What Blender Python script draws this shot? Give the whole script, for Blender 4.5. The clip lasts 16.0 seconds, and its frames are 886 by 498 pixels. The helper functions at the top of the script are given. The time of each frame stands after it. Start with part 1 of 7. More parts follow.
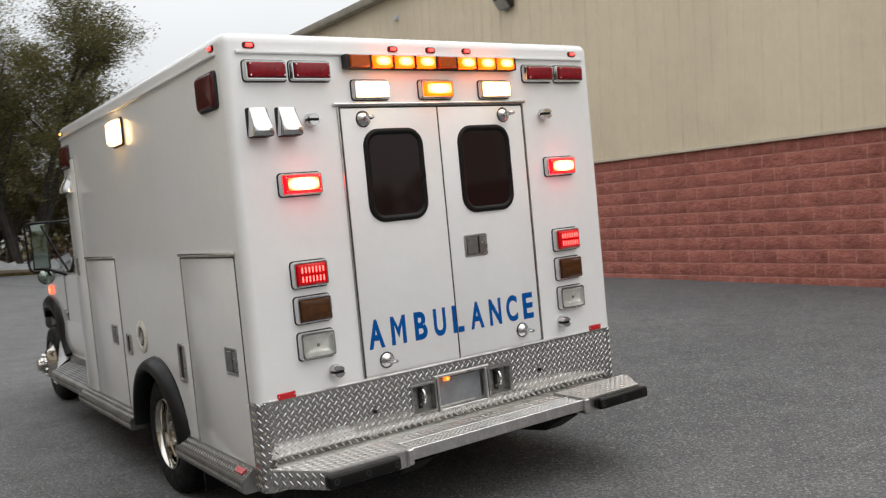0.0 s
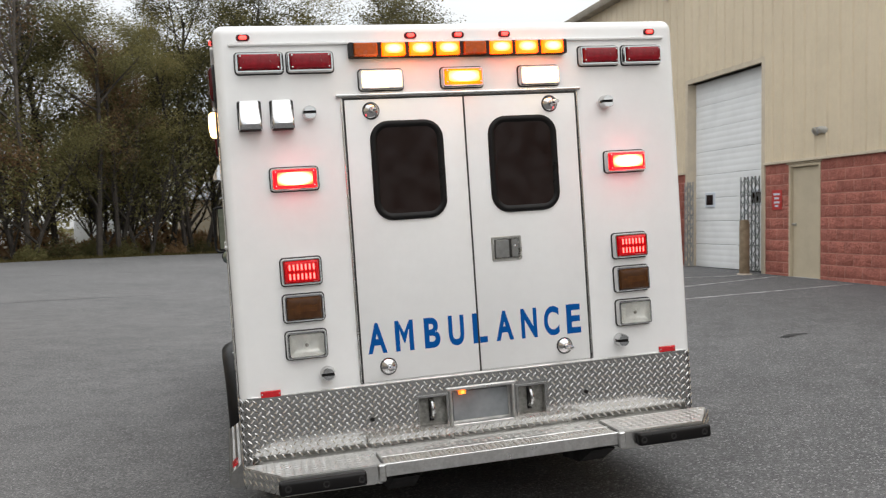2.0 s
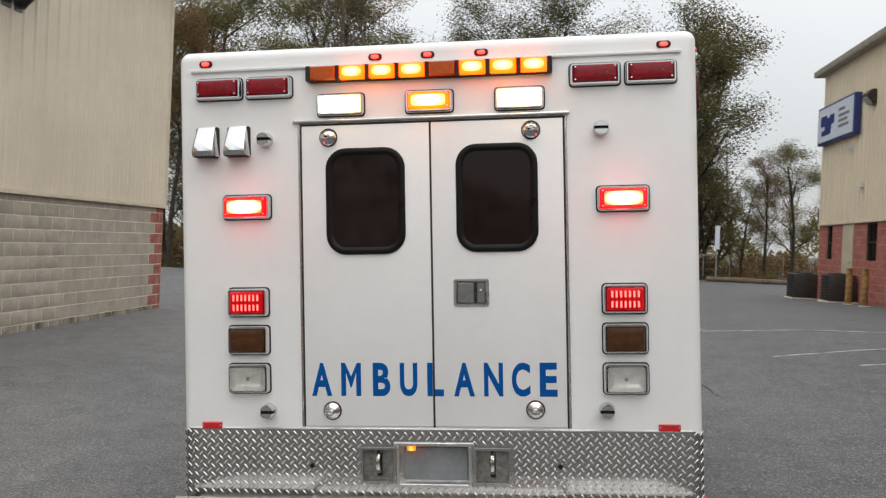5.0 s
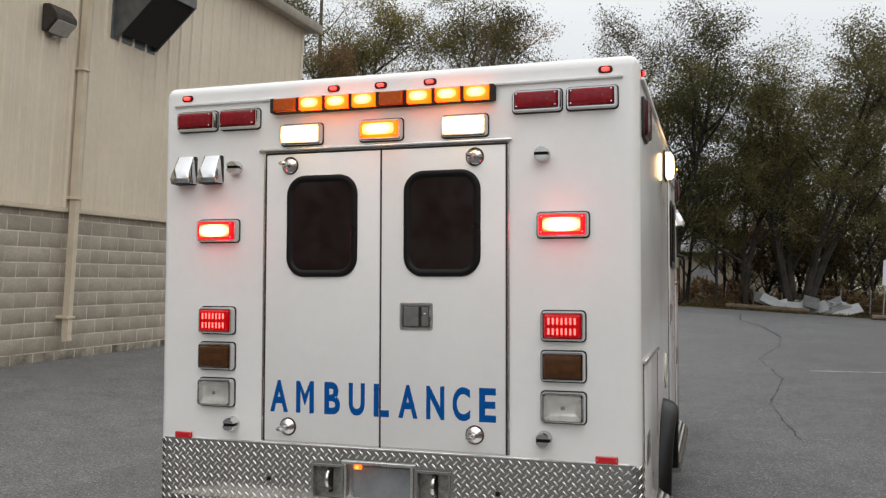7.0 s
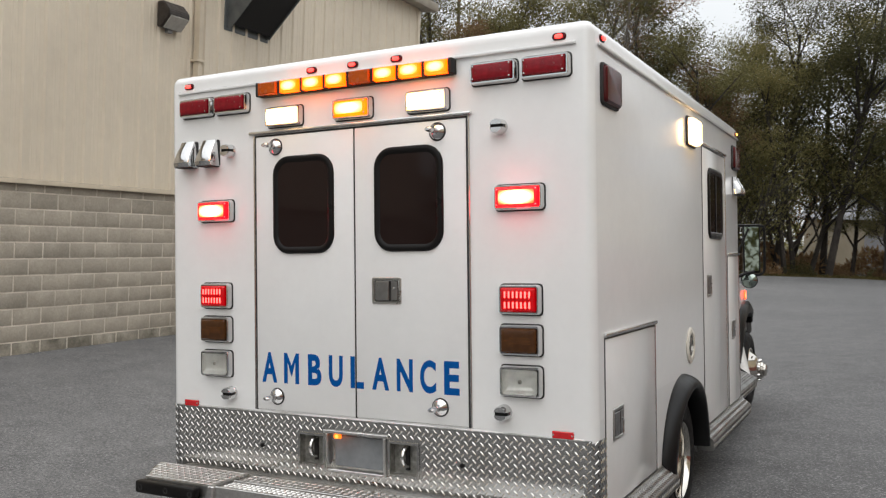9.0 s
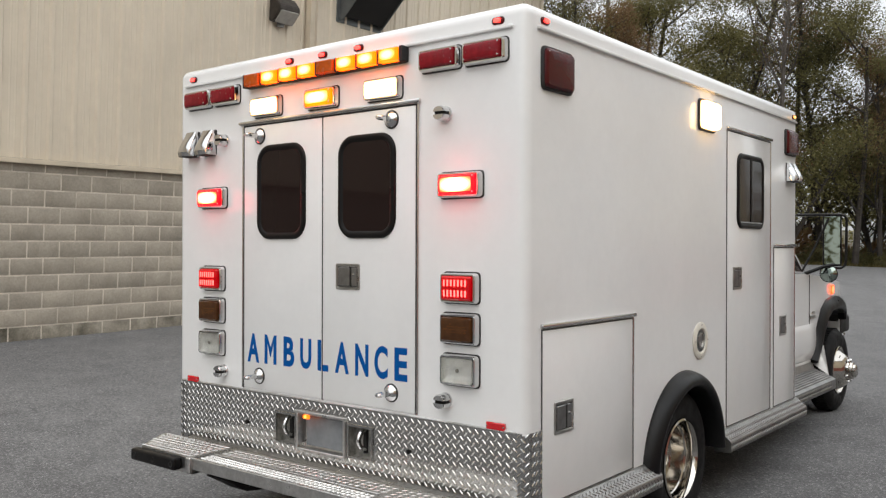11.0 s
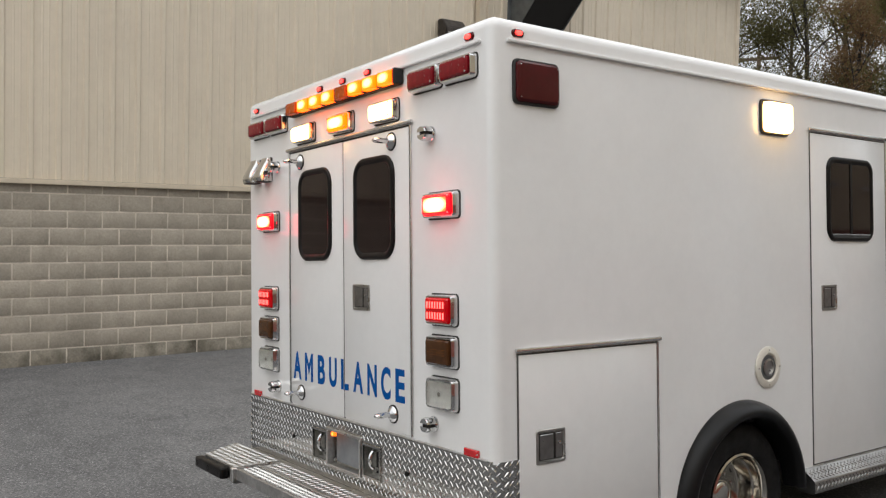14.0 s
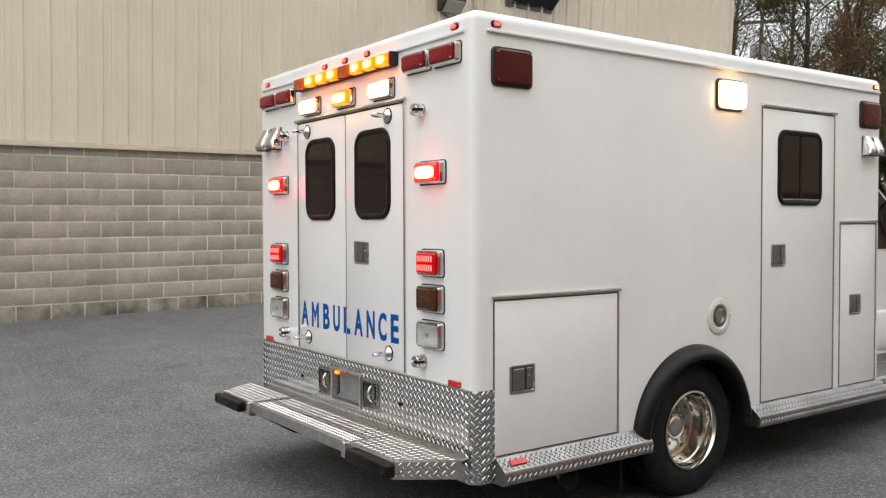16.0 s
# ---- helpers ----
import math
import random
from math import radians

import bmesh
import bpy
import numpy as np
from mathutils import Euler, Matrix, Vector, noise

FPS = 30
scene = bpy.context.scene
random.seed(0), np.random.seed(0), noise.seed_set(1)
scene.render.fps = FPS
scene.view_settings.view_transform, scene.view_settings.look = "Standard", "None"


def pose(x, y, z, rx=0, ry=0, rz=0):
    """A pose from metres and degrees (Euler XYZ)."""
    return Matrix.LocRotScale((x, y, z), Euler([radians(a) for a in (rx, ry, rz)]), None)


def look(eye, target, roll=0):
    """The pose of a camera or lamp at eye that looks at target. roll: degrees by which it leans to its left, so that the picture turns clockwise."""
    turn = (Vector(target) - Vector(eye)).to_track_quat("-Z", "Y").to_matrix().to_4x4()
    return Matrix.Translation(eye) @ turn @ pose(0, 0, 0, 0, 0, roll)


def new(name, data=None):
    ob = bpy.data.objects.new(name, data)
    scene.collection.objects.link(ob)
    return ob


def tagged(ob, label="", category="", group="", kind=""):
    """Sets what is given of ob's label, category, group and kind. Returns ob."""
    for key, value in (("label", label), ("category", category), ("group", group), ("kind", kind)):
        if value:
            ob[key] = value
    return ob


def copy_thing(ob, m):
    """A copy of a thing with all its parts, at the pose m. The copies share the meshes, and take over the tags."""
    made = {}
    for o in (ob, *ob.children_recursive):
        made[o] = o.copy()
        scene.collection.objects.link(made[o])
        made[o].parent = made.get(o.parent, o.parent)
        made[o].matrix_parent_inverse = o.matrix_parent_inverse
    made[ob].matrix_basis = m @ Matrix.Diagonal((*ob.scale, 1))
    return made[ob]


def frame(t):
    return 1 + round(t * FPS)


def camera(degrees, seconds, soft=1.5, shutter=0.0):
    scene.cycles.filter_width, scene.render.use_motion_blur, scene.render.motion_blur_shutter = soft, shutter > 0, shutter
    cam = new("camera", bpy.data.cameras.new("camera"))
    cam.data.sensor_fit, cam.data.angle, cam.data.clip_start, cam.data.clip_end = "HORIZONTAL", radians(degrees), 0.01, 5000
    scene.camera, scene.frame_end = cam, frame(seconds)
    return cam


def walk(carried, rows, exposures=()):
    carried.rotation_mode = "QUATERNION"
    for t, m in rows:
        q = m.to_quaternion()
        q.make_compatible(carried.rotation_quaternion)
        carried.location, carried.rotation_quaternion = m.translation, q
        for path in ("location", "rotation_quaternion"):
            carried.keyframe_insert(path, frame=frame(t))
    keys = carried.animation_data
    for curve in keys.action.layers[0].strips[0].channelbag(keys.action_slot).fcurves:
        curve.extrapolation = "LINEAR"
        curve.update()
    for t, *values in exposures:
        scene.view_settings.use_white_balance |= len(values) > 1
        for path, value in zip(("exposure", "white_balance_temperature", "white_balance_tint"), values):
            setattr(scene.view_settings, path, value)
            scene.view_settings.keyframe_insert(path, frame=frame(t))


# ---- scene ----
cam = camera(54.0, 16.0, 1.25, 0.3)
METRES, EYE, TURN = 8.2, 1.66, -34.8
START = (-2.795, -3.950)
# the yard falls across, so the ambulance leans with it
LEAN = pose(0, 0, 0, -0.32, -3.48, 0)
ROWS = [
    (0.0, 0.0, 0.0, 0.0, -0.27, -2.9, 5.43),
    (0.5, 0.0508, 0.0099, -0.0032, 5.87, -3.35, 4.34),
    (1.0, 0.0956, 0.0251, -0.0053, 10.66, -3.41, 3.02),
    (1.5, 0.1372, 0.0518, -0.0053, 15.52, -2.61, 3.24),
    (2.0, 0.1796, 0.0781, -0.0078, 20.65, -2.08, 3.86),
    (2.5, 0.21, 0.1124, -0.0089, 23.37, -1.77, 3.35),
    (3.0, 0.243, 0.1389, -0.0114, 27.1, -1.6, 3.9),
    (3.5, 0.2701, 0.1611, -0.0115, 30.4, -1.7, 3.16),
    (4.0, 0.2885, 0.1873, -0.0094, 33.85, -1.04, 2.37),
    (6.5, 0.4083, 0.2901, -0.0105, 50.95, 1.77, -0.23),
    (7.0, 0.4241, 0.3122, -0.0116, 52.25, 2.32, -0.14),
    (7.5, 0.4335, 0.3351, -0.0109, 54.33, 2.51, -0.01),
    (8.0, 0.4577, 0.3548, -0.0126, 57.37, 1.77, 0.18),
    (8.5, 0.4751, 0.3767, -0.0128, 60.06, 1.01, 0.49),
    (11.0, 0.5315, 0.5104, -0.0126, 73.38, -0.09, -0.17),
    (11.5, 0.5479, 0.5365, -0.0127, 75.79, -0.56, -0.31),
    (12.0, 0.5457, 0.5628, -0.0103, 78.21, 0.53, -0.5),
    (12.5, 0.5422, 0.5873, -0.0084, 81.0, 1.48, -0.56),
    (13.0, 0.5505, 0.6127, -0.0093, 84.17, 0.93, -0.95),
    (13.5, 0.5538, 0.6298, -0.0088, 87.1, 0.32, -0.44),
    (14.0, 0.5461, 0.6438, -0.0086, 89.03, 0.81, 0.47),
    (14.5, 0.5532, 0.658, -0.0086, 90.43, 0.72, 0.55),
    (15.0, 0.5774, 0.67, -0.0099, 91.68, -1.36, 1.26),
    (15.5, 0.6013, 0.6623, -0.0096, 90.7, -1.72, 1.85),
    (16.0, 0.6191, 0.6513, -0.0098, 89.22, -1.71, 0.18),
]
walk(cam, [(t, LEAN @ pose(*START, EYE, 0, 0, TURN) @ pose(METRES * x, METRES * y, METRES * z, 90 + pitch, roll, yaw)) for t, x, y, z, yaw, pitch, roll in ROWS],
     [(0, 0.30, 6660, 9), (0.5, 0.32, 6660, 9), (1, 0.56, 6660, 9), (1.5, 0.52, 6660, 9), (2, 0.46, 6660, 9), (3, 0.44, 6660, 9), (4, 0.38, 6660, 9), (6.5, 0.15, 6660, 9), (8.5, 0.29, 6660, 9), (11, 0.43, 6640, 9), (13.5, 0.25, 6640, 9), (14.5, 0.29, 6640, 9), (16, 0.55, 6640, 9)])

# ---- overcast daylight, late in the day ----
world = bpy.data.worlds.new("overcast_sky")
scene.world = world
world.use_nodes = True
wt = world.node_tree
wbg = wt.nodes["Background"]
sky = wt.nodes.new("ShaderNodeTexSky")
sky.sky_type = "NISHITA"
sky.sun_disc = False
sky.sun_elevation, sky.sun_rotation = radians(35), radians(150)
sky_dim = wt.nodes.new("ShaderNodeMix")
sky_dim.data_type, sky_dim.blend_type = "RGBA", "MULTIPLY"
sky_dim.inputs[0].default_value = 1.0
sky_dim.inputs[7].default_value = (0.12, 0.12, 0.12, 1)
wt.links.new(sky.outputs[0], sky_dim.inputs[6])
cloud = wt.nodes.new("ShaderNodeTexNoise")
cloud.inputs["Scale"].default_value = 2.2
cloud.inputs["Detail"].default_value = 3
ramp = wt.nodes.new("ShaderNodeValToRGB")
ramp.color_ramp.elements[0].position, ramp.color_ramp.elements[1].position = 0.25, 0.75
ramp.color_ramp.elements[0].color = (0.79, 0.815, 0.845, 1)
ramp.color_ramp.elements[1].color = (0.90, 0.91, 0.92, 1)
wt.links.new(cloud.outputs[0], ramp.inputs[0])
sky_mix = wt.nodes.new("ShaderNodeMix")
sky_mix.data_type = "RGBA"
sky_mix.inputs[0].default_value = 0.86
wt.links.new(sky_dim.outputs[2], sky_mix.inputs[6])
wt.links.new(ramp.outputs[0], sky_mix.inputs[7])
# an overcast sky is about three times as bright overhead as at the horizon
up = wt.nodes.new("ShaderNodeTexCoord")
split = wt.nodes.new("ShaderNodeSeparateXYZ")
wt.links.new(up.outputs["Generated"], split.inputs[0])
rise = wt.nodes.new("ShaderNodeMapRange")
rise.inputs["From Min"].default_value, rise.inputs["From Max"].default_value = 0.0, 1.0
rise.inputs["To Min"].default_value, rise.inputs["To Max"].default_value = 0.56, 2.05
wt.links.new(split.outputs[2], rise.inputs[0])
wt.links.new(sky_mix.outputs[2], wbg.inputs[0])
wt.links.new(rise.outputs[0], wbg.inputs[1])
sun_data = bpy.data.lights.new("sun", "SUN")
sun_data.energy, sun_data.angle, sun_data.color = 0.35, radians(60), (1.0, 0.95, 0.88)
sun = new("sun", sun_data)
sun.matrix_basis = look((6, -12, 14), (0, 0, 0))
scene.view_settings.exposure = 0.0


# ---- materials ----
def sock(b, name, value):
    b.inputs[name].default_value = value


def noise_node(n, scale, detail=4.0, rough=0.55, space="Object"):
    t = n.nodes.new("ShaderNodeNewGeometry" if space == "Position" else "ShaderNodeTexCoord")
    x = n.nodes.new("ShaderNodeTexNoise")
    x.inputs["Scale"].default_value, x.inputs["Detail"].default_value, x.inputs["Roughness"].default_value = scale, detail, rough
    n.links.new(t.outputs[space], x.inputs["Vector"])
    return x.outputs["Fac"]


def ramp_node(n, fac, stops):
    r = n.nodes.new("ShaderNodeValToRGB")
    e = r.color_ramp.elements
    while len(e) < len(stops):
        e.new(0.5)
    for k, (p, c) in enumerate(stops):
        e[k].position, e[k].color = p, (*c, 1)
    n.links.new(fac, r.inputs[0])
    return r.outputs[0]


def blend(n, fac, a, b, how="MIX"):
    m = n.nodes.new("ShaderNodeMix")
    m.data_type, m.blend_type = "RGBA", how
    for k, v in ((0, fac), (6, a), (7, b)):
        if isinstance(v, (int, float)):
            m.inputs[k].default_value = v
        elif isinstance(v, tuple):
            m.inputs[k].default_value = (*v, 1)
        else:
            n.links.new(v, m.inputs[k])
    return m.outputs[2]


def bump(n, bsdf, height, strength, dist=0.01):
    b = n.nodes.new("ShaderNodeBump")
    b.inputs["Strength"].default_value, b.inputs["Distance"].default_value = strength, dist
    n.links.new(height, b.inputs["Height"])
    n.links.new(b.outputs[0], bsdf.inputs["Normal"])


def mat(name, col, rough=0.5, metal=0.0, coat=0.0, grain=0.0, scale=6.0, wear=None, bump_scale=0.0, bump_strength=0.2, dist=0.004, vary=0.0, space="Object", fine=0.0, fine_scale=90.0):
    """A surface: base colour, broad stains of strength grain, fine grain, a fine relief, and a change of shade from piece to piece."""
    m = bpy.data.materials.new(name)
    m.use_nodes = True
    n = m.node_tree
    b = n.nodes["Principled BSDF"]
    sock(b, "Base Color", (*col, 1)), sock(b, "Roughness", rough), sock(b, "Metallic", metal), sock(b, "Coat Weight", coat)
    sock(b, "Coat Roughness", 0.04)
    out = None
    if grain:
        f = noise_node(n, scale, 6.0, 0.6, space)
        dark = tuple(c * (1 - grain) for c in col) if wear is None else wear
        out = ramp_node(n, f, [(0.32, dark), (0.62, col)])
        r = n.nodes.new("ShaderNodeMapRange")
        r.inputs["From Min"].default_value, r.inputs["From Max"].default_value = 0.3, 0.7
        r.inputs["To Min"].default_value, r.inputs["To Max"].default_value = min(1, rough * 1.35 + 0.02), rough * 0.85
        n.links.new(f, r.inputs[0])
        n.links.new(r.outputs[0], b.inputs["Roughness"])
    if fine:
        f = noise_node(n, fine_scale, 3.0, 0.7, space)
        g = ramp_node(n, f, [(0.3, (1 - fine,) * 3), (0.7, (1, 1, 1))])
        out = blend(n, 1.0, out if out is not None else col, g, "MULTIPLY")
    if vary:
        info = n.nodes.new("ShaderNodeObjectInfo")
        g = ramp_node(n, info.outputs["Random"], [(0.0, (1 - vary,) * 3), (1.0, (1, 1, 1))])
        out = blend(n, 1.0, out if out is not None else col, g, "MULTIPLY")
    if out is not None:
        n.links.new(out, b.inputs["Base Color"])
    if bump_scale:
        bump(n, b, noise_node(n, bump_scale, 5.0, 0.6, space), bump_strength, dist)
    return m


def lit(name, rim, core, strength, w=0.09, h=0.045, stops=(0.02, 0.22)):
    """A lamp that is switched on: hottest in the middle of its lens."""
    m = bpy.data.materials.new(name)
    m.use_nodes = True
    n = m.node_tree
    b = n.nodes["Principled BSDF"]
    t = n.nodes.new("ShaderNodeTexCoord")
    mp = n.nodes.new("ShaderNodeMapping")
    mp.inputs["Scale"].default_value = (1 / w, 1 / h, 0)
    n.links.new(t.outputs["Object"], mp.inputs[0])
    g = n.nodes.new("ShaderNodeTexGradient")
    g.gradient_type = "QUADRATIC_SPHERE"
    n.links.new(mp.outputs[0], g.inputs[0])
    c = ramp_node(n, g.outputs["Fac"], [(stops[0], rim), (stops[1], core)])
    sock(b, "Base Color", (*[min(1, v * 0.5) for v in rim], 1)), sock(b, "Roughness", 0.15)
    n.links.new(c, b.inputs["Emission Color"])
    sock(b, "Emission Strength", strength)
    return m


PAINT = mat("white_paint", (0.85, 0.85, 0.845), 0.16, coat=0.6, grain=0.05, scale=1.6, fine=0.025, fine_scale=14)
sock(PAINT.node_tree.nodes["Principled BSDF"], "Coat Roughness", 0.14), sock(PAINT.node_tree.nodes["Principled BSDF"], "Coat Weight", 0.45)
PAINT_CAB = mat("cab_white_paint", (0.84, 0.84, 0.835), 0.14, coat=0.6, grain=0.05, scale=2.0)
CHROME = mat("chrome", (0.66, 0.66, 0.66), 0.06, 1.0, grain=0.08, scale=9)
# the warm tint paints in the reflection of tan surroundings
RIM = mat("polished_rim", (0.63, 0.60, 0.55), 0.08, 1.0, grain=0.2, scale=9)
ALU = mat("aluminium", (0.76, 0.755, 0.74), 0.30, 1.0, grain=0.25, scale=12, fine=0.2, fine_scale=60)
TREAD = mat("tread_plate", (0.60, 0.595, 0.58), 0.12, 1.0, grain=0.15, scale=5, fine=0.15, fine_scale=70)
TREAD_WORN = mat("tread_plate_worn", (0.66, 0.655, 0.64), 0.30, 1.0, grain=0.20, scale=7, fine=0.15, fine_scale=80)
STEEL = mat("latch_steel", (0.50, 0.49, 0.47), 0.28, 1.0, grain=0.2, scale=20)
# near-black: the shade in the latch recess is put into the tray's colour
TRAY_SHADED = mat("shaded_tray_steel", (0.045, 0.044, 0.043), 0.40, 0.7, grain=0.3, scale=20)
TRAY_LIGHT = mat("paddle_steel", (0.33, 0.33, 0.325), 0.30, 1.0, grain=0.25, scale=20)
CREAM = mat("cream_plastic", (0.74, 0.71, 0.63), 0.35, grain=0.15, scale=10)
RUBBER = mat("black_rubber", (0.0075, 0.0068, 0.0068), 0.30, grain=0.2, scale=9, bump_scale=60, bump_strength=0.1)
sock(RUBBER.node_tree.nodes["Principled BSDF"], "Specular IOR Level", 0.2)
FLARE = mat("flare_rubber", (0.006, 0.0062, 0.0068), 0.36, grain=0.2, scale=9)
sock(FLARE.node_tree.nodes["Principled BSDF"], "Specular IOR Level", 0.24)
RAIL = mat("mill_finish_rail", (0.72, 0.715, 0.70), 0.18, 0.95, grain=0.12, scale=12)
TREAD_SIDE = mat("dull_tread_plate", (0.40, 0.395, 0.385), 0.33, 1.0, grain=0.25, scale=5, fine=0.15, fine_scale=70)
POCKET = mat("scuffed_pocket_plate", (0.40, 0.39, 0.36), 0.45, 0.35, grain=0.55, scale=22, fine=0.3, fine_scale=60)
GASKET = mat("dark_seal", (0.018, 0.017, 0.017), 0.6)
SEAM = mat("grey_seal", (0.075, 0.072, 0.070), 0.6)
TYRE = mat("tyre_rubber", (0.011, 0.011, 0.0115), 0.62, grain=0.3, scale=14, bump_scale=50, bump_strength=0.3)
CHASSIS = mat("chassis_black", (0.018, 0.017, 0.017), 0.7, grain=0.4, scale=6)
RED_LENS = mat("red_lens", (0.27, 0.006, 0.014), 0.20, coat=0.0, grain=0.35, scale=30, bump_scale=130, bump_strength=0.25, dist=0.002)
sock(RED_LENS.node_tree.nodes["Principled BSDF"], "Specular IOR Level", 0.32)
MAROON = mat("maroon_lens", (0.075, 0.004, 0.006), 0.14, coat=0.0, grain=0.2, scale=15, bump_scale=120, bump_strength=0.15, dist=0.002)
sock(MAROON.node_tree.nodes["Principled BSDF"], "Specular IOR Level", 0.32)
sock(TYRE.node_tree.nodes["Principled BSDF"], "Specular IOR Level", 0.22)
BROWN_LENS = mat("smoked_amber_lens", (0.080, 0.032, 0.011), 0.10, coat=0.0, grain=0.35, scale=25, bump_scale=160, bump_strength=0.3, dist=0.002)
sock(BROWN_LENS.node_tree.nodes["Principled BSDF"], "Specular IOR Level", 0.32)
AMBER_LENS = mat("amber_lens", (0.46, 0.13, 0.008), 0.2, coat=0.0, grain=0.3, scale=25, bump_scale=120, bump_strength=0.3, dist=0.002)
sock(AMBER_LENS.node_tree.nodes["Principled BSDF"], "Specular IOR Level", 0.32)
ORANGE_LENS = mat("orange_bar_lens", (0.55, 0.095, 0.006), 0.22, coat=0.0, grain=0.35, scale=18, bump_scale=90, bump_strength=0.25, dist=0.002)
sock(ORANGE_LENS.node_tree.nodes["Principled BSDF"], "Specular IOR Level", 0.32)
CLEAR_GLASS = mat("clear_lens_glass", (0.93, 0.93, 0.90), 0.06, bump_scale=40, bump_strength=0.06, dist=0.002)
sock(CLEAR_GLASS.node_tree.nodes["Principled BSDF"], "Transmission Weight", 1.0)
BOWL = mat("reflector_bowl", (0.92, 0.92, 0.89), 0.40, 0.5, grain=0.2, scale=30)
REFLECTOR = mat("red_reflector", (0.60, 0.012, 0.018), 0.2, coat=0.6, grain=0.2, scale=60)
BLUE = mat("blue_lettering", (0.0, 0.085, 0.33), 0.55, coat=0.0, grain=0.1, scale=8)
sock(BLUE.node_tree.nodes["Principled BSDF"], "Specular IOR Level", 0.1)
GLASS = mat("privacy_glass", (0.015, 0.008, 0.0075), 0.05)
sock(GLASS.node_tree.nodes["Principled BSDF"], "Specular IOR Level", 0.22)
MIRROR = mat("mirror_glass", (0.30, 0.36, 0.33), 0.02, 1.0)
PLATE_GREY = mat("bare_plate_holder", (0.25, 0.265, 0.28), 0.42, 0.2, grain=0.2, scale=14)
RED_ON = lit("red_lamp_on", (1.0, 0.0015, 0.006), (1.0, 0.004, 0.006), 3.5, 0.14, 0.08)
RED_CORE = lit("red_lamp_core", (1.0, 0.05, 0.014), (1.0, 0.74, 0.34), 5.0, 0.115, 0.046, (0.02, 0.28))
AMBER_ON = lit("amber_lamp_on", (1.0, 0.050, 0.0005), (1.0, 0.075, 0.001), 5.0, 0.14, 0.08)
AMBER_CORE = lit("amber_lamp_core", (1.0, 0.12, 0.005), (1.0, 0.64, 0.22), 4.0, 0.115, 0.046, (0.02, 0.28))
BAR_ON = lit("bar_lamp_on", (1.0, 0.060, 0.0005), (1.0, 0.085, 0.001), 4.0, 0.10, 0.06)
BAR_CORE = lit("bar_lamp_core", (1.0, 0.10, 0.004), (1.0, 0.60, 0.18), 4.0, 0.062, 0.034, (0.03, 0.36))
WHITE_ON = lit("white_lamp_on", (1.0, 0.40, 0.10), (1.0, 0.62, 0.26), 6.0, 0.17, 0.10)
WHITE_CORE = lit("white_lamp_core", (1.0, 0.70, 0.34), (1.0, 0.88, 0.62), 5.0, 0.17, 0.10)
SCENE_ON = lit("scene_lamp_on", (1.0, 0.45, 0.12), (1.0, 0.66, 0.30), 6.0, 0.20, 0.16)
BRAKE_ON = lit("brake_lens_on", (1.0, 0.0012, 0.008), (1.0, 0.002, 0.010), 0.09, 0.14, 0.10)
LED_ON = lit("red_led_on", (1.0, 0.012, 0.02), (1.0, 0.085, 0.075), 4.0, 0.012, 0.024)
MARK_ON = lit("marker_on", (1.0, 0.006, 0.010), (1.0, 0.05, 0.04), 3.5, 0.03, 0.016)
MARK_AMBER = lit("amber_marker_on", (1.0, 0.25, 0.01), (1.0, 0.5, 0.10), 3.0, 0.03, 0.016)
PLATE_ON = lit("plate_lamp_on", (1.0, 0.14, 0.01), (1.0, 0.34, 0.06), 2.0, 0.015, 0.015)
TURN_ON = lit("turn_lamp_on", (1.0, 0.08, 0.02), (1.0, 0.22, 0.08), 2.2, 0.05, 0.05)
CMU = mat("grey_block", (0.468, 0.412, 0.335), 0.9, grain=0.20, scale=3.0, space="Position", fine=0.25, fine_scale=45, bump_scale=70, bump_strength=0.5, dist=0.006, vary=0.14)
MORTAR = mat("grey_mortar", (0.71, 0.625, 0.52), 0.95, grain=0.35, scale=2.5, fine=0.2, fine_scale=40)
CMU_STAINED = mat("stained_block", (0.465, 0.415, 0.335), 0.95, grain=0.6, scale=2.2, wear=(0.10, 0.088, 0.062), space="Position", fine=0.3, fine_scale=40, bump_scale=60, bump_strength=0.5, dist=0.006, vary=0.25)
CMU_RED = mat("red_block", (0.54, 0.180, 0.134), 0.88, grain=0.32, scale=4.5, fine=0.35, fine_scale=26, bump_scale=13, bump_strength=1.0, dist=0.05, vary=0.16, space="Position")
MORTAR_RED = mat("red_mortar", (0.60, 0.285, 0.225), 0.9, grain=0.35, scale=4, fine=0.15, fine_scale=40)
SIDING = mat("beige_siding", (0.70, 0.61, 0.483), 0.42, 0.0, grain=0.10, scale=0.7, fine=0.05, fine_scale=9, vary=0.03, space="Position")
SIDING_R = mat("tan_siding", (0.735, 0.623, 0.453), 0.45, 0.0, grain=0.10, scale=0.6, fine=0.05, fine_scale=9, vary=0.03, space="Position")
TRIM = mat("tan_trim", (0.62, 0.53, 0.405), 0.4, grain=0.15, scale=3)
EAVE = mat("eave_trim", (0.36, 0.32, 0.26), 0.45, grain=0.2, scale=3)
WHITE_DOOR = mat("white_door_paint", (0.84, 0.85, 0.85), 0.4, grain=0.08, scale=2.0)
TAN_DOOR = mat("tan_door_paint", (0.53, 0.455, 0.33), 0.45, grain=0.10, scale=3.0)
GALV = mat("galvanised", (0.38, 0.38, 0.38), 0.5, 0.7, grain=0.3, scale=10)
DUCT = mat("grey_sheet_metal", (0.16, 0.17, 0.17), 0.45, 0.6, grain=0.3, scale=4)
DARK = mat("dark_inside", (0.012, 0.011, 0.011), 0.9)
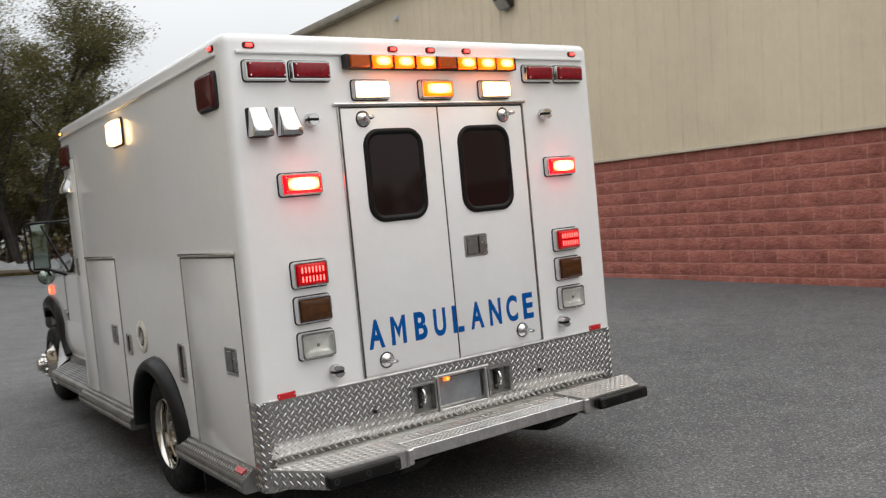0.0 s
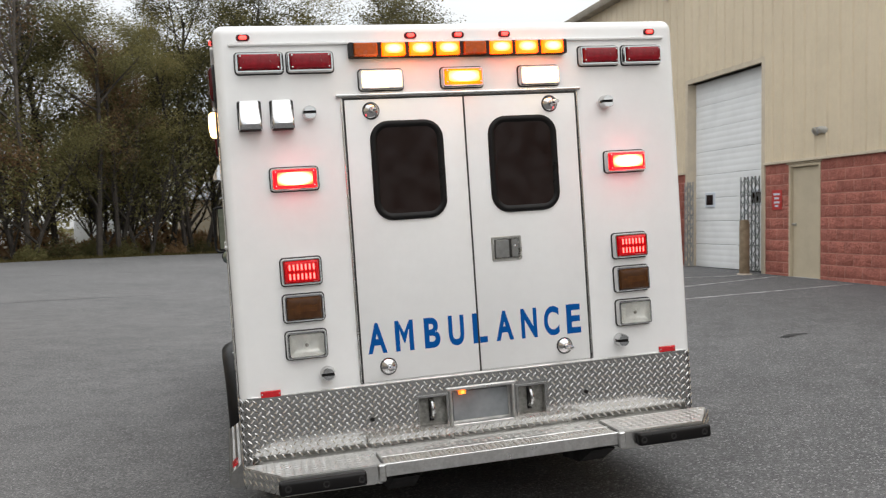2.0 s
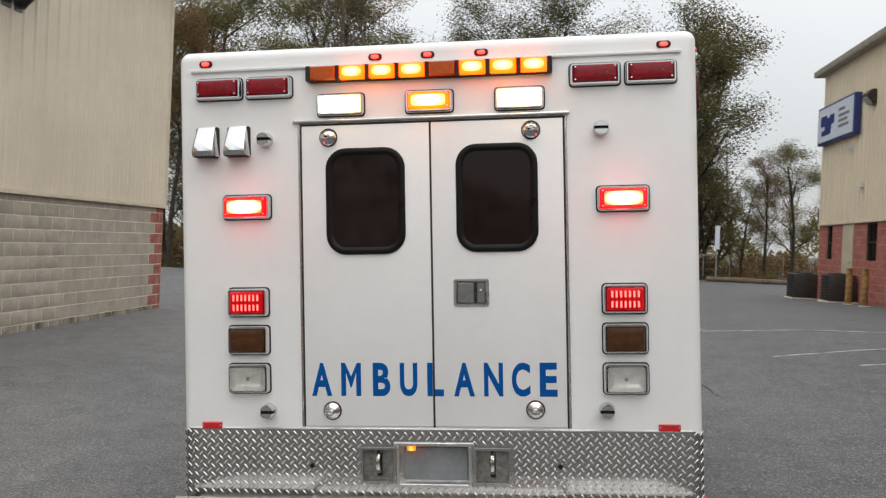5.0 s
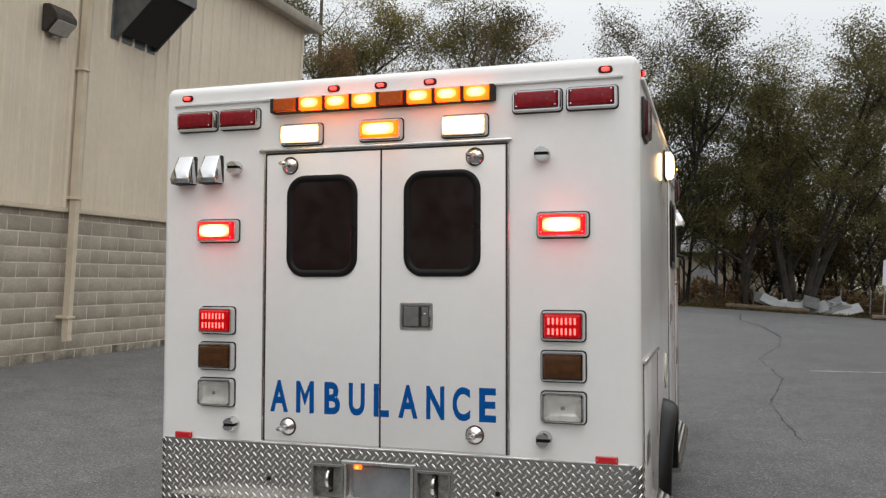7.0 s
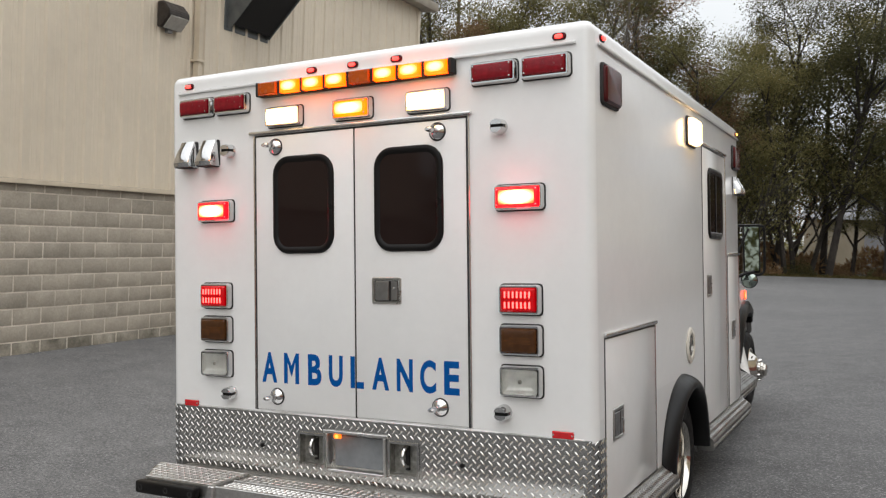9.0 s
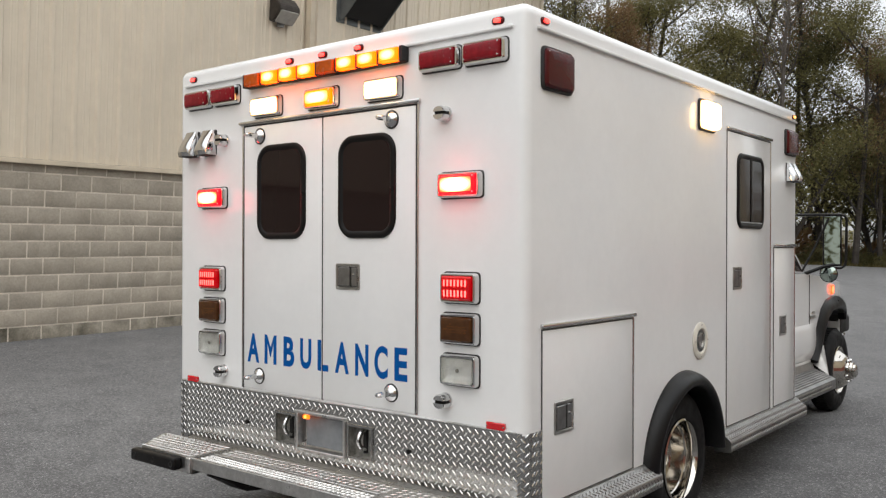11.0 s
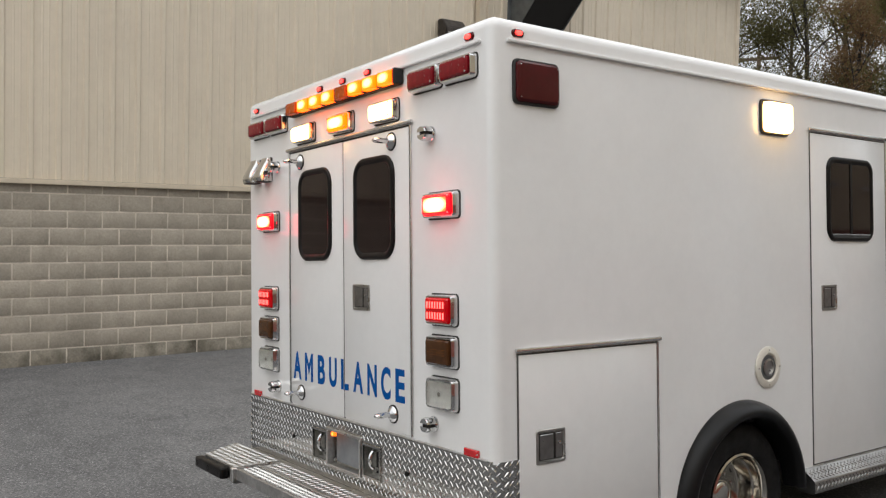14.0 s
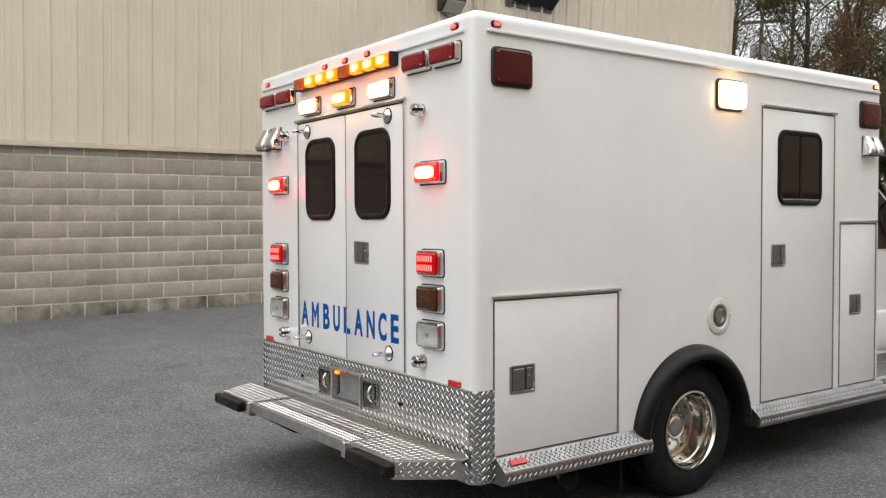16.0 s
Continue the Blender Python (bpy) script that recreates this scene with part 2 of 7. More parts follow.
BRONZE = mat("bronze_fitting", (0.045, 0.036, 0.030), 0.5, 0.2, grain=0.3, scale=12)
FROST = mat("frosted_lens", (0.42, 0.40, 0.36), 0.35, coat=0.3, grain=0.2, scale=14)
METER = mat("meter_grey", (0.20, 0.23, 0.25), 0.5, 0.3, grain=0.2, scale=10)
RUSTY_YELLOW = mat("rusty_yellow_paint", (0.36, 0.20, 0.055), 0.8, grain=0.8, scale=9, wear=(0.10, 0.045, 0.022))
YELLOW = mat("yellow_paint", (0.52, 0.36, 0.05), 0.6, grain=0.75, scale=6, wear=(0.16, 0.09, 0.04))
WOOD = mat("weathered_wood", (0.26, 0.19, 0.12), 0.85, grain=0.4, scale=8, fine=0.3)
SIGN_WHITE = mat("sign_white", (0.62, 0.66, 0.72), 0.4, grain=0.06, scale=3)
SIGN_BLUE = mat("sign_blue", (0.018, 0.035, 0.17), 0.4, grain=0.1, scale=4)
RUST = mat("rusty_pipe_paint", (0.20, 0.055, 0.04), 0.7, grain=0.5, scale=8)
SIGN_RED = mat("sign_red", (0.50, 0.035, 0.03), 0.5, grain=0.1, scale=9)
# bark of the bare trees, with haze and backlight painted into its colour
BARK_HAZED = mat("hazed_bark", (0.115, 0.098, 0.082), 0.95, grain=0.35, scale=2.0, vary=0.25)
BARK = mat("bark", (0.058, 0.048, 0.040), 0.95, grain=0.4, scale=2.0, bump_scale=9, bump_strength=0.8, dist=0.05, vary=0.3)
LINE = mat("worn_line_paint", (0.44, 0.44, 0.43), 0.9, grain=0.7, scale=5, wear=(0.085, 0.085, 0.087))
FINE_CRACK = mat("fine_crack", (0.050, 0.050, 0.051), 0.85, grain=0.4, scale=2)
CRACK = mat("crack_filler", (0.016, 0.016, 0.017), 0.8, grain=0.3, scale=3)
LOGWOOD = mat("log_wood", (0.15, 0.11, 0.075), 0.9, grain=0.4, scale=5)
SCRAP = mat("scrap_white", (0.42, 0.43, 0.44), 0.45, 0.2, grain=0.2, scale=2, vary=0.25)
FAR_WALL = mat("far_wall", (0.24, 0.205, 0.15), 0.8, grain=0.15, scale=0.5)
FAR_ROOF = mat("far_roof", (0.20, 0.20, 0.21), 0.7, grain=0.2, scale=0.5)


def asphalt():
    m = bpy.data.materials.new("asphalt")
    m.use_nodes = True
    n = m.node_tree
    b = n.nodes["Principled BSDF"]
    broad = noise_node(n, 0.22, 5.0, 0.6)
    mid = noise_node(n, 2.6, 5.0, 0.65)
    fine = noise_node(n, 48.0, 3.0, 0.8)
    t = n.nodes.new("ShaderNodeTexCoord")
    v = n.nodes.new("ShaderNodeTexVoronoi")
    v.inputs["Scale"].default_value = 95.0
    n.links.new(t.outputs["Object"], v.inputs["Vector"])
    c = ramp_node(n, broad, [(0.30, (0.092, 0.092, 0.093)), (0.70, (0.132, 0.131, 0.131))])
    c = blend(n, 1.0, c, ramp_node(n, mid, [(0.28, (0.70, 0.70, 0.71)), (0.72, (1.15, 1.15, 1.15))]), "MULTIPLY")
    c = blend(n, 1.0, c, ramp_node(n, fine, [(0.34, (0.50, 0.50, 0.51)), (0.50, (0.95, 0.95, 0.95)), (0.68, (1.65, 1.64, 1.62))]), "MULTIPLY")
    # paler old paving towards the grey building; red wall's shade painted into the colour
    pos = n.nodes.new("ShaderNodeSeparateXYZ")
    n.links.new(t.outputs["Object"], pos.inputs[0])
    zone = n.nodes.new("ShaderNodeMapRange")
    zone.inputs["From Min"].default_value, zone.inputs["From Max"].default_value = -2.0, 3.5
    n.links.new(pos.outputs[0], zone.inputs[0])
    c = blend(n, 1.0, c, ramp_node(n, zone.outputs[0], [(0.0, (1.16, 1.15, 1.14)), (1.0, (0.86, 0.86, 0.87))]), "MULTIPLY")
    # pale stone chips
    chip = n.nodes.new("ShaderNodeSeparateColor")
    n.links.new(v.outputs["Color"], chip.inputs[0])
    k = ramp_node(n, chip.outputs[0], [(0.87, (0, 0, 0)), (0.96, (1, 1, 1))])
    c = blend(n, k, c, (0.25, 0.249, 0.247))
    n.links.new(c, b.inputs["Base Color"])
    sock(b, "Roughness", 0.82)
    bump(n, b, fine, 0.55, 0.008)
    return m


def leaf_mat(name, a, b_col, c_col):
    m = bpy.data.materials.new(name)
    m.use_nodes = True
    n = m.node_tree
    b = n.nodes["Principled BSDF"]
    g = n.nodes.new("ShaderNodeNewGeometry")
    c = ramp_node(n, g.outputs["Random Per Island"], [(0.0, a), (0.55, b_col), (1.0, c_col)])
    info = n.nodes.new("ShaderNodeObjectInfo")
    c = blend(n, 1.0, c, ramp_node(n, info.outputs["Random"], [(0.0, (0.7, 0.72, 0.7)), (1.0, (1.15, 1.1, 1.0))]), "MULTIPLY")
    n.links.new(c, b.inputs["Base Color"])
    sock(b, "Roughness", 0.75), sock(b, "Specular IOR Level", 0.08)
    # daylight shines through thin leaves
    thin = n.nodes.new("ShaderNodeBsdfTranslucent")
    n.links.new(c, thin.inputs["Color"])
    mix = n.nodes.new("ShaderNodeMixShader")
    mix.inputs[0].default_value = 0.4
    n.links.new(b.outputs[0], mix.inputs[1])
    n.links.new(thin.outputs[0], mix.inputs[2])
    n.links.new(mix.outputs[0], n.nodes["Material Output"].inputs[0])
    return m


ASPHALT = asphalt()
LEAF_DARK = leaf_mat("dark_foliage", (0.082, 0.078, 0.037), (0.116, 0.109, 0.051), (0.165, 0.149, 0.073))
LEAF_OLIVE = leaf_mat("olive_foliage", (0.145, 0.136, 0.060), (0.190, 0.174, 0.078), (0.255, 0.225, 0.106))
LEAF_RUST = leaf_mat("rust_foliage", (0.15, 0.088, 0.052), (0.205, 0.130, 0.074), (0.25, 0.18, 0.10))
GRASS = mat("rough_grass", (0.10, 0.085, 0.045), 0.95, grain=0.45, scale=0.8, wear=(0.055, 0.042, 0.028), fine=0.4, fine_scale=12, bump_scale=8, bump_strength=0.8, dist=0.05)
BLADES = leaf_mat("grass_blades", (0.055, 0.060, 0.022), (0.10, 0.085, 0.035), (0.15, 0.12, 0.055))


# ---- building helpers ----
def mesh(name, bm, material, angle=32):
    bmesh.ops.recalc_face_normals(bm, faces=bm.faces[:])
    me = bpy.data.meshes.new(name)
    bm.to_mesh(me)
    bm.free()
    me.materials.append(material)
    for p in me.polygons:
        p.use_smooth = True
    me.set_sharp_from_angle(angle=radians(angle))
    return me


def link(name, me, parent=None, m=None, label=""):
    ob = new(name, me)
    ob.parent = parent
    if m is not None:
        ob.matrix_basis = m
    return tagged(ob, label)


def part(name, bm, material, parent, label="", m=None, angle=32):
    return link(name, mesh(name, bm, material, angle), parent, m, label)


def empty(name, m, label, category, group="", kind=""):
    ob = new(name)
    ob.matrix_basis = m
    ob.empty_display_size = 0.2
    return tagged(ob, label, category, group, kind)


def box(bm, lo, hi, bevel=0.0, seg=1):
    g = bmesh.ops.create_cube(bm, size=1)
    for v in g["verts"]:
        v.co = Vector([(a + b) / 2 + c * (b - a) for a, b, c in zip(lo, hi, v.co)])
    if bevel:
        es = list({e for v in g["verts"] for e in v.link_edges})
        bmesh.ops.bevel(bm, geom=es, offset=bevel, segments=seg, profile=0.5, affect="EDGES")
    return bm


def block(lo, hi, bevel=0.0, seg=1):
    return box(bmesh.new(), lo, hi, bevel, seg)


def rrect(w, h, r, seg=4):
    pts = []
    for cx, cy, a0 in ((w / 2 - r, h / 2 - r, 0), (-w / 2 + r, h / 2 - r, 90), (-w / 2 + r, -h / 2 + r, 180), (w / 2 - r, -h / 2 + r, 270)):
        for k in range(seg + 1):
            a = radians(a0 + 90 * k / seg)
            pts.append((cx + r * math.cos(a), cy + r * math.sin(a)))
    return pts


def loft(bm, loops, cap0=True, cap1=True, closed=True):
    rings = [[bm.verts.new(p) for p in loop] for loop in loops]
    n = len(rings[0])
    for a, b in zip(rings, rings[1:]):
        for k in range(n if closed else n - 1):
            bm.faces.new((a[k], a[(k + 1) % n], b[(k + 1) % n], b[k]))
    if cap0:
        bm.faces.new(rings[0][::-1])
    if cap1:
        bm.faces.new(rings[-1])
    return bm


def slab(w, h, r, levels, cap0=False, cap1=True, seg=4, off=(0, 0)):
    """A rounded plate: levels of (depth, inset)."""
    bm = bmesh.new()
    loops = []
    for d, i in levels:
        loops.append([(x + off[0], y + off[1], d) for x, y in rrect(w - 2 * i, h - 2 * i, max(0.0015, r - i), seg)])
    return loft(bm, loops, cap0, cap1)


def lathe(bm, profile, steps=28, m=None, cap=False):
    """Turns (radius, height) about the z axis."""
    rings = []
    for k in range(steps):
        a = 2 * math.pi * k / steps
        rings.append([bm.verts.new((r * math.cos(a), r * math.sin(a), z)) for r, z in profile])
    n = len(profile)
    for k in range(steps):
        a, b = rings[k], rings[(k + 1) % steps]
        for j in range(n - 1):
            bm.faces.new((a[j], b[j], b[j + 1], a[j + 1]))
    if cap:
        bm.faces.new([r[-1] for r in rings])
        bm.faces.new([r[0] for r in rings][::-1])
    if m is not None:
        bmesh.ops.transform(bm, matrix=m, verts=[v for r in rings for v in r])
    return bm


def tube(bm, pts, radius, sides=8, taper=1.0, cap=True):
    pts = [Vector(p) for p in pts]
    loops = []
    prev = None
    for k, p in enumerate(pts):
        d = (pts[min(k + 1, len(pts) - 1)] - pts[max(k - 1, 0)]).normalized()
        if prev is None:
            u = d.orthogonal().normalized()
        else:
            u = (prev - d * prev.dot(d)).normalized()
        prev = u
        w = d.cross(u)
        r = radius * (1 + (taper - 1) * k / max(1, len(pts) - 1))
        loops.append([p + r * (math.cos(2 * math.pi * j / sides) * u + math.sin(2 * math.pi * j / sides) * w) for j in range(sides)])
    return loft(bm, loops, cap, cap)


def polygon_prism(bm, pts, axis, a, b):
    """Extrudes a polygon given in the two other axes from a to b along axis."""
    def at(p, c):
        q = list(p)
        q.insert("xyz".index(axis), c)
        return q
    return loft(bm, [[at(p, a) for p in pts], [at(p, b) for p in pts]])


def lozenges(bm, org, u, v, n, w, h, pitch=0.040, keep=None, size=0.031, lift=0.0024):
    """Raised bars of tread plate over a w by h field, slanting by turns."""
    org, u, v, n = Vector(org), Vector(u), Vector(v), Vector(n)
    rows, cols = max(1, round(h / pitch * 2)), max(1, round(w / pitch))
    for j in range(rows):
        for i in range(cols):
            a, b = (i + 0.25 + 0.5 * (j % 2)) * w / cols, (j + 0.5) * h / rows
            if keep and not keep(a, b):
                continue
            s = 1 if j % 2 else -1
            d = (u * s + v).normalized() * size * 0.5
            e = (v * s - u).normalized() * size * 0.125
            c = org + u * a + v * b
            q = [bm.verts.new(c + p) for p in (-d, -d * 0.55 + e, d * 0.55 + e, d, d * 0.55 - e, -d * 0.55 - e)]
            t = [bm.verts.new(c + p + n * lift) for p in (-d * 0.72, d * 0.72)]
            bm.faces.new((q[0], q[1], t[0]))
            bm.faces.new((q[1], q[2], t[1], t[0]))
            bm.faces.new((q[2], q[3], t[1]))
            bm.faces.new((q[3], q[4], t[1]))
            bm.faces.new((q[4], q[5], t[0], t[1]))
            bm.faces.new((q[5], q[0], t[0]))
    return bm


def quad_field(bm, org, u, v, us, vs, holes=()):
    """A flat plate cut at us and vs, with the cells whose middles lie in a hole left open."""
    org, u, v = Vector(org), Vector(u), Vector(v)
    pts = {}
    for i, a in enumerate(us):
        for j, b in enumerate(vs):
            pts[i, j] = bm.verts.new(org + u * a + v * b)
    for i in range(len(us) - 1):
        for j in range(len(vs) - 1):
            ma, mb = (us[i] + us[i + 1]) / 2, (vs[j] + vs[j + 1]) / 2
            if any(x0 < ma < x1 and y0 < mb < y1 for x0, x1, y0, y1 in holes):
                continue
            bm.faces.new((pts[i, j], pts[i + 1, j], pts[i + 1, j + 1], pts[i, j + 1]))
    return bm


def frame_of(o, u, v):
    u, v = Vector(u), Vector(v)
    n = u.cross(v)
    return Matrix(((u.x, v.x, n.x, o[0]), (u.y, v.y, n.y, o[1]), (u.z, v.z, n.z, o[2]), (0, 0, 0, 1)))


HALF, FRONT = 1.208, 3.64
# the ambulance stands a little way up the yard
STAND = LEAN @ pose(0, 0.014, 0)


def rear(x, z, out=0.0):
    return frame_of((x, -out, z), (1, 0, 0), (0, 0, 1))


def right(y, z, out=0.0):
    return frame_of((HALF + out, y - 0.028, z), (0, 1, 0), (0, 0, 1))


def left(y, z, out=0.0):
    return frame_of((-HALF - out, y - 0.042, z), (0, -1, 0), (0, 0, 1))


store = {}


def kept(key, make):
    if key not in store:
        store[key] = make()
    return store[key]


# ---- ground ----
GX = np.array([-60.0, -7.75, -5.0, -3.2, -2.2, -1.15, 0.0, 1.15, 5.0, 9.2, 14.0, 60.0])
GZ = np.array([-0.125, -0.125, -0.138, -0.140, -0.122, -0.078, 0.0, 0.061, 0.30, 0.44, 0.50, 0.60])


def level(x, y):
    """Height of the yard: it falls from the red building towards the grey one."""
    z = sum(np.interp(x + d, GX, GZ) for d in (-0.4, -0.2, 0, 0.2, 0.4)) / 5
    w = min(1.0, abs(x) / 5.0)
    z += 0.0085 * w * float(np.clip(y, -4, 15)) - 0.0056 * (1 - w) * float(np.clip(y, -4, 8))
    far = float(np.clip((y - 15) / 20, 0, 1))
    return float(z * (1 - far) + far * 0.12)


def verge(x):
    return float(np.interp(x, [-60, -14, -5, 0, 14, 60], [24, 31, 42, 46, 46.5, 48]))


def sheet(name, xs, rows, drop, material, label, z_of=level):
    vs, fs = [], []
    n = len(rows)
    for x in xs:
        for r in rows:
            y = r(x) if callable(r) else r
            vs.append((x, y, z_of(x, y) - drop))
    for i in range(len(xs) - 1):
        for j in range(n - 1):
            a = i * n + j
            fs.append((a, a + n, a + n + 1, a + 1))
    me = bpy.data.meshes.new(name)
    me.from_pydata(vs, [], fs)
    me.materials.append(material)
    for p in me.polygons:
        p.use_smooth = True
    return tagged(new(name, me), label, kind="structure")


wide = [-3000, -800, -250, -120, -70]
sheet("ground", wide + list(range(-50, 51, 2)) + [-v for v in wide[::-1]], wide + list(range(-50, 101, 2)) + [-v for v in wide[::-1]][1:], 0.06, GRASS, "rough grass and bare earth under trees")
lot_x = [-60, -50, -40, -30] + [-24 + 0.8 * k for k in range(61)] + [30, 40, 50, 60]


def lot_row(k, n=90):
    return lambda x: -60 + (verge(x) + 0.12 * math.sin(x * 2.3) + 0.08 * math.sin(x * 5.1) + 60) * k / n


sheet("pavement", lot_x, [lot_row(k) for k in range(91)], 0.0, ASPHALT, "grey coarse asphalt yard with pale stone chips")


def strip_on_ground(name, pts, width, material, label, lift=0.004, jitter=0.0, seed=1):
    rnd = random.Random(seed)
    bm = bmesh.new()
    prev = None
    fine = []
    for a, b in zip(pts, pts[1:]):
        n = max(1, int((Vector(b) - Vector(a)).length / 0.25))
        fine += [Vector(a).lerp(Vector(b), k / n) for k in range(n)]
    fine.append(Vector(pts[-1]))
    for k, p in enumerate(fine):
        d = (fine[min(k + 1, len(fine) - 1)] - fine[max(k - 1, 0)]).normalized()
        s = Vector((-d.y, d.x)) * width * 0.5 * (1 + jitter * rnd.uniform(-0.7, 1.0))
        o = Vector((rnd.uniform(-1, 1), rnd.uniform(-1, 1))) * jitter * width * 1.2
        row = [bm.verts.new((q.x, q.y, level(q.x, q.y) + lift)) for q in (p + o + s, p + o - s)]
        if prev:
            bm.faces.new((prev[0], prev[1], row[1], row[0]))
        prev = row
    return tagged(link(name, mesh(name, bm, material)), label, kind="structure")


strip_on_ground("line", [(4.4, 7.6), (9.0, 8.3)], 0.09, LINE, "worn white parking line on asphalt", jitter=0.15, seed=3)
strip_on_ground("line", [(3.6, 8.6), (9.1, 10.4)], 0.09, LINE, "worn white parking line on asphalt", jitter=0.15, seed=4)
strip_on_ground("line", [(3.0, 12.2), (8.9, 10.9)], 0.09, LINE, "worn white parking line on asphalt", jitter=0.15, seed=5)
strip_on_ground("line", [(5.0, 30.0), (11.0, 31.0)], 0.10, LINE, "worn white parking line on asphalt", jitter=0.15, seed=6)
strip_on_ground("line", [(4.0, 34.0), (10.0, 35.0)], 0.10, LINE, "worn white parking line on asphalt", jitter=0.15, seed=7)
strip_on_ground("crack", [(-9.5, 13.5), (-6.0, 15.2), (-2.5, 17.6)], 0.05, CRACK, "dark filled crack in the asphalt", jitter=0.5, seed=8)
strip_on_ground("crack", [(3.2, 22.0), (3.0, 28.0), (2.4, 33.0), (2.6, 40.0)], 0.06, CRACK, "dark filled crack in the asphalt", jitter=0.5, seed=9)
strip_on_ground("crack", [(2.3, 5.5), (2.15, 8.0), (2.5, 11.0), (2.3, 14.5), (2.9, 18.0), (3.2, 22.0)], 0.022, FINE_CRACK, "thin dark crack in the asphalt", jitter=0.7, seed=12)
strip_on_ground("crack", [(-14.0, 22.0), (-8.0, 24.5), (-3.0, 27.0)], 0.06, CRACK, "dark filled crack in the asphalt", jitter=0.5, seed=10)
strip_on_ground("crack", [(4.55, 3.9), (4.75, 4.05), (4.9, 4.0)], 0.10, CRACK, "small dark patch in the asphalt", jitter=0.6, seed=11)

# ---- two metal buildings on block walls ----
COURSE, BLOCK = 0.2144, 0.430
WX, EX = -7.75, 9.2


def siding_mesh(name, width, z0, z1, ribs, material):
    """A ribbed sheet; x along the wall, y out of it."""
    bm = bmesh.new()
    p = width / ribs
    prof = []
    for k in range(ribs):
        o = k * p
        prof += [(o, 0), (o + 0.10 * p, 0), (o + 0.17 * p, 0.030), (o + 0.29 * p, 0.030), (o + 0.36 * p, 0), (o + 0.55 * p, 0), (o + 0.57 * p, 0.005), (o + 0.61 * p, 0.005), (o + 0.63 * p, 0), (o + 0.78 * p, 0), (o + 0.80 * p, 0.005), (o + 0.84 * p, 0.005), (o + 0.86 * p, 0)]
    prof.append((width, 0))
    prof.append((width, -0.008))
    loft(bm, [[(a, b, z0) for a, b in prof], [(a, b, z1) for a, b in prof]], False, False, closed=False)
    return mesh(name, bm, material, 20)


def side_the_wall(parent, x, sign, spans, material):
    """Sheets side by side along y at x; sign: the way that they face."""
    for y0, y1, z0, z1 in spans:
        count = max(1, round((y1 - y0) / 0.96))
        w = (y1 - y0) / count
        me = kept(("siding", round(w, 4), z0, z1, material.name), lambda: siding_mesh("siding_panel", w, z0, z1, 3, material))
        for k in range(count):
            # facing +x: sheet runs against y; facing -x: along it
            m = frame_of((x, y0 + (k + 1) * w, 0), (0, -1, 0), (1, 0, 0)) if sign > 0 else frame_of((x, y0 + k * w, 0), (0, 1, 0), (-1, 0, 0))
            link("siding_panel", me, parent, m)


WL0, WL1 = -14.0, 13.72
wall_west = tagged(part("wall_west", block((WX - 0.28, WL0, -0.6), (WX, WL1, 2.14)), MORTAR, None), "grey concrete block wall with pale mortar", kind="structure")
siding_west = tagged(part("wall_upper_west", block((WX - 0.28, WL0, 2.14), (WX - 0.03, WL1, 6.78)), TRIM, None), "beige ribbed metal siding above a block wall", kind="structure")
side_the_wall(siding_west, WX + 0.025, 1, [(WL0, WL1, 2.17, 6.80)], SIDING)
tagged(part("trim_west", block((WX - 0.02, WL0, 2.105), (WX + 0.075, WL1 + 0.01, 2.165), 0.006), TRIM, None), "beige drip flashing along a block wall", kind="structure")
bm = bmesh.new()
polygon_prism(bm, [(WX - 0.5, 6.78), (WX + 0.34, 6.72), (WX + 0.36, 6.76), (WX + 0.36, 6.90), (WX + 0.30, 6.92), (WX - 9.0, 8.3), (WX - 9.0, 6.78)], "y", WL0 - 0.2, WL1 + 0.32)
tagged(part("roof_west", bm, EAVE, None), "low pitched metal roof with brown eave trim", kind="structure")
tagged(part("wall_end_west", block((WX - 9.0, WL1, -0.6), (WX - 0.28, WL1 - 0.25, 6.78)), SIDING, None), "beige metal end wall of a hall", kind="structure")
tagged(part("trim_corner_west", block((WX - 0.05, WL1 - 0.09, 2.17), (WX + 0.07, WL1 + 0.02, 6.72), 0.004), TRIM, None), "beige corner trim of metal siding", kind="structure")

EL0, EL1, ETOP, EAVES = -14.0, 25.85, 2.715, 7.66
DOOR_E = (9.40, 10.31, 2.66)
GATE_E = (11.06, 14.12, 4.77)
bm = bmesh.new()
ys = [EL0, DOOR_E[0], DOOR_E[1], GATE_E[0], GATE_E[1], 20.75, 21.55, 24.5, 25.0, EL1]
for k, (a, b) in enumerate(zip(ys, ys[1:])):
    if k in (1, 3):
        continue
    if k in (5, 7):
        box(bm, (EX, a, -0.3), (EX + 0.3, b, 1.55))
        continue
    box(bm, (EX, a, -0.3), (EX + 0.3, b, ETOP))
wall_east = tagged(part("wall_east", bm, MORTAR_RED, None), "red painted block wall with paler joints", kind="structure")
bm = bmesh.new()
box(bm, (EX + 0.03, EL0, ETOP), (EX + 0.3, GATE_E[0], EAVES))
box(bm, (EX + 0.03, GATE_E[0], GATE_E[2]), (EX + 0.3, GATE_E[1], EAVES))
box(bm, (EX + 0.03, GATE_E[1], ETOP), (EX + 0.3, EL1, EAVES))
siding_east = tagged(part("wall_upper_east", bm, TRIM, None), "tan ribbed metal siding above a red block wall", kind="structure")
side_the_wall(siding_east, EX - 0.025, -1, [(EL0, GATE_E[0], ETOP + 0.02, EAVES), (GATE_E[0], GATE_E[1], GATE_E[2] + 0.10, EAVES), (GATE_E[1], EL1, ETOP + 0.02, EAVES)], SIDING_R)
bm = bmesh.new()
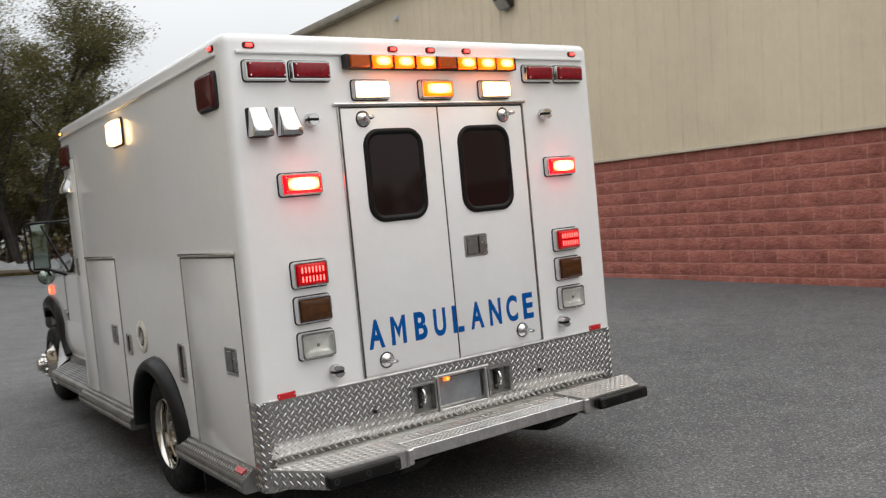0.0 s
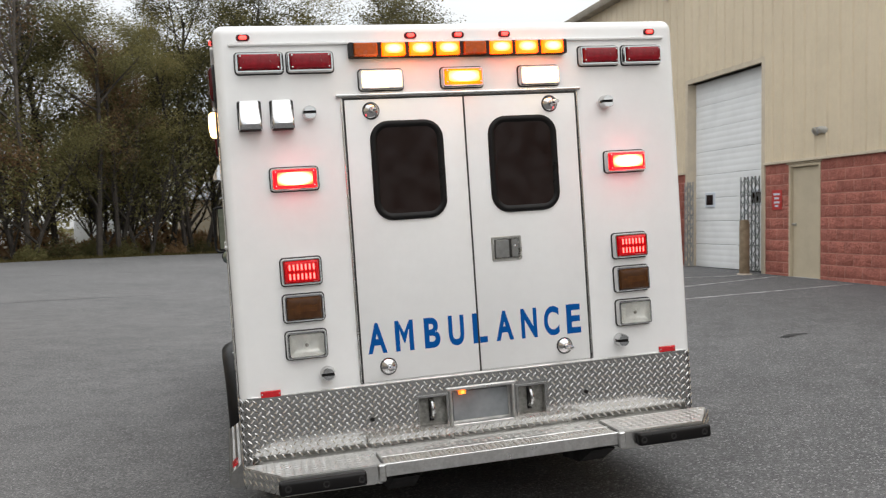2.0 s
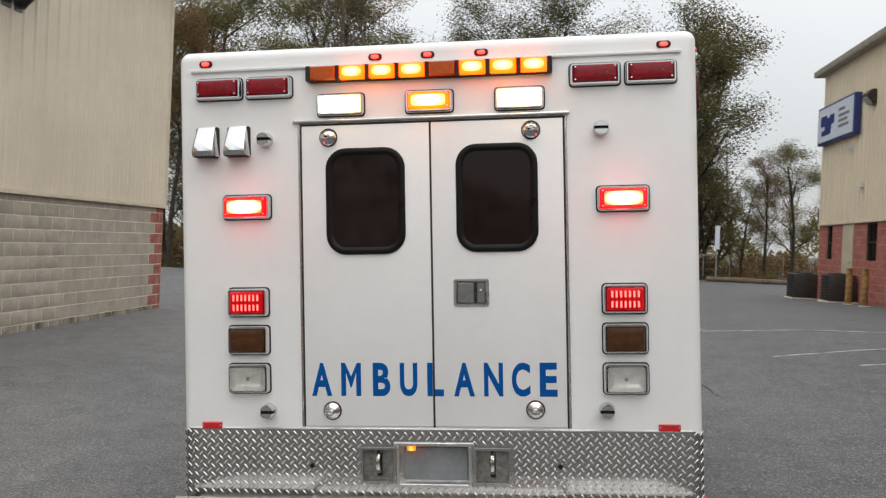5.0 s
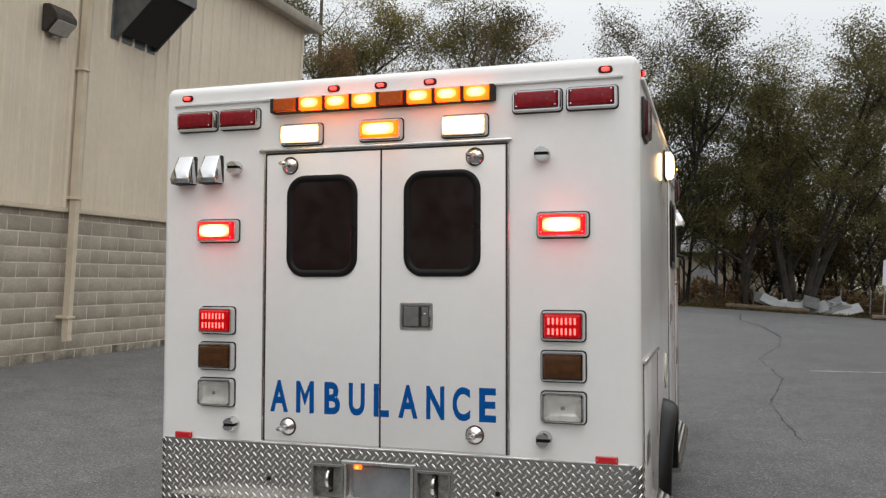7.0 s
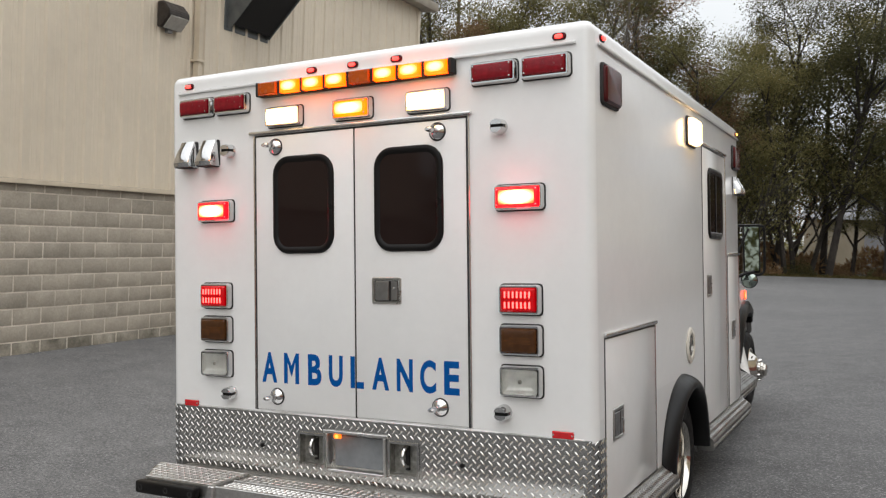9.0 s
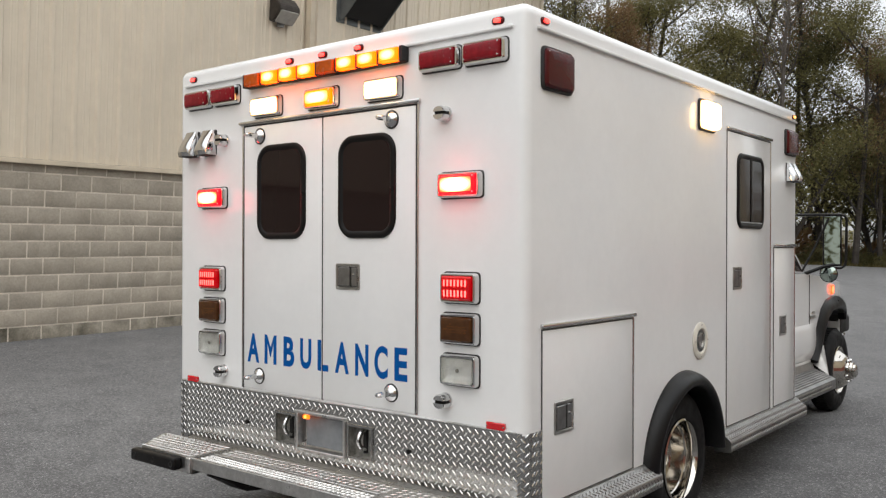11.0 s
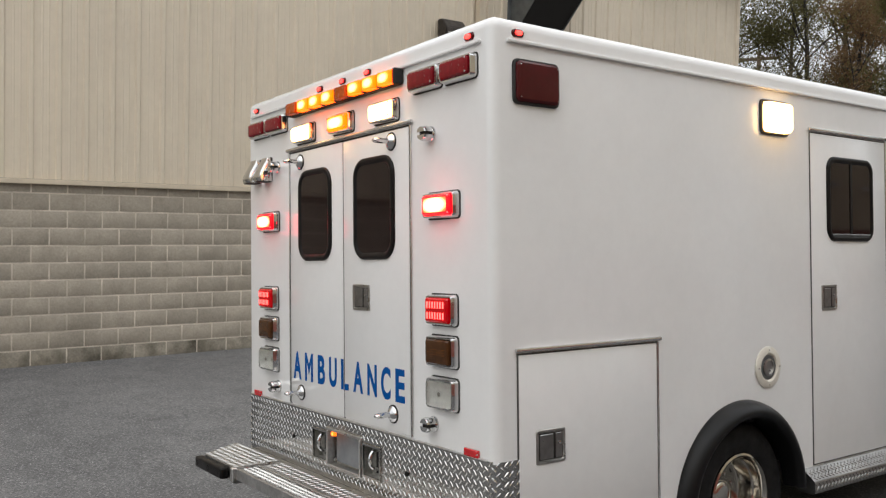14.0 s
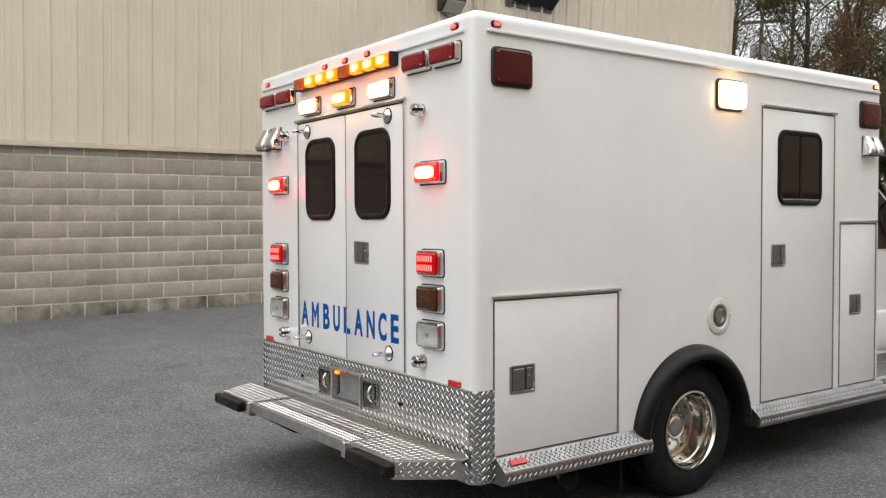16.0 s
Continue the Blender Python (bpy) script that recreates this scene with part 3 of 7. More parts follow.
for a, b in ((EL0, GATE_E[0]), (GATE_E[1], EL1)):
    box(bm, (EX - 0.065, a, ETOP - 0.02), (EX + 0.02, b, ETOP + 0.03), 0.005)
tagged(part("trim_east", bm, TRIM, None), "tan drip flashing along a red block wall", kind="structure")
bm = bmesh.new()
polygon_prism(bm, [(EX + 0.5, 7.60), (EX - 0.30, 7.58), (EX - 0.32, 7.62), (EX - 0.32, 7.76), (EX - 0.26, 7.78), (EX + 10.0, 9.4), (EX + 10.0, 7.60)], "y", EL0 - 0.2, EL1 + 0.25)
tagged(part("roof_east", bm, EAVE, None), "low pitched metal roof with brown eave trim", kind="structure")
tagged(part("wall_end_east", block((EX + 0.3, EL1 - 0.25, -0.3), (EX + 10.0, EL1, 7.60)), SIDING_R, None), "tan metal end wall of a hall", kind="structure")
for k, (lo, hi) in enumerate((((EX + 10.0, EL0, -0.3), (EX + 10.2, EL1, 7.6)), ((EX + 0.3, EL0, -0.3), (EX + 10, EL0 + 0.2, 7.6)), ((WX - 9.2, WL0, -0.6), (WX - 9.0, WL1, 6.78)), ((WX - 9, WL0, -0.6), (WX - 0.28, WL0 + 0.2, 6.78)))):
    tagged(part("wall_back", block(lo, hi), SIDING, None), "plain metal wall that closes a hall", kind="structure")


def add(bm, lo, hi, bevel=0.0):
    return box(bm, lo, hi, bevel)


# man door in the red wall
door_1 = tagged(part("door_1", block((EX + 0.05, DOOR_E[0] + 0.05, 0.52), (EX + 0.10, DOOR_E[1] - 0.05, DOOR_E[2] - 0.06), 0.004), TAN_DOOR, None), "closed tan steel door in a red block wall", kind="structure")
bm = bmesh.new()
add(bm, (EX - 0.012, DOOR_E[0], 0.45), (EX + 0.12, DOOR_E[0] + 0.05, DOOR_E[2]), 0.004)
add(bm, (EX - 0.012, DOOR_E[1] - 0.05, 0.45), (EX + 0.12, DOOR_E[1], DOOR_E[2]), 0.004)
add(bm, (EX - 0.012, DOOR_E[0] + 0.05, DOOR_E[2] - 0.055), (EX + 0.12, DOOR_E[1] - 0.05, DOOR_E[2]), 0.004)
part("door_frame", bm, TAN_DOOR, door_1)
bm = lathe(bmesh.new(), [(0.0, 0.07), (0.022, 0.068), (0.030, 0.055), (0.026, 0.035), (0.012, 0.028), (0.012, 0.008), (0.034, 0.006), (0.034, 0.0)], 16)
part("door_knob", bm, STEEL, door_1, "steel door knob", frame_of((EX + 0.05, DOOR_E[1] - 0.13, 1.52), (0, 0, 1), (0, 1, 0)))
part("threshold", block((EX - 0.05, DOOR_E[0] + 0.05, 0.47), (EX + 0.14, DOOR_E[1] - 0.05, 0.525), 0.004), GALV, door_1)
bm = block((EX - 0.03, DOOR_E[0] - 0.05, DOOR_E[2] + 0.004), (EX - 0.012, DOOR_E[1] + 0.05, DOOR_E[2] + 0.03))
part("drip_cap", bm, TAN_DOOR, door_1)
tagged(part("wall_fill_door", block((EX + 0.12, DOOR_E[0], 0.3), (EX + 0.3, DOOR_E[1], ETOP)), DARK, None), "dark backing of a door opening", kind="structure")

# sectional overhead door, set back in its opening
GX0 = EX + 0.17
bm = bmesh.new()
add(bm, (EX - 0.03, GATE_E[0] - 0.01, 0.35), (GX0 + 0.1, GATE_E[0] + 0.10, GATE_E[2]), 0.004)
add(bm, (EX - 0.03, GATE_E[1] - 0.10, 0.35), (GX0 + 0.1, GATE_E[1] + 0.01, GATE_E[2]), 0.004)
add(bm, (EX - 0.03, GATE_E[0] - 0.01, GATE_E[2]), (GX0 + 0.1, GATE_E[1] + 0.01, GATE_E[2] + 0.10), 0.004)
tagged(part("trim_gate", bm, TRIM, None), "tan metal jambs of a wide door opening", kind="structure")
door_2 = tagged(part("door_2", block((GX0 + 0.04, GATE_E[0] + 0.10, 0.50), (GX0 + 0.08, GATE_E[1] - 0.10, GATE_E[2])), DARK, None), "closed white sectional overhead door", kind="structure")
rows = 8
ph = (GATE_E[2] - 0.56) / rows
wy = GATE_E[1] - GATE_E[0] - 0.2
for k in range(rows):
    bm = bmesh.new()
    z = 0.56 + k * ph
    prof = [(0.0, 0.0), (0.0, ph * 0.02), (-0.0022, ph * 0.04), (-0.0022, ph * 0.22), (0, ph * 0.24), (0, ph * 0.28), (-0.0022, ph * 0.30), (-0.0022, ph * 0.47), (0, ph * 0.49), (0, ph * 0.53), (-0.0022, ph * 0.55), (-0.0022, ph * 0.72), (0, ph * 0.74), (0, ph * 0.78), (-0.0022, ph * 0.80), (-0.0022, ph * 0.96), (0, ph * 0.985), (0.02, ph * 0.985), (0.02, 0)]
    loft(bm, [[(GX0 + 0.02 + a, GATE_E[0] + 0.10, z + b) for a, b in prof], [(GX0 + 0.02 + a, GATE_E[1] - 0.10, z + b) for a, b in prof]])
    part("door_panel", bm, WHITE_DOOR, door_2)
part("weather_strip", block((GX0 + 0.0, GATE_E[0] + 0.1, 0.515), (GX0 + 0.05, GATE_E[1] - 0.1, 0.56)), RUBBER, door_2)
for y in (11.60, 13.39):
    part("window_frame", block((GX0 - 0.008, y - 0.20, 1.91), (GX0 + 0.02, y + 0.20, 2.25), 0.01), SIGN_WHITE, door_2)
    part("door_window", block((GX0 - 0.012, y - 0.145, 1.965), (GX0 + 0.03, y + 0.145, 2.195), 0.005), GLASS, door_2, "small dark window of an overhead door")
tagged(part("sill", block((EX - 0.02, GATE_E[0], 0.3), (GX0 + 0.1, GATE_E[1], 0.525), 0.01), MORTAR, None), "concrete threshold of a wide door", kind="structure")

# windows and a pale door at the far end of the red wall
for name, y0, y1, glass in (("window_1", 20.75, 21.55, GLASS), ("window_2", 24.5, 25.0, GLASS)):
    w = tagged(part(name, block((EX + 0.08, y0, 1.55), (EX + 0.10, y1, ETOP)), glass, None), "dark window in a red block wall", kind="structure")
    bm = bmesh.new()
    for lo, hi in (((y0, 1.55), (y0 + 0.06, ETOP)), ((y1 - 0.06, 1.55), (y1, ETOP)), ((y0 + 0.06, 1.55), (y1 - 0.06, 1.61)), ((y0 + 0.06, ETOP - 0.06), (y1 - 0.06, ETOP)), ((y0 + 0.06, 2.12), (y1 - 0.06, 2.16))):
        box(bm, (EX + 0.02, lo[0], lo[1]), (EX + 0.14, hi[0], hi[1]), 0.004)
    part("window_frame", bm, BRONZE, w)
door_3 = tagged(part("door_3", block((EX - 0.03, 22.55, 0.58), (EX - 0.01, 23.45, 2.68), 0.004), TAN_DOOR, None), "closed pale steel door in a red wall", kind="structure")
part("door_handle", block((EX - 0.08, 22.65, 1.55), (EX - 0.03, 22.80, 1.58), 0.004), STEEL, door_3)


# ---- fittings on the walls ----
def flood_light(m, lens=True):
    t = empty("wall_light", m, "dark bronze wall pack light with frosted lens", "light")
    bm = bmesh.new()
    polygon_prism(bm, [(0, -0.18), (0.0, 0.20), (0.12, 0.20), (0.25, 0.06), (0.25, -0.02), (0.10, -0.18)], "x", -0.21, 0.21)
    bmesh.ops.bevel(bm, geom=bm.edges[:], offset=0.012, segments=2, affect="EDGES")
    part("housing", bm, BRONZE, t)
    bm = bmesh.new()
    polygon_prism(bm, [(0.10, -0.186), (0.255, -0.020), (0.262, -0.030), (0.112, -0.200)], "x", -0.175, 0.175)
    part("lens", bm, FROST, t, "frosted glass lens")
    part("conduit_box", block((-0.05, 0.0, -0.24), (0.05, 0.07, -0.18), 0.005), GALV, t)
    return t


flood_light(frame_of((WX + 0.05, 6.13, 4.77), (0, -1, 0), (1, 0, 0)))

# downspout
bm = bmesh.new()
tube(bm, [(WX + 0.42, 6.71, 6.72), (WX + 0.40, 6.71, 6.60), (WX + 0.17, 6.71, 6.35), (WX + 0.13, 6.71, 6.2), (WX + 0.13, 6.71, 2.5), (WX + 0.14, 6.71, 2.2), (WX + 0.14, 6.71, 0.30), (WX + 0.16, 6.71, 0.22)], 0.070, 4)
spout = tagged(part("downspout", bm, TRIM, None), "beige square metal downspout on a wall", "downspout")
for z in (0.55, 2.3, 4.2, 5.8):
    part("strap", block((WX, 6.62, z), (WX + 0.205, 6.80, z + 0.035), 0.003), TRIM, spout)

# exhaust hood: a box that leans out over its dark mouth
hood = empty("exhaust_hood", pose(WX + 0.03, 7.93, 4.93), "grey sheet metal exhaust hood with dark mouth", "hood")
bm = bmesh.new()
hw = 0.49
outer = [(0.0, -0.02), (0.0, 1.55), (0.80, 1.55), (0.80, 0.68), (0.10, -0.02)]
for s in (-1, 1):
    loft(bm, [[(a, s * hw, b) for a, b in outer], [(a, s * (hw - 0.015), b) for a, b in outer]])
box(bm, (0.0, -hw, 1.53), (0.80, hw, 1.55))
box(bm, (0.785, -hw, 0.67), (0.80, hw, 1.53))
part("shell", bm, DUCT, hood)
bm = bmesh.new()
loft(bm, [[(0.11, -hw + 0.015, 0.03), (0.11, hw - 0.015, 0.03), (0.08, hw - 0.015, 0.06), (0.08, -hw + 0.015, 0.06)], [(0.785, -hw + 0.015, 0.70), (0.785, hw - 0.015, 0.70), (0.755, hw - 0.015, 0.73), (0.755, -hw + 0.015, 0.73)]])
part("mouth", bm, DARK, hood, "dark screened mouth")
part("back_flange", block((-0.01, -hw - 0.06, -0.06), (0.015, hw + 0.06, 1.56), 0.003), DUCT, hood)


def sconce(y, z, s=1.0):
    t = empty("wall_lamp", frame_of((EX - 0.04, y, z), (0, 1, 0), (-1, 0, 0)), "small grey double head wall lamp", "lamp")
    part("base", block((-0.06, 0, -0.06), (0.06, 0.05, 0.06), 0.008), GALV, t)
    for k in (-1, 1):
        bm = lathe(bmesh.new(), [(0.02, 0.0), (0.05, 0.03), (0.075, 0.14), (0.07, 0.15), (0.0, 0.12)], 14, pose(0.07 * k, 0.10, 0.02, 105, 0, 25 * k))
        part("head", bm, FROST, t)
    return t


sconce(9.36, 3.22)


def vent(y, z, group="small vents on the tan wall"):
    t = empty("wall_vent", frame_of((EX - 0.05, y, z), (0, 1, 0), (-1, 0, 0)), "small pale hooded vent on tan siding", "vent", group)
    bm = bmesh.new()
    polygon_prism(bm, [(0, -0.05), (0.0, 0.07), (0.04, 0.07), (0.12, -0.03), (0.12, -0.05)], "x", -0.05, 0.05)
    part("hood", bm, SIGN_WHITE, t)
    part("flange", block((-0.075, -0.01, -0.08), (0.075, 0.006, 0.10), 0.002), SIDING_R, t)


for y, z in ((17.9, 3.66), (16.5, 3.72), (17.4, 6.62), (21.9, 3.75), (22.9, 4.9), (14.9, 7.0)):
    vent(y, z)
flood_light(frame_of((EX - 0.05, 21.3, 6.15), (0, 1, 0), (-1, 0, 0)))
flood_light(frame_of((EX - 0.05, 10.5, 6.40), (0, 1, 0), (-1, 0, 0)))

# sign on the far end of the tan wall
sg = empty("wall_sign", frame_of((EX - 0.05, 23.95, 5.87), (0, 1, 0), (-1, 0, 0)), "white box sign with blue border and mark", "sign")
part("cabinet", block((-1.70, 0.0, -0.60), (1.70, 0.20, 0.60), 0.02), SIGN_BLUE, sg)
part("face", block((-1.62, 0.195, -0.53), (1.62, 0.208, 0.53), 0.004), SIGN_WHITE, sg)
for k, (x, z, w, h) in enumerate(((1.05, 0.12, 0.62, 0.34), (0.62, -0.02, 0.62, 0.40), (0.25, 0.10, 0.42, 0.30), (0.80, -0.26, 0.90, 0.16))):
    bm = slab(w, h, 0.07, [(0.0, 0), (0.006 + 0.002 * k, 0.002)])
    part("mark", bm, SIGN_BLUE, sg, "blue mark", Matrix.Translation((x, 0.209, z)) @ Matrix(((-1, 0, 0, 0), (0, 0, 1, 0), (0, 1, 0, 0), (0, 0, 0, 1))))
for k, (w, z) in enumerate(((0.55, 0.28), (0.95, 0.10), (0.8, -0.06), (0.9, -0.22))):
    part("text_bar", block((-0.35 - w, 0.207, z - 0.045), (-0.35, 0.214, z + 0.045)), FAR_ROOF, sg)

# red notice beside the door
ns = empty("notice", frame_of((EX - 0.012, 10.66, 2.0), (0, 1, 0), (-1, 0, 0)), "small red metal notice with white bars", "sign")
part("board", block((-0.15, 0, -0.19), (0.15, 0.012, 0.19), 0.003), SIGN_RED, ns)
for z, w in ((0.11, 0.2), (0.03, 0.14), (-0.05, 0.18), (-0.12, 0.1)):
    part("text_bar", block((-w / 2, 0.011, z - 0.02), (w / 2, 0.016, z + 0.02)), SIGN_WHITE, ns)


def lattice_gate(y0, y1, x, z0, z1, label, n=5, steel=None):
    """A folding gate, pushed together."""
    t = empty("folding_gate", pose(x, 0, 0), label, "gate", "folding gates of the wide door")
    w = (y1 - y0) / n
    for k in range(n + 1):
        bm = tube(bmesh.new(), [(0, y0 + k * w, z0), (0, y0 + k * w, z1)], 0.013, 4)
        part("upright", bm, steel or DUCT, t)
    rows_n = 9
    h = (z1 - z0) / rows_n
    for j in range(rows_n):
        for s in (0, 1):
            bm = bmesh.new()
            for k in range(n):
                a, b = (0, 1) if (k + s) % 2 else (1, 0)
                tube(bm, [(0.012 - 0.024 * s, y0 + k * w, z0 + (j + a) * h), (0.012 - 0.024 * s, y0 + (k + 1) * w, z0 + (j + b) * h)], 0.007, 4)
            part("lattice_bar", bm, steel or DUCT, t)
    return t


lattice_gate(11.12, 11.76, EX - 0.10, 0.56, 2.50, "folded steel lattice gate beside an overhead door")
lattice_gate(14.16, 15.12, EX - 0.12, 0.60, 2.52, "folded rusty lattice gate against a red wall", 5, CMU_RED)
lattice_gate(13.66, 14.02, EX - 0.10, 0.56, 2.50, "folded steel lattice gate beside an overhead door", 3, GALV)


def bollard(x, y, material, label, h=1.12, r=0.085):
    t = empty("bollard", pose(x, y, level(x, y)), label, "bollard", "bollards along the red wall")
    bm = lathe(bmesh.new(), [(r, -0.1), (r, h - 0.05), (r * 0.8, h - 0.012), (0.0, h)], 18)
    part("post", bm, material, t)
    bm = lathe(bmesh.new(), [(r + 0.05, -0.02), (r + 0.045, 0.015), (r, 0.02)], 18)
    part("footing", bm, MORTAR, t)


bollard(8.80, 11.17, WOOD, "weathered brown post beside an overhead door", 1.10, 0.10)
bollard(8.80, 14.43, YELLOW, "chipped yellow steel bollard beside a wall", 1.14)
bollard(8.6, 19.75, RUSTY_YELLOW, "rusty yellow steel bollard beside a wall", 1.0)
bollard(8.6, 20.95, RUSTY_YELLOW, "rusty yellow steel bollard beside a wall", 1.0)


def meter(y, z0, z1, w, dial, label):
    t = empty("electric_box", frame_of((EX - 0.005, y, (z0 + z1) / 2), (0, 1, 0), (-1, 0, 0)), label, "electric box", "electric boxes on the red wall")
    h = (z1 - z0) / 2
    part("case", block((-w / 2, 0, -h), (w / 2, 0.15, h), 0.012), METER, t)
    part("cover", block((-w / 2 + 0.03, 0.145, -h + 0.04), (w / 2 - 0.03, 0.162, h * 0.1), 0.006), METER, t)
    if dial:
        bm = lathe(bmesh.new(), [(0.11, 0.0), (0.11, 0.09), (0.09, 0.11), (0.0, 0.115)], 20, frame_of((0, 0.15, h * 0.45), (1, 0, 0), (0, 0, 1)) @ pose(0, 0, 0, 180, 0, 0))
        part("dial", bm, GLASS, t, "dark round glass dial")
    else:
        part("switch", block((w / 2 - 0.02, 0.1, -0.02), (w / 2 + 0.04, 0.16, 0.16), 0.006), SIGN_RED, t)
    return t


meter(16.37, 1.46, 2.16, 0.66, True, "grey electric meter box with round dial")
meter(15.66, 1.46, 2.26, 0.44, False, "grey switch box on a red wall")
bm = tube(bmesh.new(), [(EX - 0.10, 16.55, 1.48), (EX - 0.10, 16.57, 1.2), (EX - 0.14, 16.63, 0.85), (EX - 0.18, 16.72, 0.5)], 0.085, 10)
tagged(part("conduit", bm, SIGN_WHITE, None), "white plastic conduit from box to ground", "pipe")
bm = tube(bmesh.new(), [(EX - 0.06, 15.45, 1.47), (EX - 0.06, 15.45, 0.55)], 0.03, 8)
tagged(part("conduit", bm, GALV, None), "thin steel conduit from box to ground", "pipe")
bm = tube(bmesh.new(), [(EX - 0.05, 18.0, 1.12), (EX - 0.25, 18.0, 1.14), (EX - 0.28, 18.3, 1.14), (EX - 0.28, 18.75, 1.14), (EX - 0.28, 18.8, 1.42), (EX - 0.28, 19.0, 1.45), (EX - 0.28, 19.05, 1.30), (EX - 0.28, 19.05, 0.6)], 0.035, 8)
tagged(part("gas_pipe", bm, RUST, None), "rusty red gas pipe along a wall", "pipe")
tagged(part("gas_meter", block((EX - 0.44, 18.55, 0.62), (EX - 0.16, 18.85, 1.02), 0.03, 2), METER, None), "grey gas meter beside a red wall", "meter")


def condenser(x, y, z):
    t = empty("air_conditioner", pose(x, y, z), "black outdoor air conditioner unit on asphalt", "air conditioner", "outdoor units along the red wall")
    part("case", block((-0.37, -0.37, 0.04), (0.37, 0.37, 0.80), 0.02, 2), BRONZE, t)
    part("pad", block((-0.43, -0.43, -0.10), (0.43, 0.43, 0.04), 0.01), MORTAR, t)
    for k in range(9):
        part("louvre", block((-0.385, -0.33, 0.10 + 0.075 * k), (-0.37, 0.33, 0.13 + 0.075 * k)), CHASSIS, t)
    part("fan_guard", lathe(bmesh.new(), [(0.32, 0.80), (0.30, 0.84), (0.0, 0.85)], 18), CHASSIS, t)


condenser(8.75, 22.3, level(8.75, 22.3))
condenser(8.5, 25.0, level(8.5, 25.0))


# ---- the ambulance ----
amb = empty("ambulance", STAND, "white box ambulance with lit warning lamps on asphalt", "ambulance")


def ap(name, bm, material, label="", m=None, parent=None, angle=32):
    return part(name, bm, material, parent or amb, label, m, angle)


# body shell with rounded corners and roof edge
def body_loop(z, i=0.0):
    cy = FRONT / 2
    return [(x, y + cy, z) for x, y in rrect(2 * (HALF - i), FRONT - 2 * i, 0.045 - min(i, 0.03), 6)]


R = 0.052
loops = [body_loop(0.868)] + [body_loop(2.581 - R)]
for k in range(1, 7):
    a = radians(15 * k)
    loops.append(body_loop(2.581 - R + R * math.sin(a), R * (1 - math.cos(a))))
loops.append(body_loop(2.595, 0.45))
bm = loft(bmesh.new(), loops)
ap("body", bm, PAINT, "white painted module body", angle=50)
# lower sides, notched for the wheels, and the lower back
WY, WZ, WR = 1.592, 0.366, 0.474


def notched(bm, ys, low, high, x0, x1):
    """A wall between low(y) and high(y), from x0 to x1, in upright strips."""
    loops = [[(x0, y, low(y)), (x1, y, low(y)), (x1, y, high(y)), (x0, y, high(y))] for y in ys]
    return loft(bm, loops)


def under_arch(y, yc, zc, r, floor):
    d = abs(y - yc)
    return max(floor, zc + math.sqrt(max(0.0, r * r - d * d))) if d < r else floor


cut = [WY + WR * math.cos(radians(a)) for a in range(180, -1, -6)]
for s in (-1, 1):
    bm = notched(bmesh.new(), [0.045] + cut + [FRONT - 0.03], lambda y: under_arch(y, WY, WZ, WR, 0.44), lambda y: 0.868, s * HALF, s * (HALF - 0.05))
    ap("side_skirt", bm, PAINT, "white lower body side")
bm = bmesh.new()
back = [(s * q[0], q[1]) for s, o in ((-1, 1), (1, -1)) for q in [(HALF - 0.045 + 0.045 * math.sin(radians(a)), 0.045 - 0.045 * math.cos(radians(a))) for a in range(0, 91, 15)][::-o]]
loft(bm, [[(x, y, 0.776) for x, y in back], [(x, y, 0.868) for x, y in back]], False, False, closed=False)
ap("rear_skirt", bm, PAINT, "white lower rear panel", angle=50)
# dark floor, wheel wells and frame rails
ap("floor_pan", block((-1.15, 0.06, 0.74), (1.15, FRONT - 0.02, 0.866)), CHASSIS)
for s in (-1, 1):
    ap("frame_rail", block((s * 0.46 - 0.05, 0.14, 0.50), (s * 0.46 + 0.05, 6.3, 0.72), 0.01), CHASSIS)
    ap("wheel_well", block((s * 0.62 - 0.02, 1.05, 0.30), (s * 0.62 + 0.02, 2.2, 0.86)), CHASSIS)
ap("front_bulkhead", block((-1.15, FRONT - 0.06, 0.34), (1.15, FRONT - 0.03, 0.86)), CHASSIS)
ap("rear_bulkhead", block((-1.15, 0.06, 0.40), (1.15, 0.09, 0.86)), CHASSIS)
bm = tube(bmesh.new(), [(-0.95, WY, 0.39), (-0.2, WY, 0.39), (0.2, WY, 0.39), (0.95, WY, 0.39)], 0.07, 10)
ap("rear_axle", bm, CHASSIS)
bm = tube(bmesh.new(), [(0.75, 1.30, 0.36), (0.80, 1.00, 0.28), (0.95, 0.80, 0.245), (1.13, 0.69, 0.235)], 0.055, 14, cap=False)
ap("exhaust_pipe", bm, GALV, "dull steel exhaust pipe")
for s in (-1, 1):
    ap("mud_flap", block((s * 0.93 - 0.24, 1.03, 0.12), (s * 0.93 + 0.24, 1.045, 0.44)), RUBBER, "black rubber mud flap")
ap("fuel_tank", block((-0.95, 2.35, 0.36), (-0.55, 3.3, 0.74), 0.04, 2), CHASSIS)
ap("battery_box", block((0.6, 2.4, 0.40), (1.05, 3.2, 0.74), 0.02, 2), CHASSIS)

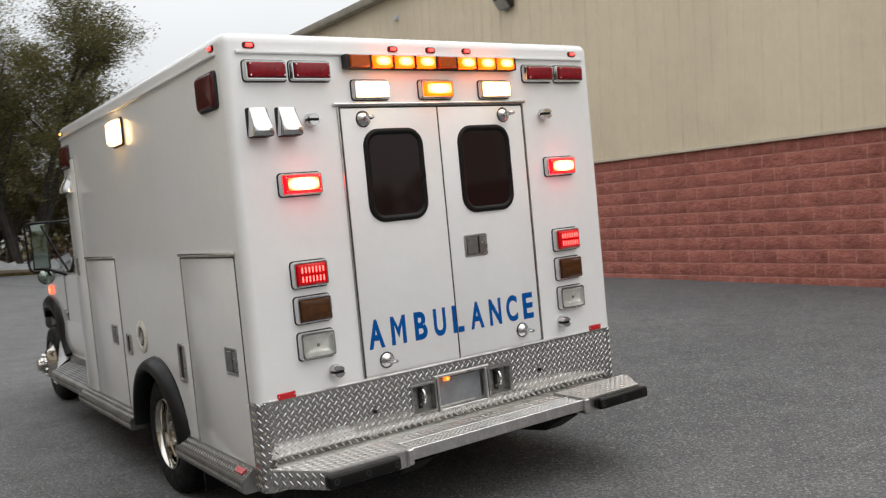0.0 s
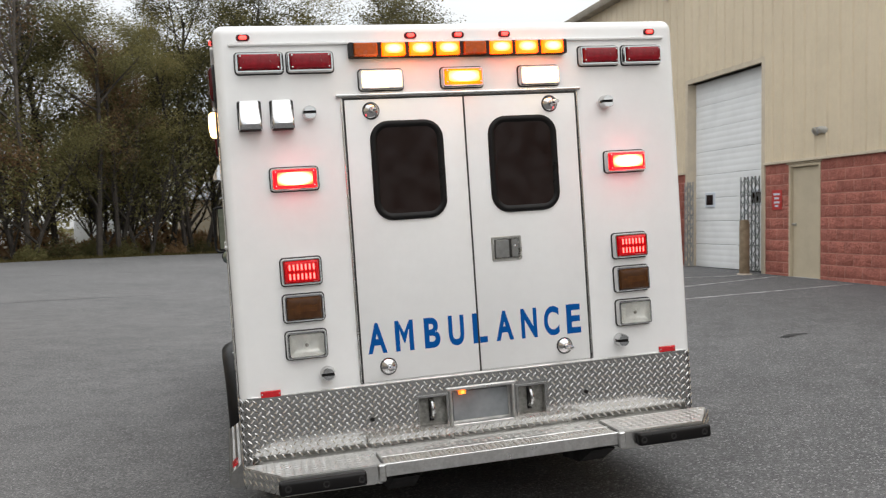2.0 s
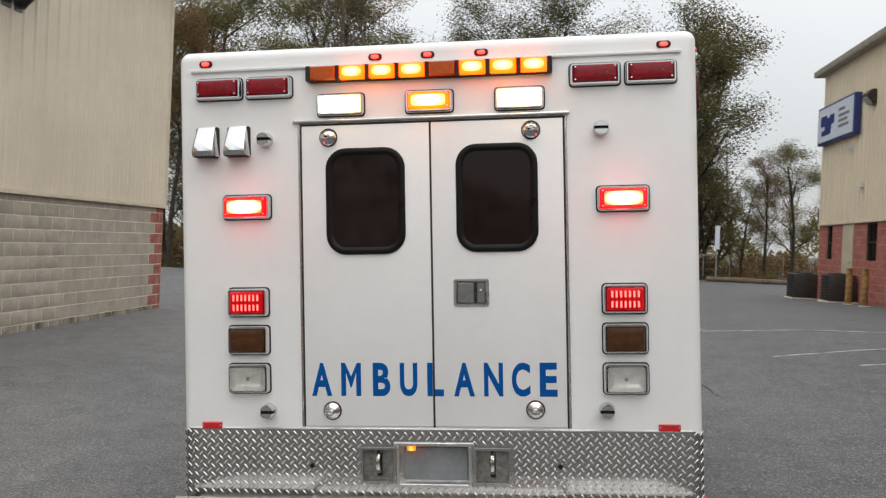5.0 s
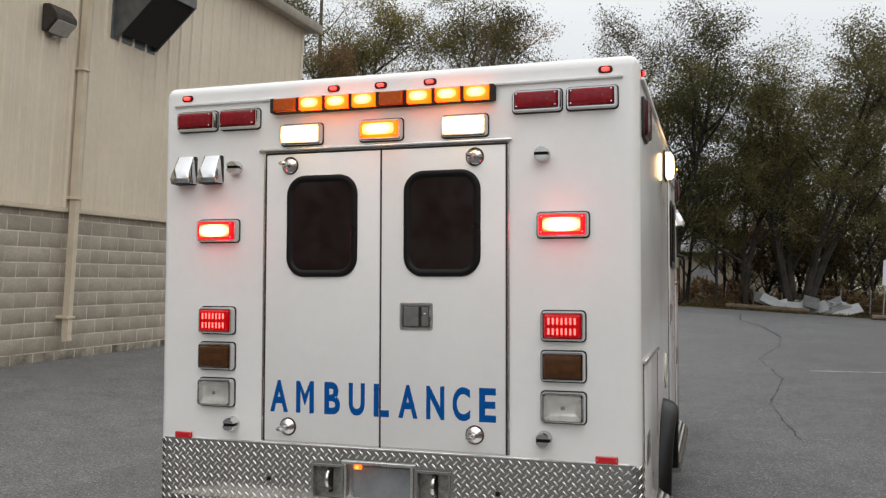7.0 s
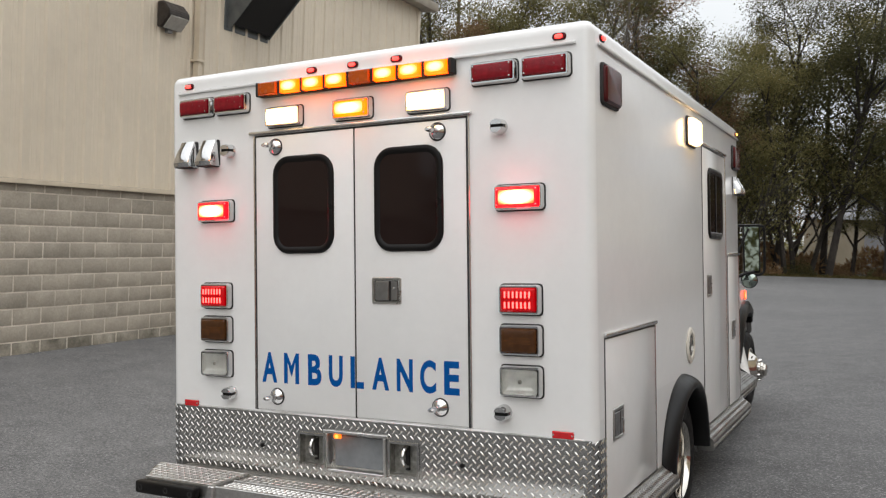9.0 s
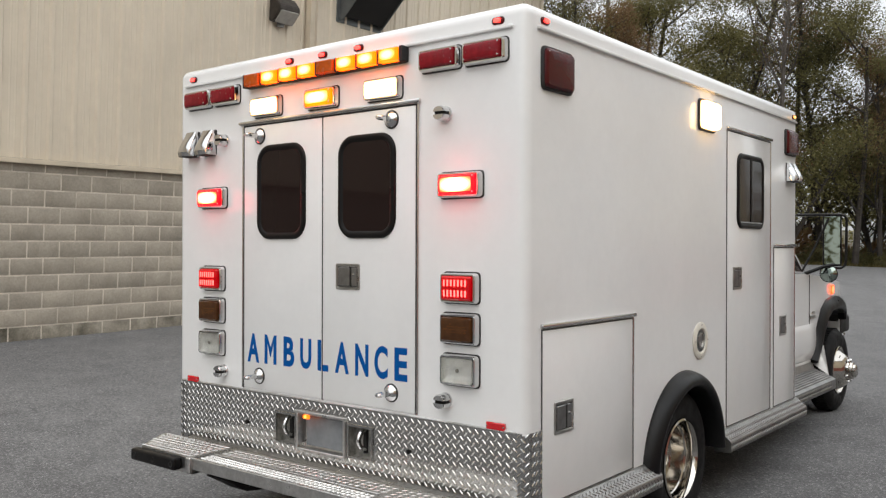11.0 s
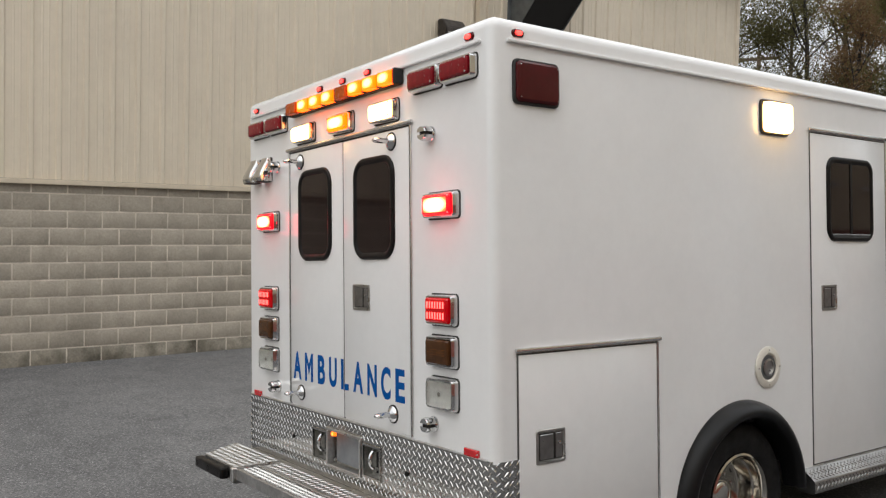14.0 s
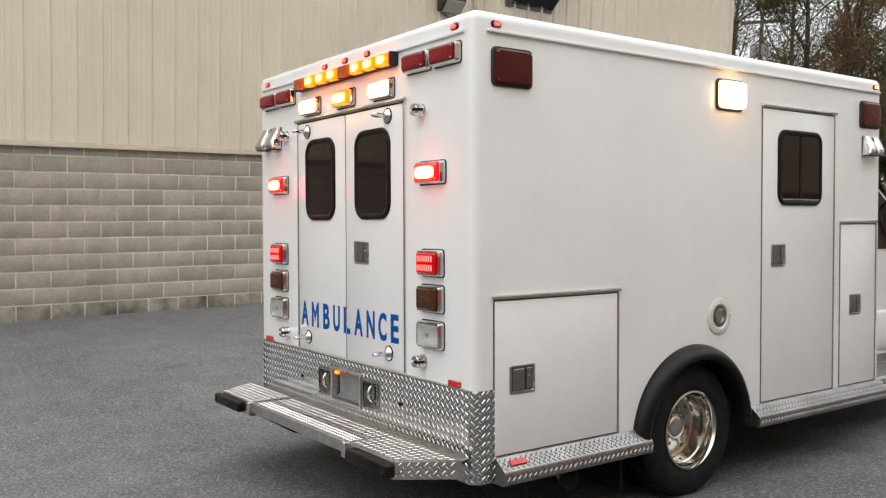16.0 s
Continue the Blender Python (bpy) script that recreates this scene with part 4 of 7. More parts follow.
# drip moulding under the roof edge
for a, b, nm in (((-1.14, -0.006, 2.482), (1.14, -0.006, 2.482), 0), ((HALF + 0.006, 0.075, 2.484), (HALF + 0.006, 3.60, 2.484), 1), ((-HALF - 0.006, 0.075, 2.484), (-HALF - 0.006, 3.60, 2.484), 1)):
    if nm == 0:
        bm = block((a[0], -0.016, 2.474), (b[0], 0.0, 2.490), 0.005, 2)
    else:
        s = 1 if a[0] > 0 else -1
        lo, hi = sorted((s * HALF, s * (HALF + 0.016)))
        bm = block((lo, a[1], 2.474), (hi, b[1], 2.490), 0.005, 2)
    ap("drip_moulding", bm, PAINT)


# lamps
def lamp(place, w, h, lens, depth=0.036, name="warning_lamp", label="", core=None, leds=False, led_mat=None):
    me = kept(("flange", w, h), lambda: mesh("gasket", slab(w, h, 0.020, [(0, 0), (0.003, 0), (0.005, 0.002)]), GASKET))
    base = link(name, me, amb, place, label)
    bez = kept(("bezel", w, h, depth), lambda: mesh("bezel", slab(w - 0.008, h - 0.008, 0.018, [(0.003, 0), (depth - 0.006, 0.004), (depth, 0.007), (depth, 0.012), (depth - 0.008, 0.016)], cap1=False), CHROME))
    link("bezel", bez, base, None, "chrome bezel")
    lw, lh = w - 0.042, h - 0.038
    lm = kept(("lens", lw, lh, depth, lens.name), lambda: mesh("lens", slab(lw, lh, 0.010, [(depth - 0.012, 0), (depth + 0.006, 0), (depth + 0.014, 0.006), (depth + 0.017, 0.022)]), lens))
    link("lens", lm, base)
    if core:
        link("core", kept(("core", lw, lh, core.name), lambda: mesh("core", slab(lw - 0.030, lh - 0.022, 0.009, [(depth + 0.004, 0), (depth + 0.0165, 0), (depth + 0.019, 0.008)]), core)), base)
    if lens is CLEAR_GLASS:
        bowl = slab(lw - 0.004, lh - 0.004, 0.010, [(depth - 0.004, 0), (depth - 0.016, 0.012), (depth - 0.022, 0.030)])
        link("reflector_bowl", kept(("bowl", lw), lambda: mesh("reflector_bowl", bowl, BOWL)), base)
        link("bulb", kept("bulb", lambda: mesh("bulb", lathe(bmesh.new(), [(0.0, 0.014), (0.006, 0.013), (0.009, 0.008), (0.009, 0.002), (0.006, 0.0)], 12), FROST)), base, Matrix.Translation((0, 0, depth - 0.022)))
    if leds:
        d = kept(("led", lens.name), lambda: mesh("led", slab(0.0095, 0.031, 0.0045, [(0, 0), (0.0025, 0.001)], seg=2), led_mat or LED_ON))
        for j in (-1, 1):
            for i in range(7):
                link("led", d, base, Matrix.Translation(((i - 3) * lw * 0.118, j * lh * 0.215, depth + 0.0155)))
    elif lens is BROWN_LENS:
        # rows of dull amber diodes behind the smoked lens
        dot = kept("amber_dot", lambda: mesh("led", slab(0.0052, 0.0052, 0.0025, [(0, 0), (0.0012, 0.0008)], seg=1), AMBER_LENS))
        for i in range(11):
            for j in range(7):
                if abs(j - 3) <= (i * 0.9 if i < 4 else 1.2):
                    link("led", dot, base, Matrix.Translation(((i - 5) * 0.0115, (j - 3) * 0.0115, depth + 0.0158)))
    if not leds and lens is not BROWN_LENS and lens is not CLEAR_GLASS:
        sc = kept("screw", lambda: mesh("screw", lathe(bmesh.new(), [(0.004, 0), (0.004, 0.002), (0, 0.003)], 8), CHROME))
        for a in (-1, 1):
            for b in (-1, 1):
                link("screw", sc, base, Matrix.Translation((a * (lw / 2 - 0.008), b * (lh / 2 - 0.008), depth + 0.0135)))
    return base


for x in (-1.000, -0.757, 0.758, 1.004):
    lamp(rear(x, 2.391), 0.234, 0.110, RED_LENS, name="warning_lamp", label="unlit red warning lamp in chrome bezel")
for x in (-0.413, 0.418):
    lamp(rear(x, 2.297), 0.232, 0.112, WHITE_ON, core=WHITE_CORE, name="load_lamp", label="lit white load lamp in chrome bezel")
lamp(rear(0.004, 2.298), 0.230, 0.112, AMBER_ON, core=AMBER_CORE, name="warning_lamp", label="lit amber warning lamp in chrome bezel")
for x in (-0.872, 0.873):
    lamp(rear(x, 1.830), 0.240, 0.122, RED_ON, core=RED_CORE, name="warning_lamp", label="lit red warning lamp in chrome bezel")
    lamp(rear(x, 1.381), 0.205, 0.142, BRAKE_ON, name="brake_lamp", label="red brake lamp with lit diodes", leds=True)
    lamp(rear(x, 1.203), 0.207, 0.144, BROWN_LENS, name="turn_lamp", label="unlit smoked amber turn lamp")
    lamp(rear(x, 1.023), 0.207, 0.146, CLEAR_GLASS, name="reversing_lamp", label="unlit clear reversing lamp")


def marker(place, lens, label):
    base = link("marker_lamp", kept("mk0", lambda: mesh("marker_base", slab(0.066, 0.034, 0.016, [(0, 0), (0.010, 0.001), (0.014, 0.005)]), MAROON)), amb, place, label)
    link("lens", kept(("mk1", lens.name), lambda: mesh("lens", slab(0.038, 0.020, 0.009, [(0.010, 0), (0.020, 0.002), (0.023, 0.006)]), lens)), base)


for x in (-1.067, -0.247, -0.001, 0.247, 1.063):
    marker(rear(x, 2.515, -0.006), MARK_ON, "lit red marker lamp")
for place, y in ((right, 0.162), (left, 0.162)):
    marker(place(y, 2.517, -0.006), MARK_ON, "lit red marker lamp")
for place, y in ((right, 3.575), (left, 3.575)):
    marker(place(y, 2.517, -0.006), MARK_AMBER, "lit amber marker lamp")

# amber light bar under the roof edge
bar = ap("light_bar", block((-0.556, -0.030, 2.402), (0.556, 0.0, 2.478), 0.004), CHASSIS, "amber directional light bar, partly lit")
for k in range(8):
    x = -0.4865 + 0.139 * k
    on = k not in (0, 4)
    bm = slab(0.118, 0.064, 0.006, [(0, 0), (0.030, 0.001), (0.036, 0.006)])
    link("lens", kept(("bar", on), lambda: mesh("lens", bm, BAR_ON if on else ORANGE_LENS)), bar, rear(x, 2.440, 0.028), "lit amber lens" if on else "unlit amber lens")
    if on:
        link("core", kept("bar_core", lambda: mesh("core", slab(0.092, 0.044, 0.008, [(0.030, 0), (0.0375, 0), (0.039, 0.006)]), BAR_CORE)), bar, rear(x, 2.440, 0.028))
    if k < 7:
        link("divider", kept("bar_div", lambda: mesh("divider", block((-0.010, -0.034, 0), (0.010, 0.034, 0.022), 0.002), CHASSIS)), bar, rear(x + 0.0695, 2.440, 0.028))
for s in (-1, 1):
    ap("end_cap", block((s * 0.556 - 0.012, -0.052, 2.404), (s * 0.556 + 0.012, -0.002, 2.476), 0.004), CHASSIS, parent=bar)


# hooded chrome speakers
def cowl(place, w=0.112, h=0.140, d=0.085):
    bm = bmesh.new()
    loops = []
    for k in range(7):
        t = k / 6
        z = h / 2 - h * t
        out = d * (0.30 + 0.70 * math.sin(t * math.pi * 0.5) ** 1.3 if t < 0.99 else 0.86)
        ww = w * (0.80 + 0.20 * t)
        loops.append([(-ww / 2, z, 0), (-ww / 2 + 0.001, z, out * 0.86), (-ww / 2 + 0.004, z, out * 0.95), (-ww / 2 + 0.012, z, out), (0, z, out * 1.03), (ww / 2 - 0.012, z, out), (ww / 2 - 0.004, z, out * 0.95), (ww / 2 - 0.001, z, out * 0.86), (ww / 2, z, 0)])
    loft(bm, loops)
    base = ap("speaker_hood", bm, CHROME, "polished chrome hooded speaker", place, angle=40)
    link("gasket", kept(("cowlg", w), lambda: mesh("gasket", slab(w + 0.002, h + 0.006, 0.012, [(0, 0), (0.004, 0)]), GASKET)), base)
    link("grille", kept(("cowlm", w), lambda: mesh("grille", block((-w * 0.42, -h / 2 - 0.003, 0.012), (w * 0.42, -h / 2 + 0.001, d * 0.8)), CHASSIS)), base)


for x in (-1.062, -0.909):
    cowl(rear(x, 2.141))
for place in (right, left):
    for y in (3.452, 3.556):
        cowl(place(y, 2.105), 0.088, 0.13, 0.075)


# door catches: a sprung clip on the body, a peg on the door
def clip_catch(place):
    bm = lathe(bmesh.new(), [(0.0, 0.0), (0.036, 0.0), (0.036, 0.006), (0.031, 0.016), (0.022, 0.024)], 22)
    base = ap("door_clip", bm, CHROME, "chrome door hold-open clip", place)
    for s in (-1, 1):
        bm = bmesh.new()
        arc = [(0.033 * math.cos(radians(a)), s * (0.007 + 0.026 * math.sin(radians(a)))) for a in range(0, 181, 20)]
        sm = [(x * 0.84, y * 0.84 + s * 0.001) for x, y in arc]
        loft(bm, [[(x, y, 0.014) for x, y in arc], [(x, y, 0.045) for x, y in arc], [(x, y, 0.056) for x, y in sm]])
        link("jaw", mesh("jaw", bm, CHROME), base)
    # shade of the slot between the jaws, put in as a black block
    link("pad", kept("clip_slot_shade", lambda: mesh("pad", block((-0.031, -0.011, 0.012), (0.031, 0.011, 0.040)), RUBBER)), base)


def peg_catch(place):
    bm = lathe(bmesh.new(), [(0.0, 0.0), (0.038, 0.0), (0.038, 0.006), (0.033, 0.012), (0.025, 0.018), (0.016, 0.024), (0.0, 0.024)], 22)
    base = ap("door_peg", bm, CHROME, "chrome door peg on round base", place)
    bm = bmesh.new()
    loops = []
    for z, a, b in ((0.015, 0.015, 0.015), (0.030, 0.012, 0.012), (0.050, 0.015, 0.013), (0.075, 0.021, 0.013), (0.092, 0.019, 0.011), (0.101, 0.010, 0.006)):
        loops.append([(a * math.cos(2 * math.pi * k / 14), b * math.sin(2 * math.pi * k / 14), z) for k in range(14)])
    loft(bm, loops)
    link("peg", mesh("peg", bm, CHROME), base)
    # added ring that paints the dark reflection round the chrome base
    link("peg_gasket", kept("peg_gasket", lambda: mesh("peg_gasket", lathe(bmesh.new(), [(0.036, 0.0), (0.044, 0.0), (0.043, 0.004), (0.036, 0.004)], 22), GASKET)), base)


for x, z in ((-0.778, 2.145), (0.781, 2.147), (-0.780, 0.871), (0.787, 0.881)):
    clip_catch(rear(x, z))
# rear doors
DX0, DXM, DX1, DZ0, DZ1 = -0.614, 0.004, 0.622, 0.797, 2.212
frame_bm = bmesh.new()
for lo, hi in (((DX0 + 0.003, DZ0), (DX0 + 0.011, DZ1)), ((DX1 - 0.011, DZ0), (DX1 - 0.003, DZ1)), ((DX0 + 0.011, DZ1 - 0.008), (DX1 - 0.011, DZ1)), ((DXM - 0.005, DZ0), (DXM + 0.005, DZ1 - 0.008))):
    box(frame_bm, (lo[0], -0.004, lo[1]), (hi[0], 0.0, hi[1]))
ap("door_seal", frame_bm, GASKET, "dark rubber door seal")
for x in (DX0 - 0.003, DX1 + 0.003):
    ap("door_edge_strip", block((x - 0.0045, -0.009, DZ0), (x + 0.0045, 0.0, DZ1), 0.003), RAIL)
ap("drip_rail", block((DX0 - 0.03, -0.018, DZ1 + 0.004), (DX1 + 0.02, 0.0, DZ1 + 0.020), 0.005, 2), RAIL, "aluminium drip rail over the doors")


def pane_window(place, w, h, r, parent, split=False):
    fr = part("window", slab(w, h, r, [(0, 0), (0.006, 0), (0.012, 0.004), (0.015, 0.012), (0.014, 0.024), (0.007, 0.035)], cap1=False, seg=8), RUBBER, parent, "dark tinted window in black rubber frame", place)
    link("pane", mesh("pane", slab(w - 0.060, h - 0.060, r - 0.03, [(0.0, 0), (0.0075, 0)], seg=8), GLASS), fr)
    if split:
        link("sash_bar", mesh("sash_bar", block((-0.012, -h / 2 + 0.02, 0.004), (0.012, h / 2 - 0.02, 0.012), 0.002), RUBBER), fr)
        link("sill_track", mesh("sill_track", block((-w / 2 + 0.04, -h / 2 + 0.034, 0.006), (w / 2 - 0.04, -h / 2 + 0.042, 0.013), 0.002), GALV), fr)
    return fr


def paddle_latch(place, w, h, parent, tall=False):
    """A flush paddle latch in its tray."""
    base = part("latch", slab(w, h, 0.010, [(0, 0), (0.004, 0), (0.006, 0.002), (0.006, 0.011), (0.001, 0.014)], cap1=True), STEEL, parent, "brushed steel paddle latch", place)
    a, b = w - 0.03, h - 0.03
    link("tray", mesh("tray", block((-a * 0.49, -b * 0.49, 0.0005), (a * 0.49, b * 0.49, 0.002)), TRAY_SHADED), base)
    link("paddle", mesh("paddle", block((-a * 0.47, -b * 0.46, 0.001), (a * 0.10, b * 0.46, 0.0065), 0.003), TRAY_LIGHT), base)
    link("plate", mesh("plate", block((a * 0.20, -b * 0.46, 0.001), (a * 0.47, b * 0.46, 0.0055), 0.002), TRAY_LIGHT), base)
    link("lock", mesh("lock", lathe(bmesh.new(), [(0.007, 0), (0.007, 0.009), (0, 0.010)], 12), CHROME), base, Matrix.Translation((a * 0.33, b * 0.10, 0.002)))
    return base


def rear_leaf(x0, x1):
    return ap("rear_door", block((x0, -0.007, DZ0 + 0.004), (x1, 0.02, DZ1 - 0.010), 0.003, 2), PAINT, "white rear door leaf")


leaf_l, leaf_r = rear_leaf(DX0 + 0.011, DXM - 0.0045), rear_leaf(DXM + 0.0045, DX1 - 0.011)
pane_window(rear(-0.302, 1.846, 0.006), 0.374, 0.496, 0.095, leaf_l)
pane_window(rear(0.308, 1.848, 0.006), 0.374, 0.496, 0.095, leaf_r)
paddle_latch(rear(0.184, 1.415, 0.006), 0.162, 0.128, leaf_r)
for x, z in ((-0.474, 2.146), (0.467, 2.151), (-0.474, 0.872), (0.468, 0.881)):
    peg_catch(rear(x, z, 0.007))


# lettering
def letter(ch, x, z, w, h, parent):
    cu = bpy.data.curves.new("letter", "FONT")
    cu.body, cu.extrude, cu.resolution_u, cu.offset = ch, 0.002, 6, 0.0 if ch == "M" else 0.033
    tmp = new("letter", cu)
    me = bpy.data.meshes.new_from_object(tmp.evaluated_get(bpy.context.evaluated_depsgraph_get()))
    bpy.data.objects.remove(tmp)
    if ch == "M":
        # as heavy as the rest
        for v in me.vertices:
            for (ax, ay), (bx, by) in ((((0.611, 0.0), (0.555, 0.0))), ((0.611, 0.531), (0.555, 0.475)), ((0.609, 0.531), (0.550, 0.475)), ((0.399, 0.267), (0.404, 0.17)), ((0.383, 0.267), (0.378, 0.17)), ((0.173, 0.531), (0.232, 0.475)), ((0.171, 0.531), (0.227, 0.475)), ((0.171, 0.0), (0.227, 0.0)), ((0.165, 0.682), (0.200, 0.682)), ((0.618, 0.682), (0.582, 0.682))):
                if abs(v.co.x - ax) < 0.0008 and abs(v.co.y - ay) < 0.0008:
                    v.co.x, v.co.y = bx, by
                    break
    co = np.array([v.co for v in me.vertices])
    lo, hi = co.min(0), co.max(0)
    for v in me.vertices:
        v.co = ((v.co.x - (lo[0] + hi[0]) / 2) / (hi[0] - lo[0]) * w, (v.co.y - lo[1]) / (hi[1] - lo[1]) * h, 0.0012 if v.co.z > 0 else 0.0)
    if ch == "L":
        # the foot crosses the gap between the two leaves
        bm = bmesh.new()
        bm.from_mesh(me)
        for gap, side in ((DXM - 0.005 - x, 1), (DXM + 0.005 - x, -1)):
            bmesh.ops.bisect_plane(bm, geom=bm.verts[:] + bm.edges[:] + bm.faces[:], plane_co=(gap, 0, 0), plane_no=(1, 0, 0))
        bmesh.ops.delete(bm, geom=[f for f in bm.faces if abs(f.calc_center_median().x - (DXM - x)) < 0.005], context="FACES")
        bm.to_mesh(me)
        bm.free()
    me.materials.clear()
    me.materials.append(BLUE)
    link("letter", me, parent, rear(x, z, 0.0072), "blue letter")


for ch, x, w in zip("AMBULANCE", (-0.523, -0.384, -0.240, -0.113, 0.012, 0.145, 0.279, 0.404, 0.528), (0.096, 0.094, 0.082, 0.082, 0.076, 0.095, 0.087, 0.084, 0.079)):
    letter(ch, x, 0.941, w, 0.154, leaf_l if x < 0 else leaf_r)

for x in (-1.060, 1.060):
    base = ap("reflector", slab(0.096, 0.032, 0.004, [(0, 0), (0.007, 0), (0.010, 0.003)]), REFLECTOR, "small red reflector", rear(x, 0.803 if x > 0 else 0.800, 0.002))
    for s in (-1, 1):
        link("screw", kept("screw", None), base, Matrix.Translation((s * 0.042, 0, 0.009)))

# tread plate kick panel
KB, KT = 0.34, 0.786
holes = [(-0.339, -0.186, 0.545, 0.697), (0.190, 0.345, 0.545, 0.697), (-0.166, 0.163, 0.535, 0.716)]
bm = bmesh.new()
us = sorted({-1.150, 1.150} | {v for h in holes for v in h[:2]})
vs = sorted({KB, KT} | {v for h in holes for v in h[2:]})
quad_field(bm, (0, -0.004, 0), (1, 0, 0), (0, 0, 1), us, vs, holes)
# rounded corners round to the sides
for s in (-1, 1):
    pts = [(s * 1.150, -0.004)] + [(s * (HALF - 0.055 + 0.059 * math.sin(radians(a))), 0.055 - 0.059 * math.cos(radians(a))) for a in (15, 30, 45, 60, 75, 90)] + [(s * (HALF + 0.004), 0.122)]
    for (xa, ya), (xb, yb) in zip(pts, pts[1:]):
        bm.faces.new([bm.verts.new(p) for p in ((xa, ya, KB), (xb, yb, KB), (xb, yb, KT), (xa, ya, KT))])
lozenges(bm, (-1.15, -0.004, 0.48), (1, 0, 0), (0, 0, 1), (0, -1, 0), 2.30, KT - 0.49, keep=lambda a, b: not any(x0 - 0.012 < a - 1.15 < x1 + 0.012 and y0 - 0.012 < b + 0.48 < y1 + 0.012 for x0, x1, y0, y1 in holes))
for s in (-1, 1):
    lozenges(bm, (s * (HALF + 0.004), 0.05, KB), (0, 1, 0), (0, 0, 1), (s, 0, 0), 0.075, KT - KB)
    for a in (12, 45, 78):
        c, sn = math.cos(radians(a)), math.sin(radians(a))
        u = Vector((s * c, sn, 0))
        lozenges(bm, Vector((s * (HALF - 0.055 + 0.0593 * sn), 0.055 - 0.0593 * c, KB)) - u * 0.018, u, (0, 0, 1), (s * sn, -c, 0), 0.036, KT - KB, size=0.030)
kick = ap("kick_panel", bm, TREAD, "bright aluminium tread plate kick panel")
ap("kick_trim", block((-1.16, -0.010, KT - 0.002), (1.16, 0.0, KT + 0.006), 0.003), ALU, parent=kick)


def open_box(x0, x1, z0, z1, depth, material, parent, nm):
    bm = bmesh.new()
    c = [(x0, z0), (x1, z0), (x1, z1), (x0, z1)]
    loft(bm, [[(x, -0.006, z) for x, z in c], [(x, depth, z) for x, z in c]], False, True)
    return ap(nm, bm, material, parent=parent)


for x0, x1, z0, z1 in holes[:2]:
    open_box(x0, x1, z0, z1, 0.042, POCKET, kick, "tow_pocket")
    bm = bmesh.new()
    for lo, hi in (((x0 - 0.006, z0 - 0.006), (x1 + 0.006, z0 + 0.004)), ((x0 - 0.006, z1 - 0.004), (x1 + 0.006, z1 + 0.006)), ((x0 - 0.006, z0 + 0.004), (x0 + 0.004, z1 - 0.004)), ((x1 - 0.004, z0 + 0.004), (x1 + 0.006, z1 - 0.004))):
        box(bm, (lo[0], -0.011, lo[1]), (hi[0], -0.003, hi[1]))
    ap("pocket_frame", bm, TREAD, parent=kick)
    xc, zc = (x0 + x1) / 2, (z0 + z1) / 2
    ring = [(xc, 0.036 - 0.052 * math.sin(radians(a)), zc + 0.01 + 0.048 * math.cos(radians(a))) for a in range(0, 181, 15)]
    ap("tow_ring", tube(bmesh.new(), ring, 0.011, 8), CHROME, "chrome tow ring", parent=kick)
    ap("tow_pin", tube(bmesh.new(), [(xc, 0.034, z0 + 0.02), (xc, 0.034, z1 - 0.02)], 0.012, 8), CHASSIS, parent=kick)
x0, x1, z0, z1 = holes[2]
open_box(x0, x1, z0, z1, 0.045, ALU, kick, "plate_recess")
ap("plate_holder", block((x0 + 0.018, 0.030, z0 + 0.012), (x1 - 0.012, 0.040, z1 - 0.018), 0.003), PLATE_GREY, "blank grey plate holder", parent=kick)
bm = bmesh.new()
for lo, hi in (((x0 - 0.022, z1 - 0.004), (x1 + 0.022, z1 + 0.012)), ((x0 - 0.008, z0 - 0.010), (x0 + 0.004, z1 - 0.004)), ((x1 - 0.004, z0 - 0.010), (x1 + 0.010, z1 - 0.004)), ((x0 + 0.004, z0 - 0.010), (x1 - 0.004, z0 + 0.004))):
    box(bm, (lo[0], -0.018, lo[1]), (hi[0], -0.003, hi[1]), 0.003)
ap("plate_frame", bm, ALU, "aluminium plate frame", parent=kick)
pl = ap("plate_lamp", slab(0.040, 0.024, 0.008, [(0, 0), (0.014, 0.003)]), PLATE_ON, "small lit amber plate lamp", rear(-0.105, 0.700, 0.004), parent=kick)
for x, z in ((-0.575, 0.615), (0.575, 0.624)):
    ap("plug", lathe(bmesh.new(), [(0.0, 0), (0.013, 0), (0.011, 0.008), (0, 0.010)], 14), RUBBER, "black rubber plug", rear(x, z, 0.004), parent=kick)

# rear step: a folding middle and two fixed corners
ST = 0.478
mid = ap("step_platform", block((-0.582, -0.339, ST - 0.052), (0.592, -0.078, ST - 0.004), 0.004), ALU, "aluminium folding rear step")
bm = bmesh.new()
box(bm, (-0.585, -0.348, ST - 0.058), (0.595, -0.334, ST + 0.003), 0.003)
ap("step_lip", bm, ALU, parent=mid)
# added plate, no known part: it brightens the gap behind the step
ap("step_ledge", block((-1.14, -0.080, ST - 0.034), (1.14, -0.004, ST - 0.022), 0.002), ALU, parent=kick)
